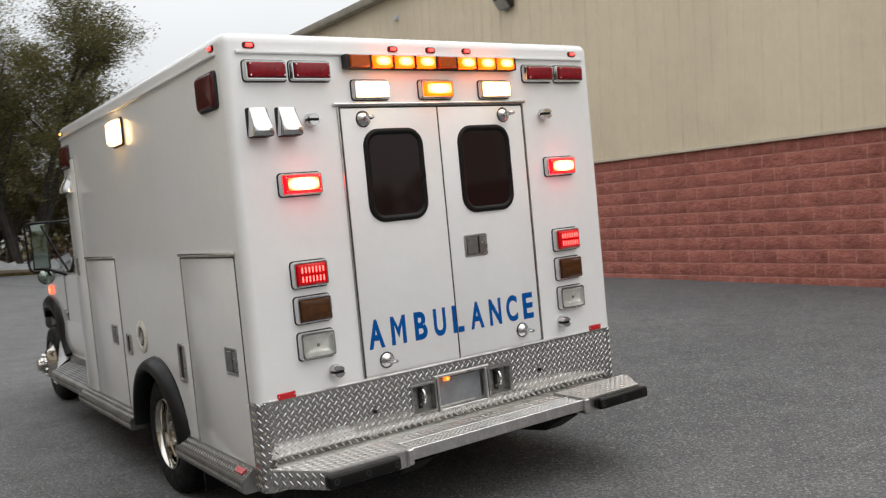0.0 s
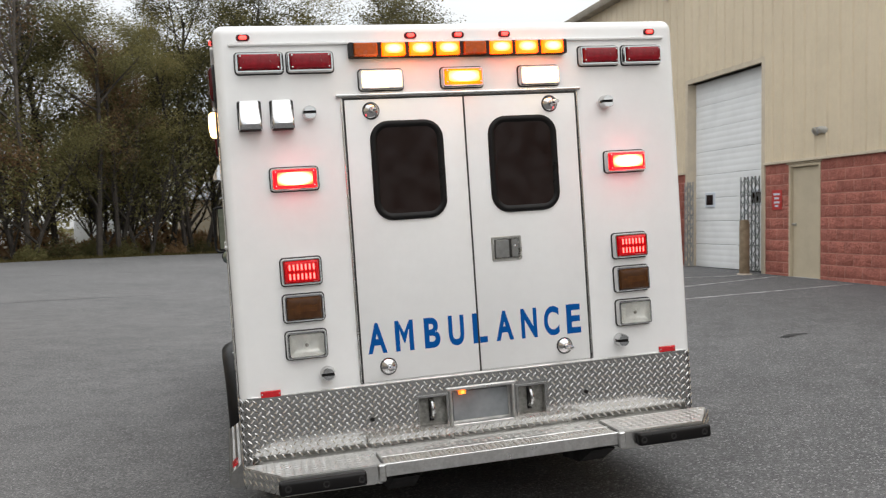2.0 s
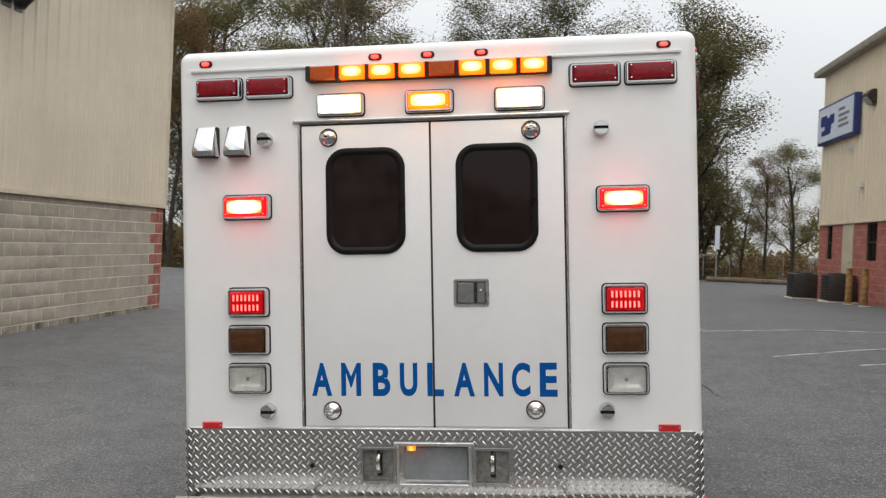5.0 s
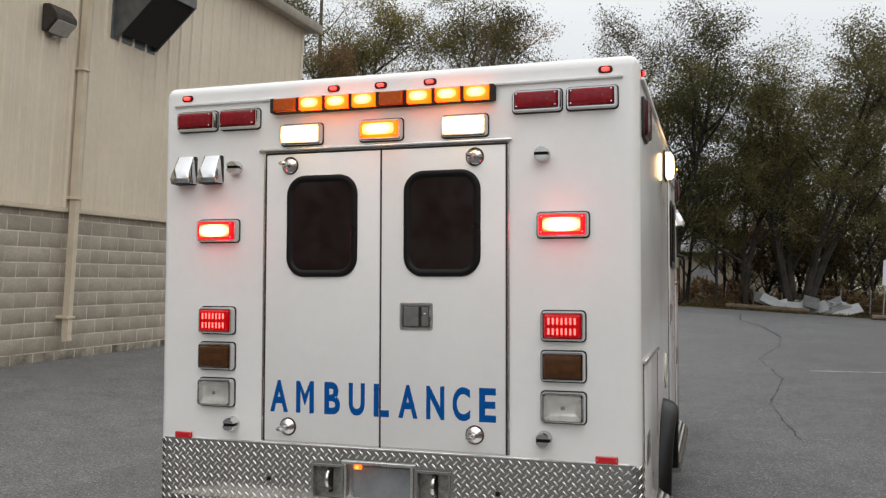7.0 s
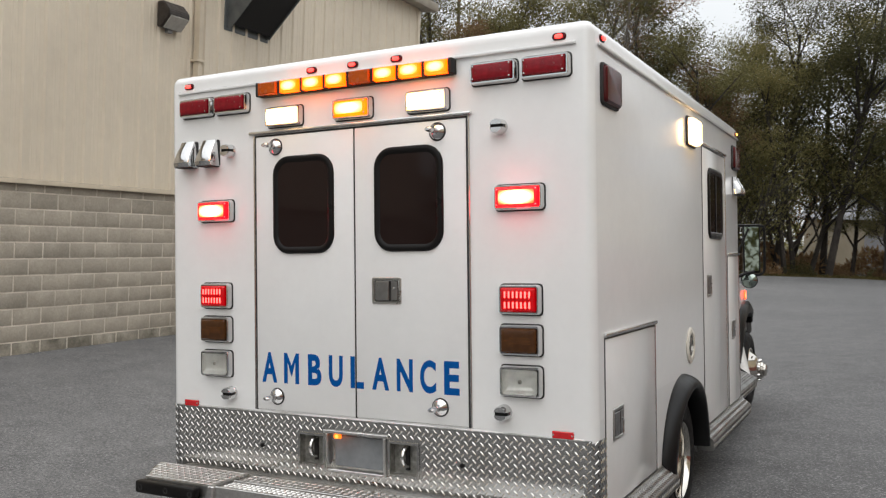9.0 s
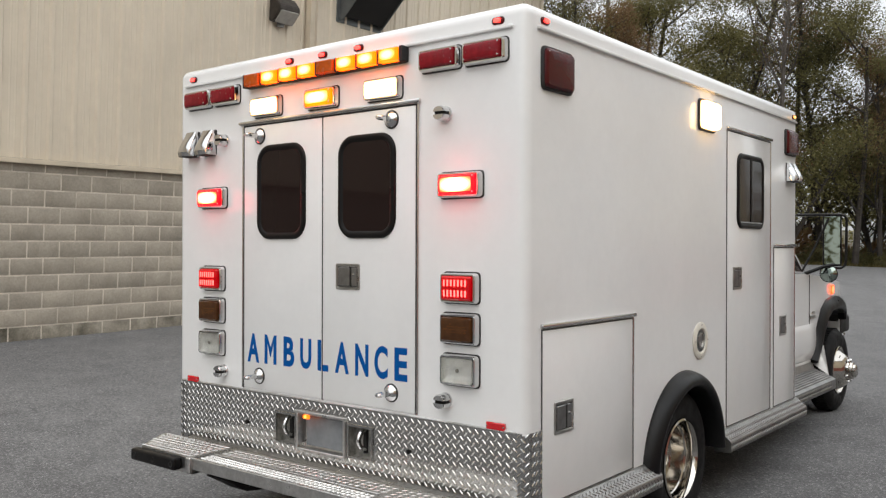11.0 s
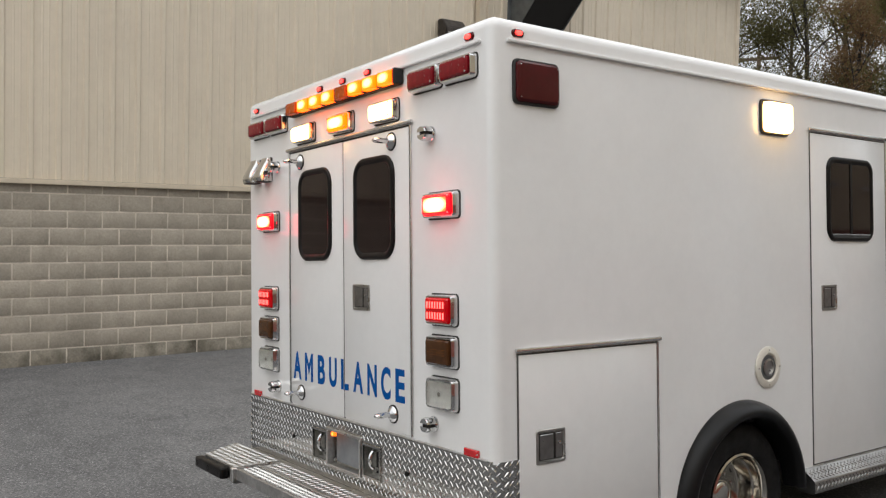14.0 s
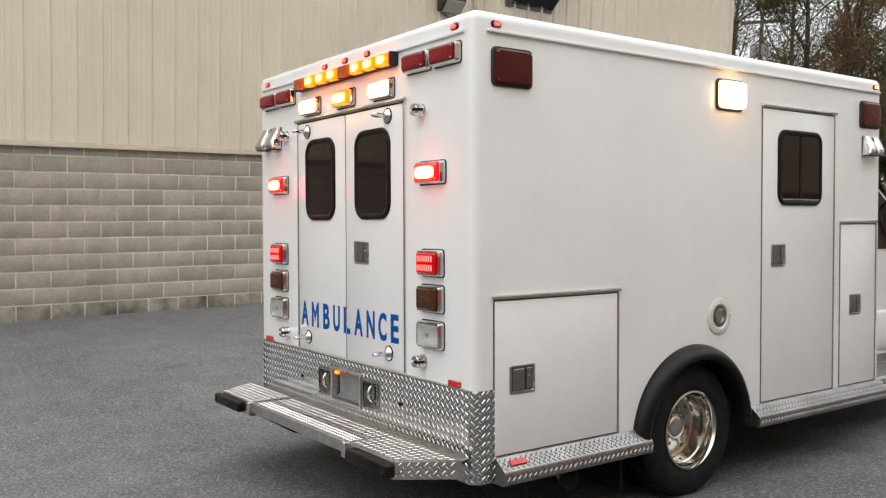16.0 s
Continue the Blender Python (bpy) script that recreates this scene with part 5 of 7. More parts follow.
# raised anti-slip teeth in rows
bm = bmesh.new()
quad_field(bm, (0, 0, ST - 0.003), (1, 0, 0), (0, 1, 0), [-0.58, 0.59], [-0.332, -0.080])
lozenges(bm, (-0.575, -0.326, ST - 0.003), (1, 0, 0), (0, 1, 0), (0, 0, 1), 1.16, 0.10, pitch=0.030, size=0.024, lift=0.005)
lozenges(bm, (-0.575, -0.199, ST - 0.003), (1, 0, 0), (0, 1, 0), (0, 0, 1), 1.16, 0.115)
ap("step_grip", bm, TREAD_WORN, "worn raised grip of the step", parent=mid)
ap("step_ridge", block((-0.58, -0.222, ST - 0.003), (0.59, -0.210, ST + 0.004), 0.002), ALU, parent=mid)
for s in (-1, 1):
    o = 0.600
    plan = [(o, -0.075), (o, -0.349), (1.045, -0.349), (1.215, -0.105), (1.215, -0.075)]
    if s < 0:
        plan = [(-x + 0.004, y) for x, y in plan][::-1]
    bm = bmesh.new()
    loft(bm, [[(x, y, ST - 0.085) for x, y in plan], [(x, y, ST + 0.004) for x, y in plan]])
    bmesh.ops.bevel(bm, geom=bm.edges[:], offset=0.005, segments=2, affect="EDGES")

    def inside(a, b, s=s):
        x, y = 0.62 + a, -0.339 + b
        return x < 1.03 or (y > -0.349 + (x - 1.045) * 1.356 + 0.025)
    lozenges(bm, (s * 0.62, -0.339, ST + 0.004), (s, 0, 0), (0, 1, 0), (0, 0, 1), 0.575, 0.255, keep=inside)
    cp = ap("step_corner", bm, TREAD_WORN, "worn tread plate corner step")
    # chamfered end in upright tread plate
    e = Vector((s * 0.177, 0.240, 0)).normalized()
    lozenges_bm = bmesh.new()
    lozenges(lozenges_bm, (s * 1.049, -0.350, ST - 0.078), e, (0, 0, 1), Vector((e.y, -e.x, 0)) * s, 0.285, 0.075)
    ap("end_tread", lozenges_bm, TREAD, parent=cp)
    # rubber bumper block with bolt holes
    lo, hi = sorted((s * 0.675, s * 1.070))
    bm = block((lo, -0.399, ST - 0.070), (hi, -0.347, ST - 0.006), 0.014, 3)
    rb = ap("bumper_block", bm, RUBBER, "black rubber bumper block", parent=cp)
    for k in (0.70, 0.86, 1.03):
        ap("bolt", lathe(bmesh.new(), [(0.016, 0.0), (0.016, 0.003), (0.009, 0.003), (0.009, -0.004), (0, -0.004)], 12), CHASSIS, "", rear(s * k, ST - 0.038, 0.398), parent=cp)
    ap("bracket", block((s * 0.600 - 0.018, -0.369, ST - 0.075), (s * 0.600 + 0.018, -0.334, ST + 0.006), 0.006), ALU, parent=cp)
    bm = bmesh.new()
    polygon_prism(bm, [(-0.30, ST - 0.085), (0.10, ST - 0.085), (0.10, ST - 0.21), (-0.14, ST - 0.18)], "x", s * 0.50 - 0.04, s * 0.50 + 0.09)
    ap("step_bracket", bm, CHASSIS, "black step bracket", parent=cp)


# side steps below the doors
def side_rail(s, y0, y1, parent=None):
    bm = bmesh.new()
    prof = [(HALF - 0.03, 0.455), (HALF + 0.008, 0.455), (HALF + 0.014, 0.446), (HALF + 0.068, 0.402), (HALF + 0.074, 0.392), (HALF + 0.074, 0.338), (HALF + 0.062, 0.330), (HALF - 0.03, 0.330)]
    loft(bm, [[(s * x, y0, z) for x, z in prof], [(s * x, y1, z) for x, z in prof]])
    w = y1 - y0
    lozenges(bm, (s * (HALF + 0.0745), y0, 0.336), (0, 1, 0), (0, 0, 1), (s, 0, 0), w, 0.055, pitch=0.034, size=0.028, lift=0.003)
    d = Vector((s * 0.054, 0, -0.044)).normalized()
    lozenges(bm, (s * (HALF + 0.015), y0, 0.446), (0, 1, 0), d, Vector((s * 0.63, 0, 0.77)).normalized(), w, 0.066, pitch=0.034, size=0.028, lift=0.003)
    return ap("side_step", bm, TREAD_SIDE, "tread plate side step")


for s in (-1, 1):
    side_rail(s, 0.125, 1.165)
    side_rail(s, 2.125, FRONT + 0.01)
    place = right if s > 0 else left
    ap("reflector", slab(0.10, 0.034, 0.004, [(0, 0), (0.007, 0), (0.010, 0.003)]), REFLECTOR, "small red reflector", place(0.262, 0.426, 0.0405) @ pose(0, 0, 0, -51, 0, 0))
    # wheel arch flare
    bm = bmesh.new()
    loops = []
    for a in range(-2, 183, 5):
        c, sn = math.cos(radians(a)), math.sin(radians(a))
        ring = [(-0.056, 0.426), (0.050, 0.424), (0.070, 0.428), (0.083, 0.436), (0.089, 0.448), (0.088, 0.461), (0.081, 0.474), (0.068, 0.487), (0.050, 0.499), (0.026, 0.508), (0.0, 0.514), (-0.056, 0.468)]
        lean = 1 - 0.30 * max(0.0, abs(c) - 0.35)
        loops.append([(s * (HALF - 0.004 + o * lean), WY - rr * c, WZ + rr * sn) for o, rr in ring])
    loft(bm, loops)
    ap("wheel_arch", bm, FLARE, "black rubber wheel arch flare", angle=60)


# wheels
def wheel(x, y, z, s, front):
    """A road wheel whose outer face looks along s on the x axis."""
    rt = 0.390
    axis = frame_of((x, y, z), (0, s, 0), (0, 0, 1))
    w = 0.20
    prof = [(0.215, -w), (0.30, -w - 0.004), (0.366, -w + 0.012), (rt - 0.008, -w + 0.03), (rt, -w + 0.05), (rt, -0.05), (rt - 0.008, -0.03), (0.368, -0.012), (0.348, 0.002), (0.300, 0.010), (0.262, 0.008), (0.232, -0.004), (0.222, -0.012)]
    bm = lathe(bmesh.new(), prof, 48)
    # tread grooves as raised blocks
    for k in range(64):
        a = 2 * math.pi * k / 64
        for z0, z1, sh in ((-w + 0.045, -w + 0.085, 0), (-w + 0.093, -0.093, 0.5), (-0.085, -0.045, 0)):
            a0 = a + sh * math.pi / 64
            v = [bm.verts.new(((rt + h) * math.cos(a0 + d), (rt + h) * math.sin(a0 + d), zz)) for zz in (z0, z1) for d, h in ((-0.035, -0.002), (-0.032, 0.007), (0.032, 0.007), (0.035, -0.002))]
            bm.faces.new((v[1], v[2], v[6], v[5]))
            bm.faces.new((v[0], v[1], v[5], v[4]))
            bm.faces.new((v[2], v[3], v[7], v[6]))
    tyre = ap("wheel", bm, TYRE, "black tyre on polished steel rim", axis)
    if front:
        rim = [(0.228, -0.02), (0.228, 0.004), (0.218, 0.008), (0.208, -0.006), (0.200, -0.020), (0.150, 0.055), (0.122, 0.078), (0.096, 0.084), (0.094, 0.104), (0.080, 0.108), (0.078, 0.130), (0.062, 0.134), (0.060, 0.152), (0.048, 0.160), (0.0, 0.160)]
    else:
        rim = [(0.228, -0.02), (0.228, 0.004), (0.218, 0.008), (0.208, -0.008), (0.204, -0.030), (0.202, -0.060), (0.196, -0.066), (0.193, -0.110), (0.186, -0.140), (0.160, -0.152), (0.118, -0.150), (0.078, -0.142), (0.074, -0.108), (0.064, -0.098), (0.040, -0.094), (0.0, -0.094)]
    link("rim", mesh("rim", lathe(bmesh.new(), rim, 48), RIM, 40), tyre, None, "polished chrome rim")
    nut = kept("nut", lambda: mesh("wheel_nut", lathe(bmesh.new(), [(0.013, 0), (0.013, 0.022), (0.009, 0.032), (0, 0.034)], 8), CHROME))
    for k in range(8):
        a = 2 * math.pi * (k + 0.5) / 8
        link("wheel_nut", nut, tyre, Matrix.Translation((0.104 * math.cos(a), 0.104 * math.sin(a), 0.074 if front else -0.148)))
    hole = kept("hand_hole", lambda: mesh("hand_hole", slab(0.034, 0.022, 0.010, [(0, 0), (0.002, 0.001)]), DARK))
    for k in range(4):
        a = math.pi / 2 * (k + 0.4)
        link("hand_hole", hole, tyre, Matrix.Translation((0.168 * math.cos(a), 0.168 * math.sin(a), 0.030 if front else -0.1505)) @ pose(0, 0, 0, 0, 0, math.degrees(a) + 90) @ pose(0, 0, 0, -52 if front else 0, 0, 0))
    return tyre


for s in (-1, 1):
    wheel(s * 1.195, WY, 0.380, s, False)
    wheel(s * 0.945, WY, 0.380, s, False)
    wheel(s * 1.000 - 0.05, 5.85, 0.400, s, True)


# doors and lockers in the sides
def hatch(place, y0, y1, z0, z1, latch_at, rail=True, label="white locker door in the body side"):
    w, h = y1 - y0, z1 - z0
    yc, zc = (y0 + y1) / 2, (z0 + z1) / 2
    bm = bmesh.new()
    t = 0.0065
    # one closed ring of rubber round the leaf
    corners = ((-1, -1), (1, -1), (1, 1), (-1, 1))
    ring = [[bm.verts.new((a * (w / 2 - o), b * (h / 2 - o), z)) for a, b in corners] for o, z in ((0, -0.001), (0, 0.004), (t, 0.004), (t, -0.001))]
    for k in range(4):
        for p, q in zip(ring, ring[1:] + ring[:1]):
            bm.faces.new((p[k], p[(k + 1) % 4], q[(k + 1) % 4], q[k]))
    leaf = ap("locker_door", block((-w / 2 + t, -h / 2 + t, -0.01), (w / 2 - t, h / 2 - t, 0.006), 0.0025, 2), PAINT, label, place(yc, zc))
    link("seal", mesh("seal", bm, SEAM), leaf)
    hinge = -1 if latch_at[0] > yc else 1
    u = hinge if place is right else -hinge
    link("hinge", mesh("hinge", block((u * (w / 2 + 0.003) - 0.005, -h / 2, 0), (u * (w / 2 + 0.003) + 0.005, h / 2, 0.009), 0.003), RAIL), leaf)
    if rail:
        link("drip_rail", mesh("drip_rail", block((-w / 2 - 0.012, h / 2 + 0.004, 0), (w / 2 + 0.018, h / 2 + 0.022, 0.018), 0.005, 2), RAIL), leaf, None, "aluminium drip rail")
    if latch_at[2]:
        du = (latch_at[0] - yc) * (1 if place is right else -1)
        paddle_latch(Matrix.Translation((du, latch_at[1] - zc, 0.0055)), latch_at[2], latch_at[3], leaf)
    return leaf


hatch(right, 0.142, 0.990, 0.458, 1.212, (0.318, 0.820, 0.162, 0.142))
side_door = hatch(right, 2.257, 3.058, 0.460, 2.285, (2.428, 1.371, 0.150, 0.142), label="white side entry door with window")
pane_window(Matrix.Translation((2.657 - 2.6575, 1.922 - 1.3725, 0.0055)), 0.484, 0.476, 0.075, side_door, True)
hatch(right, 3.140, 3.596, 0.460, 1.568, (3.328, 1.014, 0.140, 0.142))
hatch(left, 0.150, 0.952, 0.440, 1.505, (0.318, 0.972, 0.160, 0.145))
hatch(left, 2.38, 3.215, 0.440, 1.500, (2.565, 0.955, 0.150, 0.142))
hatch(left, 3.235, 3.600, 0.440, 2.30, (3.500, 1.444, 0.10, 0.15), rail=False)
# side lamps
for place in (right, left):
    for y in (0.257, 3.496):
        base = ap("side_warning_lamp", slab(0.252, 0.186, 0.026, [(0, 0), (0.010, 0), (0.014, 0.004)]), GASKET, "large unlit red side lamp", place(y, 2.320))
        link("lens", kept("big_lens", lambda: mesh("lens", slab(0.236, 0.170, 0.024, [(0.008, 0), (0.022, 0.002), (0.030, 0.012), (0.034, 0.05)]), MAROON)), base)
        for a in (-1, 1):
            for b in (-1, 1):
                link("screw", kept("screw", None), base, Matrix.Translation((a * 0.100, b * 0.066, 0.028)))
    base = ap("scene_lamp", slab(0.250, 0.182, 0.026, [(0, 0), (0.010, 0), (0.014, 0.004)]), GASKET, "lit white scene lamp", place(1.930, 2.328))
    link("lens", kept("scene_lens", lambda: mesh("lens", slab(0.226, 0.160, 0.026, [(0.008, 0), (0.040, 0.004), (0.054, 0.016), (0.060, 0.05)]), SCENE_ON)), base)
    # filler bowl
    fl = ap("filler_bowl", lathe(bmesh.new(), [(0.108, 0.0), (0.108, 0.005), (0.098, 0.010), (0.074, 0.011), (0.066, 0.006), (0.060, -0.035), (0.030, -0.045), (0.0, -0.045)], 30), CREAM, "cream plastic round filler bowl", place(1.850 if place is right else 1.905, 1.026 if place is right else 0.985, 0.001))
    bm = lathe(bmesh.new(), [(0.0635, 0.001), (0.0635, 0.004), (0.0, 0.004)], 26)
    link("recess", mesh("recess", bm, DUCT), fl, Matrix.Translation((0, 0, 0.0005)))
    link("cap", mesh("cap", lathe(bmesh.new(), [(0.046, 0.003), (0.046, 0.010), (0.036, 0.012), (0.036, 0.006), (0.0, 0.006)], 22), STEEL), fl, None, "steel filler cap")
    for k in range(4):
        link("screw", kept("screw", None), fl, Matrix.Translation((0.090 * math.cos(k * math.pi / 2), 0.090 * math.sin(k * math.pi / 2), 0.0102)))
for y, z, w, h in ((1.118, 0.890, 0.11, 0.23), (2.225, 0.915, 0.11, 0.15)):
    base = ap("side_socket", slab(w, h, 0.02, [(0, 0), (0.008, 0), (0.012, 0.004), (0.012, 0.016), (0.002, 0.020)]), STEEL, "recessed steel socket in the side", left(y, z))
    link("inset", mesh("inset", slab(w - 0.045, h - 0.045, 0.012, [(0.002, 0), (0.006, 0)]), CHASSIS), base)

# the cab stands a little off the middle of the box
CAB = Matrix.Translation((-0.05, 0, 0))


def cab_part(name, bm, material, label="", m=None, angle=32):
    return ap(name, bm, material, label, CAB if m is None else CAB @ m, angle=angle)


# cab: the wheel opening as a line of (y, z)
ARCH = [(4.99, 0.56), (5.10, 0.66), (5.22, 0.82), (5.34, 0.93), (5.48, 0.985), (5.70, 1.005), (5.92, 1.00), (6.10, 0.97), (6.20, 0.93), (6.25, 0.86)]


def taper(y):
    return float(np.interp(y, [3.7, 5.2, 5.8, 6.1, 6.6], [1.0, 1.0, 0.985, 0.955, 0.84]))


def arch_low(y):
    return float(np.interp(y, [p[0] for p in ARCH], [p[1] for p in ARCH])) if 4.99 <= y <= 6.25 else (0.56 if y < 5 else 0.60)


bm = notched(bmesh.new(), [3.70, 4.3, 4.92, 4.985] + [p[0] for p in ARCH] + [6.26, 6.36, 6.48, 6.58, 6.62], arch_low, lambda y: float(np.interp(y, [3.70, 4.92, 6.10, 6.48, 6.58, 6.62], [1.36, 1.335, 1.235, 1.14, 1.04, 0.90])), -0.985, 0.985)
for v in bm.verts:
    v.co.x *= taper(v.co.y)
bmesh.ops.bevel(bm, geom=[e for e in bm.edges if len(e.link_faces) == 2 and e.calc_face_angle(0) > 1.2], offset=0.035, segments=3, affect="EDGES")
cab_part("cab_body", bm, PAINT_CAB, "white truck cab body", angle=40)
for s in (-1, 1):
    bm = bmesh.new()
    loft(bm, [[(s * 0.42, y, z - 0.006), (s * 0.968 * taper(y), y, z - 0.006), (s * 0.968 * taper(y), y, z - 0.03), (s * 0.42, y, z - 0.03)] for y, z in ARCH])
    cab_part("wheel_liner", bm, CHASSIS, "black plastic wheel liner")
bm = bmesh.new()


def cab_loop(z, hw, y0, y1, r=0.07):
    return [(x, y + (y0 + y1) / 2, z) for x, y in rrect(2 * hw, y1 - y0, r, 4)]


loft(bm, [cab_loop(1.35, 0.955, 3.70, 4.97), cab_loop(1.62, 0.90, 3.71, 4.70), cab_loop(1.88, 0.83, 3.72, 4.40), cab_loop(1.95, 0.77, 3.78, 4.32), cab_loop(1.97, 0.60, 3.9, 4.2)])
cab_part("cab_roof", bm, PAINT_CAB, "white cab roof and pillars")
for s in (-1, 1):
    bm = bmesh.new()
    q = [(0.957, 3.80, 1.37), (0.957, 4.80, 1.365), (0.905, 4.62, 1.60), (0.850, 4.38, 1.82), (0.850, 3.82, 1.82)]
    loft(bm, [[(s * (a + 0.006), b, c) for a, b, c in q], [(s * (a - 0.02), b, c) for a, b, c in q]])
    cab_part("cab_window", bm, GLASS, "dark cab side window")
    # door shut lines, belt trim and handle
    lo, hi = sorted((s * 0.984, s * 0.989))
    cab_part("door_gap", block((lo, 4.925, 0.90), (hi, 4.932, 1.33)), GASKET)
    # the door swells out below its crease
    prof = [(0.980, 0.905), (0.994, 0.885), (1.006, 0.85), (1.010, 0.76), (1.006, 0.66), (0.996, 0.60), (0.980, 0.575)]
    bm = loft(bmesh.new(), [[(s * (x if k else 0.980), y, z) for x, z in prof] for k, y in ((1, 3.72), (1, 4.90), (1, 5.06), (0, 5.14))])
    cab_part("door_lower", bm, PAINT_CAB, "white lower door panel", angle=60)
    lo, hi = sorted((s * 0.984, s * 0.995))
    cab_part("badge", block((lo, 4.94, 0.940), (hi, 5.09, 0.972), 0.003), STEEL, "small grey badge")
    cab_part("badge", block((lo, 5.01, 0.986), (hi, 5.09, 1.006), 0.003), STEEL, "small grey badge")
    cab_part("cab_door_handle", block((s * 0.995 - 0.018, 3.84, 1.20), (s * 0.995 + 0.018, 4.02, 1.24), 0.008, 2), CHASSIS, "black cab door handle")
    # front flare, swept along the wheel opening
    bm = bmesh.new()
    loops = []
    for k, (y, z) in enumerate(ARCH):
        a, b = ARCH[max(0, k - 1)], ARCH[min(len(ARCH) - 1, k + 1)]
        t = Vector((0, b[0] - a[0], b[1] - a[1])).normalized()
        n = Vector((0, -t.z, t.y))
        wide = float(np.interp(y, [4.99, 5.3, 5.6, 6.25], [0.035, 0.10, 0.115, 0.10]))
        ring = [(-0.03, -0.012), (0.045, -0.012), (0.062, 0.0), (0.064, 0.02), (0.050, 0.6 * wide), (0.022, 0.94 * wide), (-0.03, wide)]
        loops.append([Vector((s * (0.985 * taper(y) + o), y, z)) + n * r for o, r in ring])
    loft(bm, loops)
    cab_part("fender_flare", bm, RUBBER, "black plastic front fender flare")
    cab_part("corner_lamp", slab(0.085, 0.095, 0.02, [(0, 0), (0.012, 0.008)]), TURN_ON, "lit orange corner lamp", frame_of((s * 0.984, 5.66, 1.175), (0, s, 0), (0, 0, 1)))
    # running board with long ribs, and the upright guard behind the wheel
    bm = bmesh.new()
    prof = [(0.93, 0.56), (0.985, 0.56), (1.00, 0.50), (1.165, 0.435), (1.18, 0.425), (1.18, 0.345), (1.15, 0.33), (0.93, 0.33)]
    loft(bm, [[(s * x, 3.68, z) for x, z in prof], [(s * x, 5.03, z) for x, z in prof]])
    for k in range(7):
        x, z = 1.015 + 0.022 * k, 0.494 - 0.0087 * k
        loft(bm, [[(s * (x - 0.006), y, z), (s * (x - 0.003), y, z + 0.010), (s * (x + 0.004), y, z + 0.007), (s * (x + 0.006), y, z - 0.005)] for y in (3.70, 5.01)])
    lozenges(bm, (s * 1.181, 3.70, 0.350), (0, 1, 0), (0, 0, 1), (s, 0, 0), 1.2, 0.065, pitch=0.032, size=0.026)
    cab_part("running_board", bm, TREAD_SIDE, "ribbed aluminium running board")
    bm = bmesh.new()
    q = [Vector((s * 0.985, 5.04, 0.54)), Vector((s * 1.12, 5.04, 0.45)), Vector((s * 1.05, 5.13, 0.70)), Vector((s * 1.00, 5.13, 0.72))]
    loft(bm, [q, [p + Vector((0, 0.012, 0)) for p in q]])
    cab_part("board_guard", bm, TREAD_SIDE, "tread plate guard behind the front wheel")
    # mirrors on tube brackets
    arm = cab_part("mirror_bracket", tube(bmesh.new(), [(s * 0.93, 4.75, 1.845), (s * 1.05, 4.88, 1.85), (s * 1.22, 5.0, 1.85), (s * 1.255, 5.01, 1.84), (s * 1.268, 5.015, 1.81), (s * 1.265, 5.01, 1.45), (s * 1.255, 5.0, 1.41), (s * 1.23, 4.99, 1.39), (s * 1.15, 4.98, 1.39)], 0.012, 8), RUBBER, "black tube mirror bracket")
    part("stay", tube(bmesh.new(), [(s * 0.97, 4.85, 1.34), (s * 1.10, 4.93, 1.40), (s * 1.18, 4.98, 1.42)], 0.017, 8, 0.8), RUBBER, arm)
    part("stay", tube(bmesh.new(), [(s * 0.96, 4.80, 1.36), (s * 1.03, 4.90, 1.55), (s * 1.13, 4.98, 1.82)], 0.010, 8), RUBBER, arm)
    tilt = Matrix.Translation((s * 1.155, 5.0, 1.63)) @ pose(0, 0, 0, 0, 0, s * 14)
    bm = block((-0.076, -0.012, -0.225), (0.076, 0.065, 0.225), 0.018, 3)
    mh = part("mirror_head", bm, RUBBER, arm, "black mirror head", tilt)
    link("mirror_glass", mesh("mirror_glass", block((-0.063, -0.0145, -0.207), (0.063, -0.0115, 0.207), 0.001), MIRROR), arm, tilt, "mirror glass")
    ctil = Matrix.Translation((s * 1.135, 4.97, 1.340)) @ Matrix.Scale(0.88, 4) @ pose(0, 0, 0, 90, 0, 0)
    part("convex_mirror", lathe(bmesh.new(), [(0.080, -0.02), (0.082, 0.0), (0.076, 0.006), (0.060, 0.016), (0.035, 0.024), (0.0, 0.028)], 24), MIRROR, arm, "round convex mirror", ctil)
    part("convex_rim", lathe(bmesh.new(), [(0.040, -0.04), (0.078, -0.022), (0.086, 0.0), (0.081, 0.004)], 24), RUBBER, arm, "", ctil)
bm = bmesh.new()
loft(bm, [[(-0.88, 4.945, 1.39), (0.88, 4.945, 1.39), (0.79, 4.42, 1.86), (-0.79, 4.42, 1.86)], [(-0.88, 4.925, 1.37), (0.88, 4.925, 1.37), (0.79, 4.40, 1.84), (-0.79, 4.40, 1.84)]])
cab_part("windscreen", bm, GLASS, "dark windscreen")
cab_part("front_bumper", block((-0.86, 6.50, 0.42), (0.86, 6.70, 0.70), 0.04, 3), CHROME, "chrome front bumper")
cab_part("bumper_cover", block((-0.90, 6.30, 0.70), (0.90, 6.68, 0.885), 0.04, 3), CHASSIS, "black bumper cover")
cab_part("front_crossmember", block((-0.42, 5.5, 0.36), (0.42, 6.2, 0.62), 0.02), CHASSIS)
cab_part("front_axle", tube(bmesh.new(), [(-0.85, 5.85, 0.40), (0.0, 5.85, 0.37), (0.85, 5.85, 0.40)], 0.05, 10), CHASSIS)


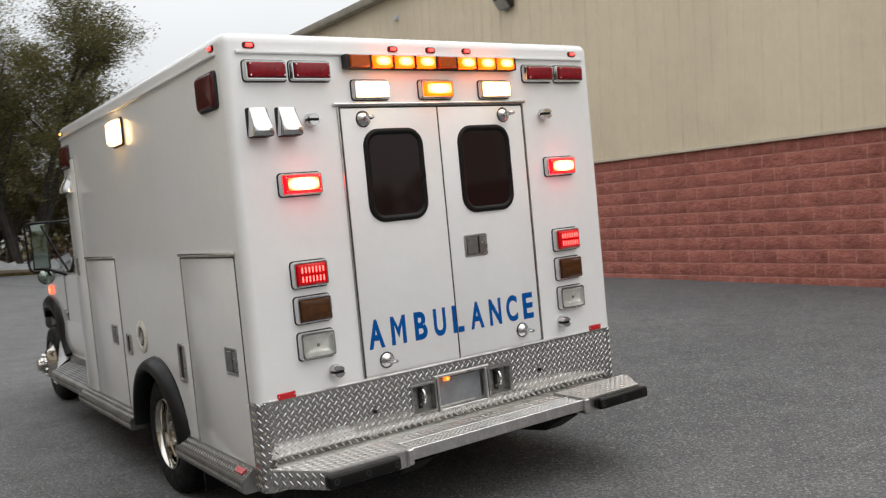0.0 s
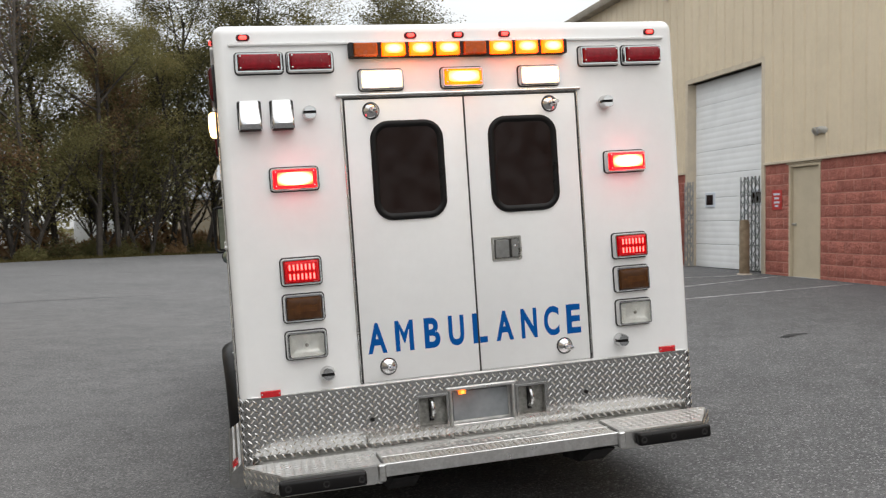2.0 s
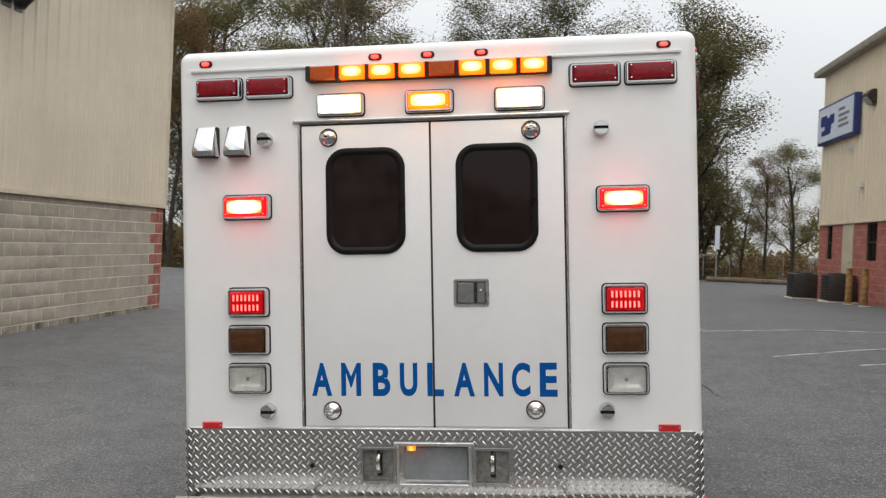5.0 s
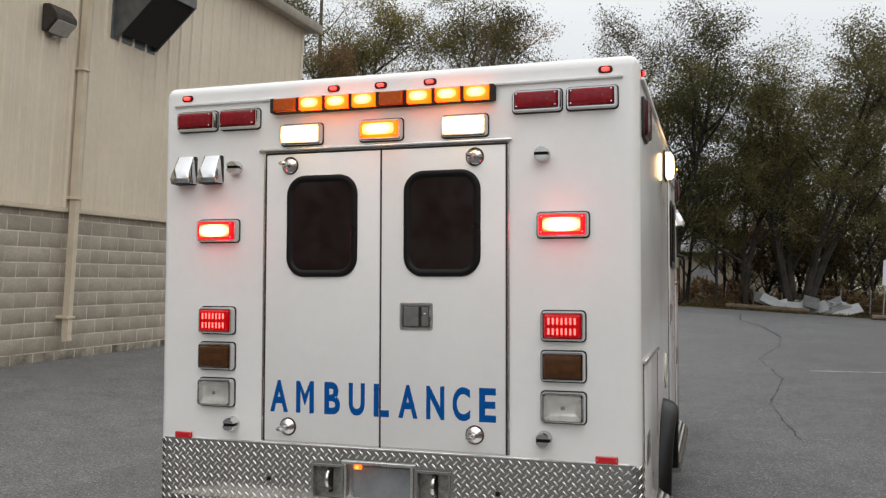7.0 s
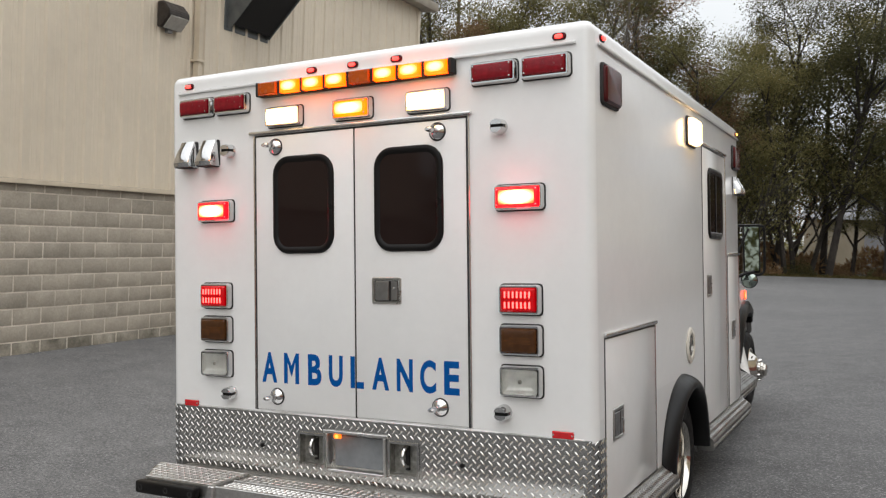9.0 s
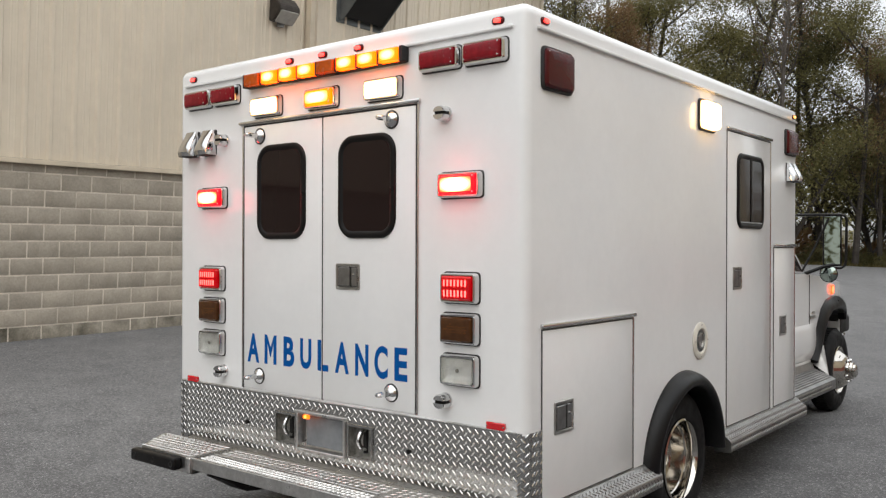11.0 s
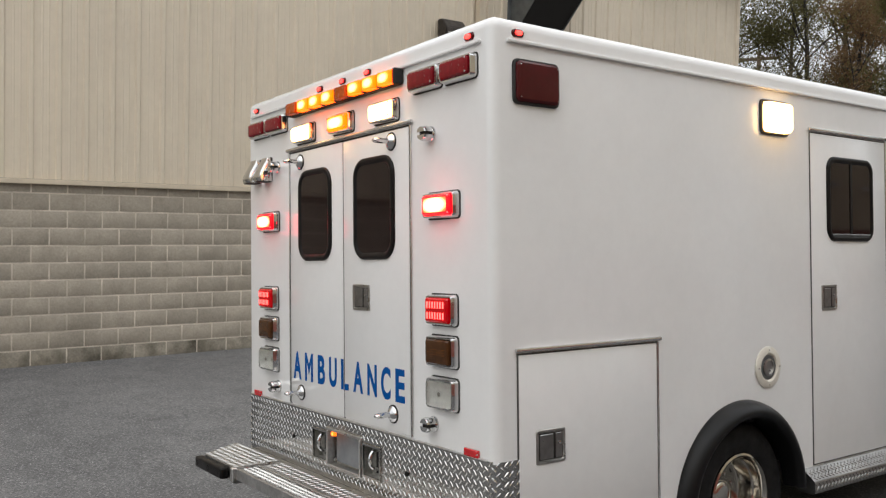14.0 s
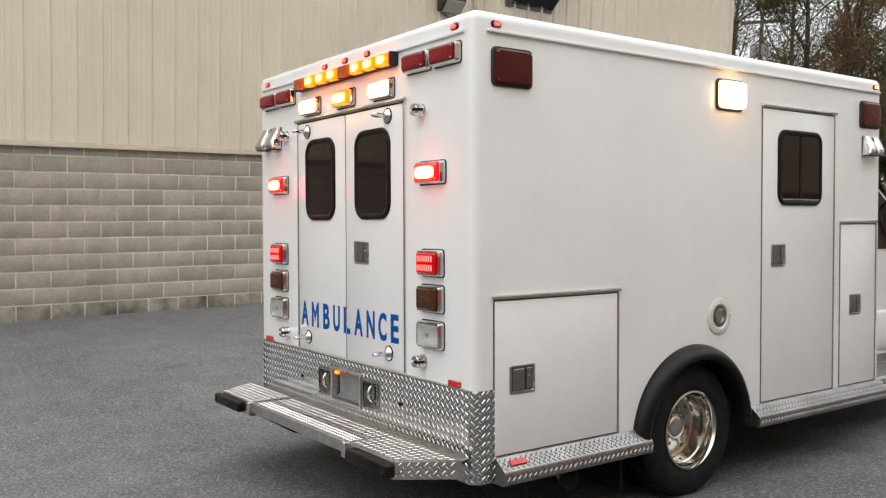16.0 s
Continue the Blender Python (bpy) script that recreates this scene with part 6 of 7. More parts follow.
# the light that the lit lamps throw on the body round them
def glow(name, m, at, watts, colour):
    d = bpy.data.lights.new(name, "POINT")
    d.energy, d.color, d.shadow_soft_size = watts, colour, 0.075
    ob = new(name, d)
    ob.matrix_basis = STAND @ m @ Matrix.Translation((0, 0, at))
    return ob


for x in (-0.872, 0.873):
    glow("red_light", rear(x, 1.830), 0.085, 0.50, (1.0, 0.03, 0.06))
for x in (-0.413, 0.418):
    glow("load_light", rear(x, 2.297), 0.10, 0.15, (1.0, 0.60, 0.28))
glow("amber_light", rear(0.004, 2.298), 0.08, 0.22, (1.0, 0.35, 0.05))
for x in (-0.27, 0.35):
    glow("bar_light", rear(x, 2.430), 0.11, 0.26, (1.0, 0.36, 0.05))
glow("plate_light", rear(-0.105, 0.690), 0.012, 0.012, (1.0, 0.40, 0.08))
for place in (right, left):
    glow("scene_light", place(1.930, 2.328), 0.09, 0.08, (1.0, 0.60, 0.28))


# ---- trees ----
def grow(seed, height, spread, leaves, leaf_size, bare, lean=0.0, stems=1, low=0.3, clump=0.75, stout=1.0):
    """Trunk and crown as two meshes: stems that fork into limbs and twigs, and small leaves about the twig ends."""
    rnd = random.Random(seed)
    verts, faces, tips = [], [], []

    def limb(p, d, length, r, depth):
        n = 4 if depth < 2 else 2
        sides = 6 if depth == 0 else (5 if depth == 1 else 3)
        ring_prev = None
        q = p.copy()
        dd = d.copy()
        path = []
        for k in range(n + 1):
            rr = r * (1 - 0.62 * k / n)
            u = dd.orthogonal().normalized()
            w = dd.cross(u)
            ring = []
            for j in range(sides):
                a = 2 * math.pi * j / sides
                verts.append(tuple(q + rr * (math.cos(a) * u + math.sin(a) * w)))
                ring.append(len(verts) - 1)
            if ring_prev:
                for j in range(sides):
                    faces.append((ring_prev[j], ring_prev[(j + 1) % sides], ring[(j + 1) % sides], ring[j]))
            ring_prev = ring
            path.append((q.copy(), dd.copy(), rr))
            bend = 0.10 if depth == 0 else 0.22
            dd = (dd + Vector((rnd.uniform(-bend, bend), rnd.uniform(-bend, bend), rnd.uniform(-0.03, 0.14)))).normalized()
            q = q + dd * (length / n)
        if depth >= 2:
            tips.append((path[-1][0], depth))
            tips.append((path[-2][0], depth))
        if depth < (4 if bare else 3):
            count = {0: rnd.randint(9, 12), 1: rnd.randint(4, 6), 2: rnd.randint(3, 4), 3: 3}[depth]
            for c in range(count):
                t = rnd.uniform(low if depth == 0 else 0.25, 1.0)
                k = min(n - 1, int(t * n))
                f = t * n - k
                base = path[k][0].lerp(path[k + 1][0], f)
                a = rnd.uniform(0, 2 * math.pi)
                up = rnd.uniform(0.25, 0.9) if depth == 0 else rnd.uniform(-0.15, 0.7)
                out = Vector((math.cos(a), math.sin(a), up)).normalized()
                out = (out + path[k][1] * rnd.uniform(0.2, 0.8)).normalized()
                limb(base, out, length * (rnd.uniform(0.30, 0.5) * spread if depth == 0 else rnd.uniform(0.42, 0.65)) * (1.15 - 0.5 * t if depth == 0 else 1), path[k][2] * rnd.uniform(0.4, 0.62), depth + 1)

    for s in range(stems):
        a = 2 * math.pi * s / stems + rnd.uniform(-0.5, 0.5)
        tilt = lean + (0.22 if stems > 1 else 0.04)
        limb(Vector((0.35 * math.cos(a), 0.35 * math.sin(a), -0.3)) if stems > 1 else Vector((0, 0, -0.3)), Vector((tilt * math.cos(a), tilt * math.sin(a), 1)).normalized(), height * rnd.uniform(0.8, 1.0), (height * 0.014 + 0.05) * stout, 0)
    trunk = bpy.data.meshes.new("trunk")
    trunk.from_pydata(verts, [], faces)
    lv, lf = [], []
    for k in range(leaves):
        c, depth = tips[rnd.randrange(len(tips))]
        o = Vector((rnd.gauss(0, clump), rnd.gauss(0, clump), rnd.gauss(0, clump * 0.7))) * 0.62
        n = Vector((rnd.gauss(0, 1), rnd.gauss(0, 1), rnd.gauss(0.4, 1))).normalized()
        u = n.orthogonal().normalized() * leaf_size * rnd.uniform(0.5, 1.25)
        w = n.cross(u) * rnd.uniform(0.35, 0.7)
        m = c + o
        if m.z < 0.3:
            continue
        i = len(lv)
        lv += [tuple(m - u), tuple(m + w + u * 0.2), tuple(m + u), tuple(m - w + u * 0.1)]
        lf.append((i, i + 1, i + 2, i + 3))
    crown = bpy.data.meshes.new("crown")
    crown.from_pydata(lv, [], lf)
    return trunk, crown


def tree(meshes, leaf, m, label, category="tree", group="trees behind the yard"):
    t = empty("tree", m, label, category, group)
    for me, mt, nm in ((meshes[0], BARK_HAZED if "bare" in label else BARK, "trunk"), (meshes[1], leaf, "crown")):
        if not me.materials:
            me.materials.append(mt)
        link(nm, me, t)
    return t


def stand(x, y, s=1.0, turn=0.0, sz=1.0):
    return pose(x, y, level(x, y) - 0.1 if y < 45 else 0.0, 0, 0, turn) @ Matrix.Diagonal((s, s, s * sz, 1))


KINDS = {
    "dark": [(grow(11 + k, 14.0, 0.85, 30000, 0.059, False, 0.02, 1, 0.22, 0.60, 0.74), LEAF_DARK, "tall dark green tree with sparse crown") for k in range(3)],
    "olive": [(grow(31 + k, 14.5, 0.80, 29000, 0.059, False, 0.03, 1, 0.22, 0.60, 0.74), LEAF_OLIVE, "tall olive green tree with thin crown") for k in range(3)],
    "rust": [(grow(51 + k, 14.5, 0.75, 17000, 0.057, True, 0.02, 1, 0.24, 0.52, 0.74), LEAF_RUST, "autumn tree with thin rusty leaves") for k in range(2)],
    "bare": [(grow(71 + k, 16.0, 0.70, 1200, 0.06, True, 0.02, 1, 0.30, 0.5, 0.62), LEAF_RUST, "nearly bare tall tree with fine twigs") for k in range(3)],
}
made = {}


def plant(kind, k, x, y, s=1.0, sz=1.0):
    me, leaf, label = KINDS[kind][k % len(KINDS[kind])]
    m = stand(x, y, s, (x * 37 + y * 61) % 360, sz)
    if (kind, k % len(KINDS[kind])) in made:
        return copy_thing(made[kind, k % len(KINDS[kind])], m)
    made[kind, k % len(KINDS[kind])] = tree(me, leaf, m, label)


big = tree(grow(5, 15.0, 0.85, 115000, 0.070, False, 0.14, 4, 0.18, 0.72), LEAF_DARK, stand(6.0, 50.5, 1.0, 20, 1.02), "large dark green tree with several leaning stems", group="")
rnd = random.Random(21)
k = 0
x = -38.0
while x < 4.0:
    if x < -26.0:
        rows, kinds, step, tall = 1, ("bare",), 4.0, 0.95
    elif x < -16.0:
        rows, kinds, step, tall = 2, ("bare",), 1.8, 0.95
    elif x < -7.0:
        rows, kinds, step, tall = 3, ("rust", "olive", "dark", "olive", "olive", "rust", "bare"), 2.4, 1.04
    else:
        rows, kinds, step, tall = 2, ("olive", "olive", "rust", "olive", "bare", "dark", "rust"), 2.2, 1.10
    for row in range(rows):
        xx = x + rnd.uniform(-1.0, 1.0) + row * 0.8
        yy = verge(xx) + 3.0 + row * 4.5 + rnd.uniform(-1.5, 1.5)
        kind = kinds[(k * 5 + row * 3) % len(kinds)]
        high = 1.16 if kind == "bare" and x > -16.0 else 1.0
        if -26.0 < x < -15.0:
            # leafy lower trees in front of tall bare ones
            kind, high = (("olive", "rust", "olive", "dark")[k % 4], 0.84 if x < -21.0 else 1.10) if row == 0 else ("bare", 1.22) if x < -18.5 else ("olive", 1.10)
        plant(kind, k + row, xx, yy, rnd.uniform(0.80, 1.0) * (1 + 0.05 * row) * tall * high, rnd.uniform(0.92, 1.1))
    k += 1
    x += step
for kx, (x, y, kind, s) in enumerate(((10.8, 55.0, "dark", 0.62), (13.5, 60.0, "bare", 0.68), (17.0, 58.0, "bare", 0.72), (14.8, 50.0, "olive", 0.62), (19.0, 52.0, "rust", 0.70), (22.0, 56.0, "bare", 0.75), (26.0, 60.0, "olive", 0.7), (30.0, 64.0, "bare", 0.75), (9.0, 57.0, "olive", 0.7), (13.0, 48.8, "rust", 0.78), (12.2, 51.5, "olive", 0.70))):
    plant(kind, kx, x, y, s)
for kx, (x, y, kind, s) in enumerate(((-7.4, 50.5, "olive", 1.02), (-5.9, 52.5, "rust", 1.08), (-9.0, 54.0, "olive", 1.0))):
    plant(kind, kx, x, y, s)


def bush(seed, n, leaf, label, size):
    rnd = random.Random(seed)
    lv, lf = [], []
    sv, sf = [], []
    for j in range(14):
        a, t = rnd.uniform(0, 6.283), rnd.uniform(0.2, 0.9)
        e = Vector((math.cos(a) * size * t, math.sin(a) * size * t, size * rnd.uniform(0.5, 1.1)))
        i = len(sv)
        sv += [(-0.02, 0, -0.1), (0.02, 0, -0.1), (0, 0.02, -0.1), tuple(e)]
        sf += [(i, i + 1, i + 3), (i + 1, i + 2, i + 3), (i + 2, i, i + 3)]
    for k in range(n):
        a, r, z = rnd.uniform(0, 6.283), size * rnd.random() ** 0.6, 0
        h = size * (1.15 - 0.6 * (r / size) ** 2) * (0.85 + 0.3 * math.sin(3 * a + seed))
        m = Vector((r * math.cos(a), r * math.sin(a), rnd.uniform(0.02, 1.0) ** 0.7 * h))
        u = Vector((rnd.gauss(0, 1), rnd.gauss(0, 1), rnd.gauss(0, 1))).normalized() * rnd.uniform(0.05, 0.13)
        w = u.orthogonal().normalized() * rnd.uniform(0.02, 0.05)
        i = len(lv)
        lv += [tuple(m - u), tuple(m + w), tuple(m + u), tuple(m - w)]
        lf.append((i, i + 1, i + 2, i + 3))
    out = []
    for nm, vv, ff in (("stems", sv, sf), ("foliage", lv, lf)):
        me = bpy.data.meshes.new(nm)
        me.from_pydata(vv, [], ff)
        out.append(me)
    out[0].materials.append(BARK), out[1].materials.append(leaf)
    t = empty("bush", pose(0, 0, 0), label, "bush", "bushes along the verge")
    link("stems", out[0], t), link("foliage", out[1], t)
    return t


# young trees and saplings that fill the gaps between the trunks
KINDS["young_dark"] = [(grow(91 + k, 6.5, 1.25, 7000, 0.088, False, 0.05, 2, 0.10, 0.75), LEAF_DARK, "young dark green tree, leafy to the ground") for k in range(2)]
KINDS["young_olive"] = [(grow(95 + k, 7.0, 1.2, 7000, 0.088, False, 0.05, 2, 0.10, 0.75), LEAF_OLIVE, "young olive green tree, leafy to the ground") for k in range(2)]
KINDS["young_rust"] = [(grow(98, 6.5, 1.2, 6000, 0.088, False, 0.05, 2, 0.12, 0.75), LEAF_RUST, "young tree with dry rusty leaves")]
rnd = random.Random(77)
x, k = -16.0, 0
while x < -3.4:
    for row in range(2 if x < -5.0 else 1):
        xx = x + rnd.uniform(-0.8, 0.8) + row * 1.1
        kind = ("young_olive", "young_dark", "young_rust", "young_olive", "young_dark")[(k + 2 * row) % 5]
        plant(kind, k + row, xx, verge(xx) + 4.5 + row * 8.0 + rnd.uniform(-1.5, 1.5), rnd.uniform(0.75, 1.2), rnd.uniform(0.9, 1.2))
    k += 1
    x += 2.1
# a brown thicket behind the large tree
for k in range(8):
    plant(("young_rust", "young_olive", "young_rust", "young_dark")[k % 4], k, 2.6 + 1.25 * k + rnd.uniform(-0.4, 0.4), 57.0 + rnd.uniform(-1.5, 2.0), rnd.uniform(0.75, 1.0), rnd.uniform(0.85, 1.05))


bushes = [bush(1, 1500, LEAF_OLIVE, "low olive bush at the edge of the yard", 1.1), bush(2, 1500, LEAF_DARK, "low dark green bush under trees", 1.2), bush(3, 1100, LEAF_RUST, "low rusty brown bush under trees", 1.0)]
first = [True, True, True]
rnd = random.Random(9)
for k in range(46):
    x = -34 + k * 1.05 + rnd.uniform(-0.5, 0.5)
    if 3.2 < x < 9.5:
        continue
    y = verge(x) + rnd.uniform(1.6, 8.0)
    s = rnd.uniform(0.6, 1.25)
    j = rnd.randrange(3)
    m = stand(x, y, s, rnd.uniform(0, 360))
    if first[j]:
        bushes[j].matrix_basis = m
        first[j] = False
    else:
        copy_thing(bushes[j], m)


# grass along the edge of the asphalt, and far woods, both uncountable
def scatter(name, label, leaf, n, where, size, flat=1.0, seed=1):
    rnd = random.Random(seed)
    lv, lf = [], []
    for k in range(n):
        m = where(rnd)
        u = Vector((rnd.gauss(0, 1) * flat, rnd.gauss(0, 1) * flat, abs(rnd.gauss(0, 1)))).normalized() * size * rnd.uniform(0.5, 1.4)
        w = Vector((rnd.gauss(0, 1), rnd.gauss(0, 1), 0)).normalized() * size * rnd.uniform(0.12, 0.35)
        i = len(lv)
        lv += [tuple(m - w), tuple(m + w), tuple(m + u + w * 0.2), tuple(m + u - w * 0.2)]
        lf.append((i, i + 1, i + 2, i + 3))
    me = bpy.data.meshes.new(name)
    me.from_pydata(lv, [], lf)
    me.materials.append(leaf)
    return tagged(new(name, me), label, name.replace("_", " "), kind="stuff")


def on_verge(r):
    x = r.uniform(-40, 24)
    y = verge(x) + 0.1 + abs(r.gauss(0, 2.2))
    return Vector((x, y, level(x, y) - 0.06))


scatter("grass", "rough tufts of brown and green grass", BLADES, 22000, on_verge, 0.16, 0.5, 3)


def in_woods(r):
    a = r.uniform(-75, 75)
    d = r.uniform(84, 105)
    h = 5.0 + 2.5 * math.sin(a * 0.35) + 1.5 * math.sin(a * 1.1 + 1)
    return Vector((d * math.sin(radians(a)), d * math.cos(radians(a)), h * r.random() ** 0.8))


scatter("far_woods", "far brown and olive woods behind the trees", LEAF_OLIVE, 26000, in_woods, 0.75, 1.0, 5)


def in_brush(r):
    x = r.uniform(-40, 22)
    y = verge(x) + r.uniform(7.0, 15.0)
    h = 1.15 + 0.5 * math.sin(x * 0.9) + 0.4 * math.sin(x * 2.3 + 1)
    return Vector((x, y, h * r.random() ** 0.9))


scatter("undergrowth", "brown tangled undergrowth below the trees", LEAF_RUST, 26000, in_brush, 0.34, 0.9, 8)


# unseen woods behind the camera, added for what glass and metal reflect
def behind(r):
    a = r.uniform(100, 260)
    d = r.uniform(50, 62)
    h = 8.0 + 3 * math.sin(a * 0.2)
    return Vector((d * math.sin(radians(a)), d * math.cos(radians(a)), h * r.random() ** 0.8))


scatter("far_woods", "unseen brown and olive woods behind the yard", LEAF_OLIVE, 16000, behind, 0.9, 1.0, 6)

# ---- things under the trees ----
heap = empty("scrap_heap", pose(6.4, 49.2, 0.05), "heap of white and grey scrap panels", "scrap")
rnd = random.Random(14)
for k in range(16):
    x = -2.1 + 4.2 * k / 15 + rnd.uniform(-0.2, 0.2)
    w, h, z = rnd.uniform(0.3, 0.8), rnd.uniform(0.2, 0.5), rnd.uniform(0.15, 0.7)
    bm = block((-w, -0.03, -h), (w, 0.03, h), 0.01)
    part("scrap_panel", bm, SCRAP if k % 4 else DUCT, heap, "", pose(x, rnd.uniform(-0.5, 0.5), z, rnd.uniform(-50, -20), rnd.uniform(-30, 30), rnd.uniform(-25, 25)))
part("scrap_box", block((-0.6, -0.4, 0), (0.5, 0.4, 0.7), 0.03), SCRAP, heap, "", pose(1.6, 0.2, 0.05, 8, 6, 15))
for x, y, w, turn in ((11.2, 45.0, 2.2, 2), (4.2, 48.3, 2.2, -3)):
    bm = tube(bmesh.new(), [(-w, 0, 0.13), (-w * 0.3, 0.03, 0.14), (w * 0.4, -0.02, 0.13), (w, 0.02, 0.12)], 0.14, 10)
    tagged(part("log", bm, LOGWOOD, None, "", pose(x, y, level(x, y), 0, 0, turn)), "weathered log lying along the yard's edge", "log")
post = empty("sign_post", pose(10.0, 47.6, 0.0), "narrow white sign on a steel post", "sign")
part("post", tube(bmesh.new(), [(0, 0, -0.2), (0, 0, 3.3)], 0.035, 8), GALV, post)
part("board", block((-0.13, -0.05, 1.9), (0.13, -0.03, 3.25), 0.005), SIGN_WHITE, post)

# wire fence under the trees
fence = empty("wire_fence", pose(0, 0, 0), "grey wire fence with thin posts", "fence")
fp = mesh("post", tube(bmesh.new(), [(0, 0, -0.2), (0, 0, 1.6)], 0.03, 6), GALV)
for k in range(14):
    link("post", fp, fence, pose(2.0 + 1.6 * k, 51.8, 0.0))
for z in (0.3, 0.7, 1.1, 1.5):
    part("wire", tube(bmesh.new(), [(2.0, 51.8, z), (22.8, 51.8, z)], 0.008, 4), GALV, fence)

# utility pole
pole = empty("utility_pole", pose(-30.5, 47.5, 0.0), "brown wooden utility pole with cross arm", "utility pole")
part("pole", tube(bmesh.new(), [(0, 0, -0.5), (0, 0, 12.9)], 0.17, 10, 0.75), LOGWOOD, pole)
part("cross_arm", block((-1.3, -0.08, 12.35), (1.3, 0.08, 12.55), 0.01), LOGWOOD, pole, "", pose(0, 0, 0, 0, 0, 25))
for s in (-1.1, -0.5, 0.5, 1.1):
    part("insulator", lathe(bmesh.new(), [(0.03, 0), (0.06, 0.05), (0.03, 0.1), (0.05, 0.15), (0, 0.18)], 10), GALV, pole, "", pose(s * math.cos(radians(25)), s * math.sin(radians(25)), 12.55))
for s in (-1, 1):
    part("transformer", lathe(bmesh.new(), [(0.0, 0), (0.24, 0.0), (0.26, 0.1), (0.26, 0.75), (0.2, 0.85), (0, 0.88)], 16), GALV, pole, "grey transformer can", pose(0.42 * s, -0.1, 10.2))


def van(x, y, turn, label):
    t = empty("parked_van", pose(x, y, 0.05, 0, 0, turn), label, "van", "white vehicles behind the trees")
    bm = bmesh.new()
    polygon_prism(bm, [(-2.4, 0.45), (2.35, 0.45), (2.5, 0.75), (2.4, 1.15), (1.75, 1.3), (1.1, 2.05), (0.7, 2.15), (-2.3, 2.15), (-2.45, 1.9)], "y", -0.92, 0.92)
    bmesh.ops.bevel(bm, geom=bm.edges[:], offset=0.06, segments=2, affect="EDGES")
    part("body", bm, WHITE_DOOR, t)
    for s in (-1, 1):
        part("side_window", block((0.2, s * 0.925 - 0.01, 1.35), (1.15, s * 0.925 + 0.01, 1.95), 0.005), GLASS, t)
        for xx in (-1.55, 1.6):
            wm = part("wheel", lathe(bmesh.new(), [(0.0, -0.1), (0.2, -0.1), (0.34, -0.1), (0.36, -0.06), (0.36, 0.06), (0.34, 0.1), (0.2, 0.1), (0.0, 0.08)], 20), TYRE, t, "", frame_of((xx, s * 0.86, 0.34), (1, 0, 0), (0, 0, 1)))
            link("rim", kept("van_rim", lambda: mesh("rim", lathe(bmesh.new(), [(0.19, -0.115), (0.19, 0.115), (0.1, 0.118), (0, 0.118)], 16), GALV)), wm)
    part("windscreen", block((-0.02, -0.8, -0.4), (0.02, 0.8, 0.4), 0.005), GLASS, t, "", pose(1.46, 0, 1.70, 0, -42, 0))


van(-14.5, 56.5, 4, "white van parked behind the trees")
van(-8.5, 58.5, -3, "white van parked behind the trees")
van(-25.5, 47.0, 20, "white van parked behind the trees")
house = empty("far_shed", pose(0.5, 84.0, 0.0), "low beige shed behind the trees", "shed")
part("wall", block((-6, -5, -0.2), (6, 5, 4.2)), FAR_WALL, house)
bm = bmesh.new()
polygon_prism(bm, [(-5.4, 4.1), (5.4, 4.1), (0, 5.6)], "x", -6.4, 6.4)
part("roof", bm, FAR_ROOF, house)
part("shed_door", block((-1.2, -5.04, 0.0), (1.2, -4.98, 2.8)), FAR_ROOF, house)

# tie-downs: two pale guy wires with yellow guards at the verge
for x, y in ((-15.6, 33.5), (-13.6, 34.5)):
    g = empty("guy_wire", pose(x, y, 0.0), "steel guy wire with a yellow guard", "guy wire", "guy wires by the verge")
    part("wire", tube(bmesh.new(), [(2.2, 0, 0), (-4.5, 1.5, 6.0)], 0.012, 5), GALV, g)
    part("guard", tube(bmesh.new(), [(2.2, 0, 0), (0.0, 0.49, 1.97)], 0.045, 8), YELLOW, g)


# ---- blocks of the two walls ----
def brick_mesh(w, h, d, material, c=0.006):
    bm = bmesh.new()
    o = [(-w / 2, -h / 2), (w / 2, -h / 2), (w / 2, h / 2), (-w / 2, h / 2)]
    i = [(a - math.copysign(c, a), b - math.copysign(c, b)) for a, b in o]
    loft(bm, [[(a, b, -0.02) for a, b in o], [(a, b, d - c * 0.6) for a, b in o], [(a, b, d) for a, b in i]], False, True)
    return mesh("block", bm, material, 60)


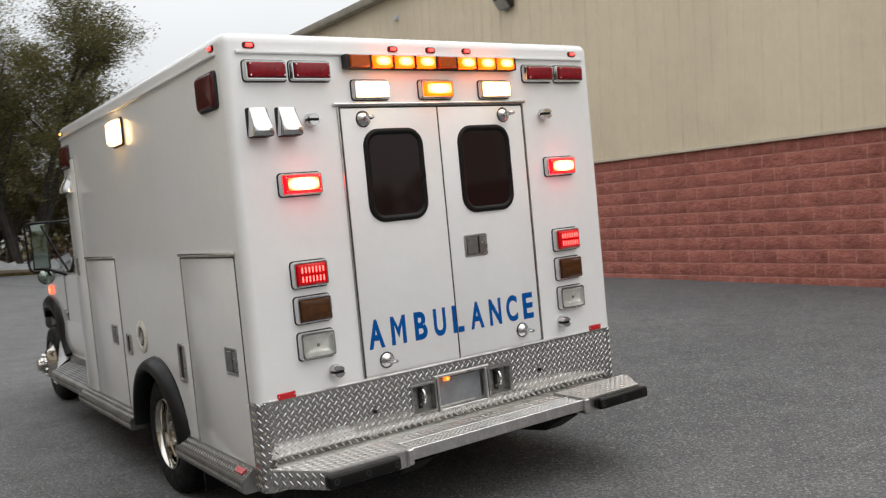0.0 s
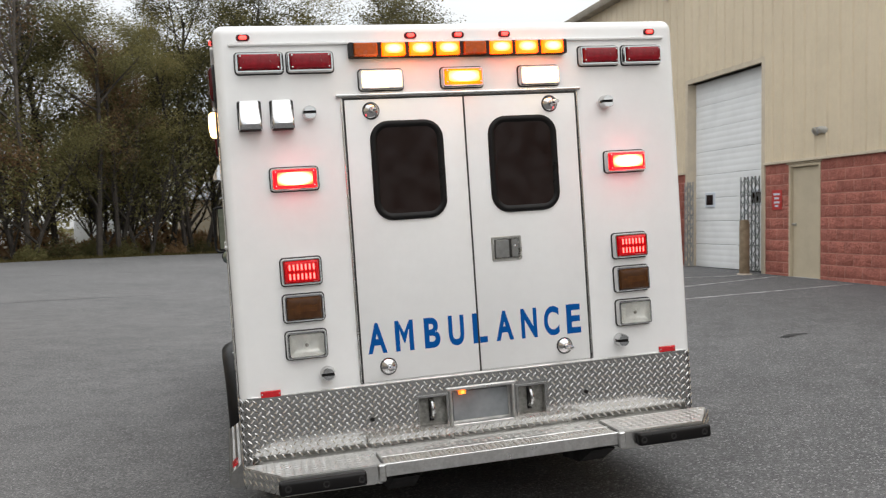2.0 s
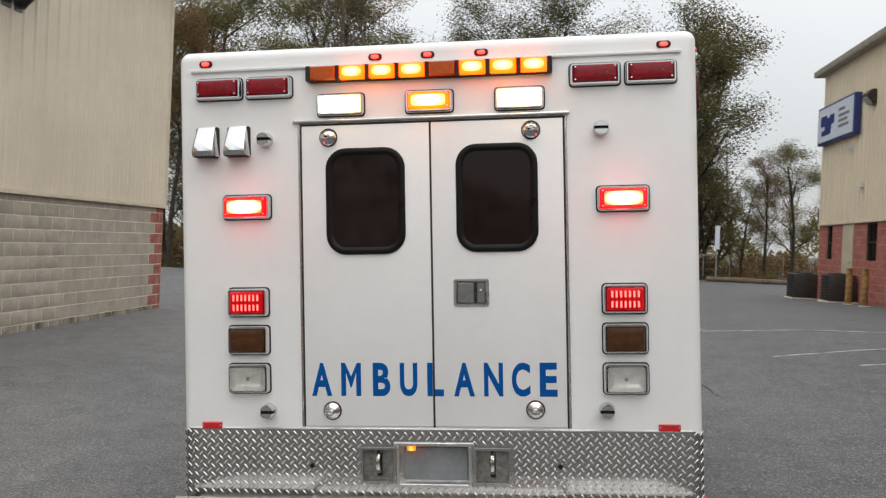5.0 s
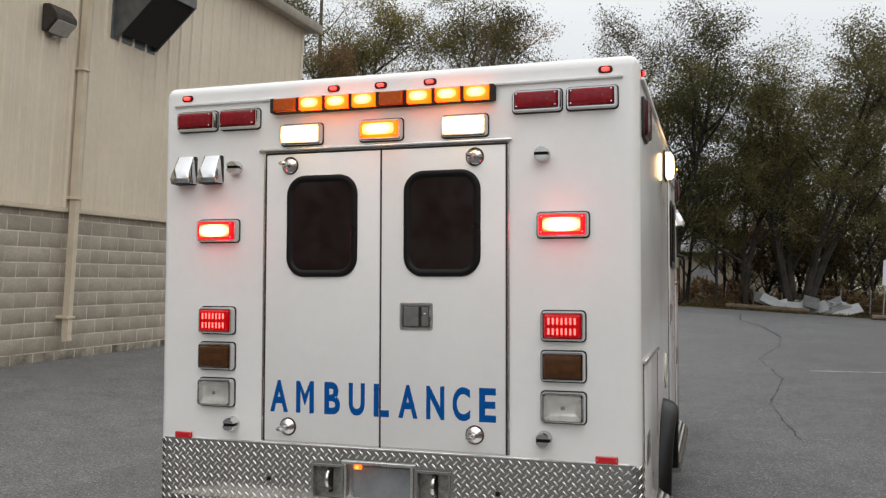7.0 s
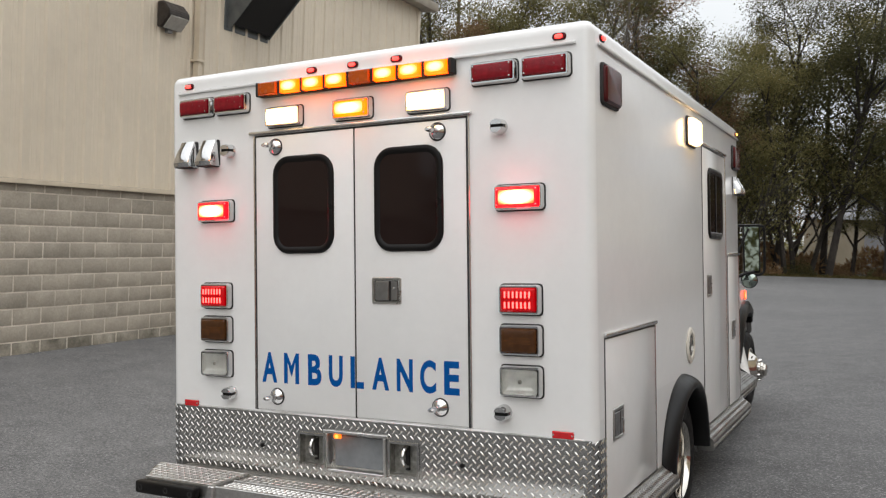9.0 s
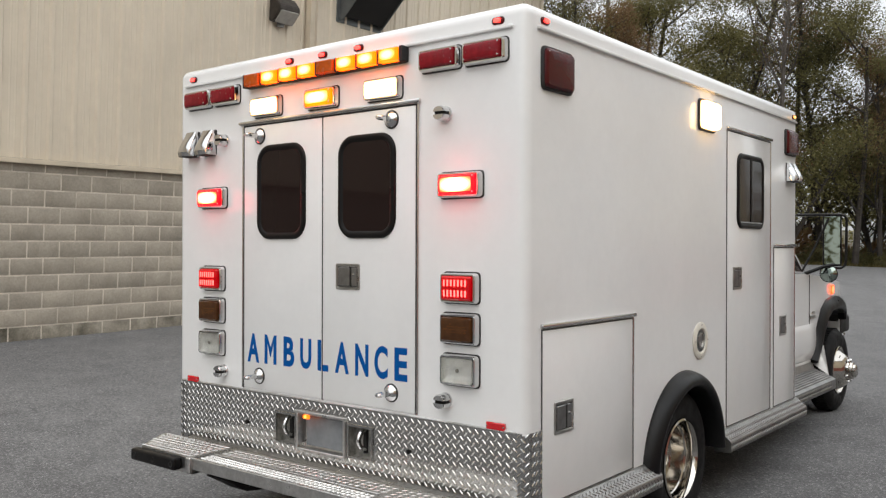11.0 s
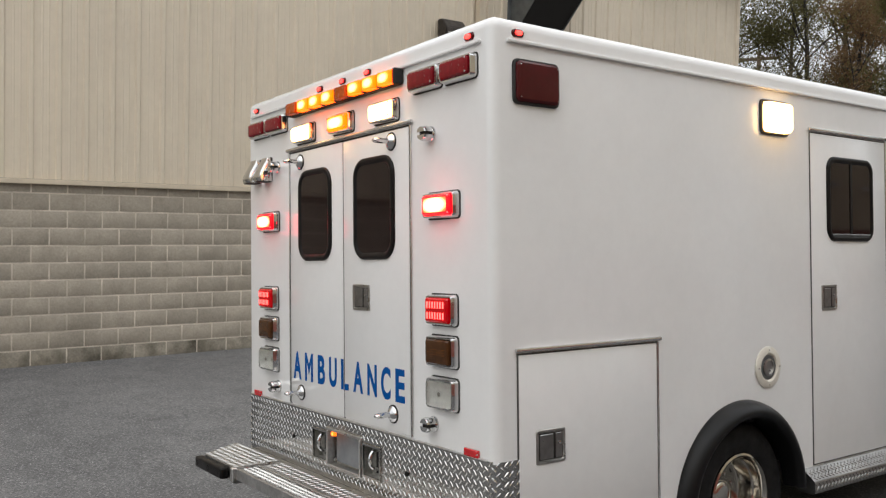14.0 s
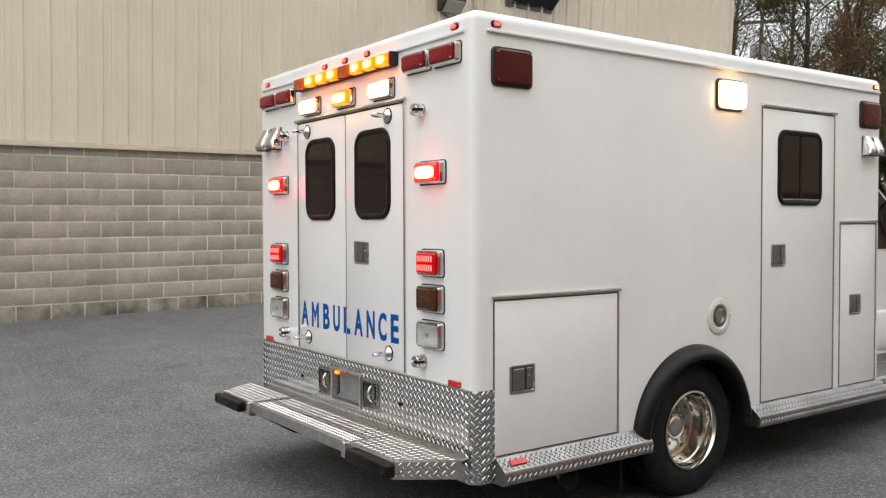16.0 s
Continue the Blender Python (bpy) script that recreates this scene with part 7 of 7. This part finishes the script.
def lay(parent, x, sign, y0, y1, ztop, rows, first_joint, material, near, openings=(), end_red=None, joint=0.011, depth=0.007, length=BLOCK):
    loose = []
    for r in range(rows):
        zt = ztop - r * COURSE
        zc = zt - COURSE / 2
        o = first_joint + (length / 2 if r % 2 else 0)
        n0 = math.floor((y0 - o) / length)
        y = o + n0 * length
        while y < y1:
            a, b = max(y, y0), min(y + length, y1)
            y += length
            cuts = [(a, b)]
            for oa, ob_, zb, zt_o in openings:
                if zb < zc < zt_o:
                    cuts = [q for p, e in cuts for q in ((p, min(e, oa)), (max(p, ob_), e)) if q[1] - q[0] > 0.03]
            for p, e in cuts:
                if e - p < 0.04:
                    continue
                w = round(e - p - joint, 3)
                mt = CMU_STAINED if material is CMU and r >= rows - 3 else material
                mt = CMU_RED if end_red is not None and (p + e) / 2 > end_red else mt
                m = frame_of((x, (p + e) / 2, zc), (0, 1, 0), (0, 0, 1)) if sign > 0 else frame_of((x, (p + e) / 2, zc), (0, -1, 0), (0, 0, 1))
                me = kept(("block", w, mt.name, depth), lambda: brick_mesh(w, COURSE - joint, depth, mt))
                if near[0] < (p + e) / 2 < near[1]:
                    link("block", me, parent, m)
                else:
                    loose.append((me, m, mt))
    for mt in {q[2] for q in loose}:
        vs, fs = [], []
        for me, m, q in loose:
            if q is not mt:
                continue
            o = len(vs)
            vs += [tuple(m @ v.co) for v in me.vertices]
            fs += [tuple(o + i for i in p.vertices) for p in me.polygons]
        me = bpy.data.meshes.new("block_courses")
        me.from_pydata(vs, [], fs)
        me.materials.append(mt)
        tagged(link("block_courses", me, parent), kind="stuff")


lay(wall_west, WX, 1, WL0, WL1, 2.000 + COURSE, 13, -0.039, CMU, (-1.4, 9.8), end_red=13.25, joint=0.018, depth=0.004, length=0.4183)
lay(wall_east, EX, -1, EL0, EL1, ETOP, 12, 9.40, CMU_RED, (2.0, 11.06), [(DOOR_E[0], DOOR_E[1], 0, 3), (GATE_E[0], GATE_E[1], 0, 5), (20.75, 21.55, 1.55, 3), (24.5, 25.0, 1.55, 3), (22.5, 23.5, 0.3, 2.7)], joint=0.018)
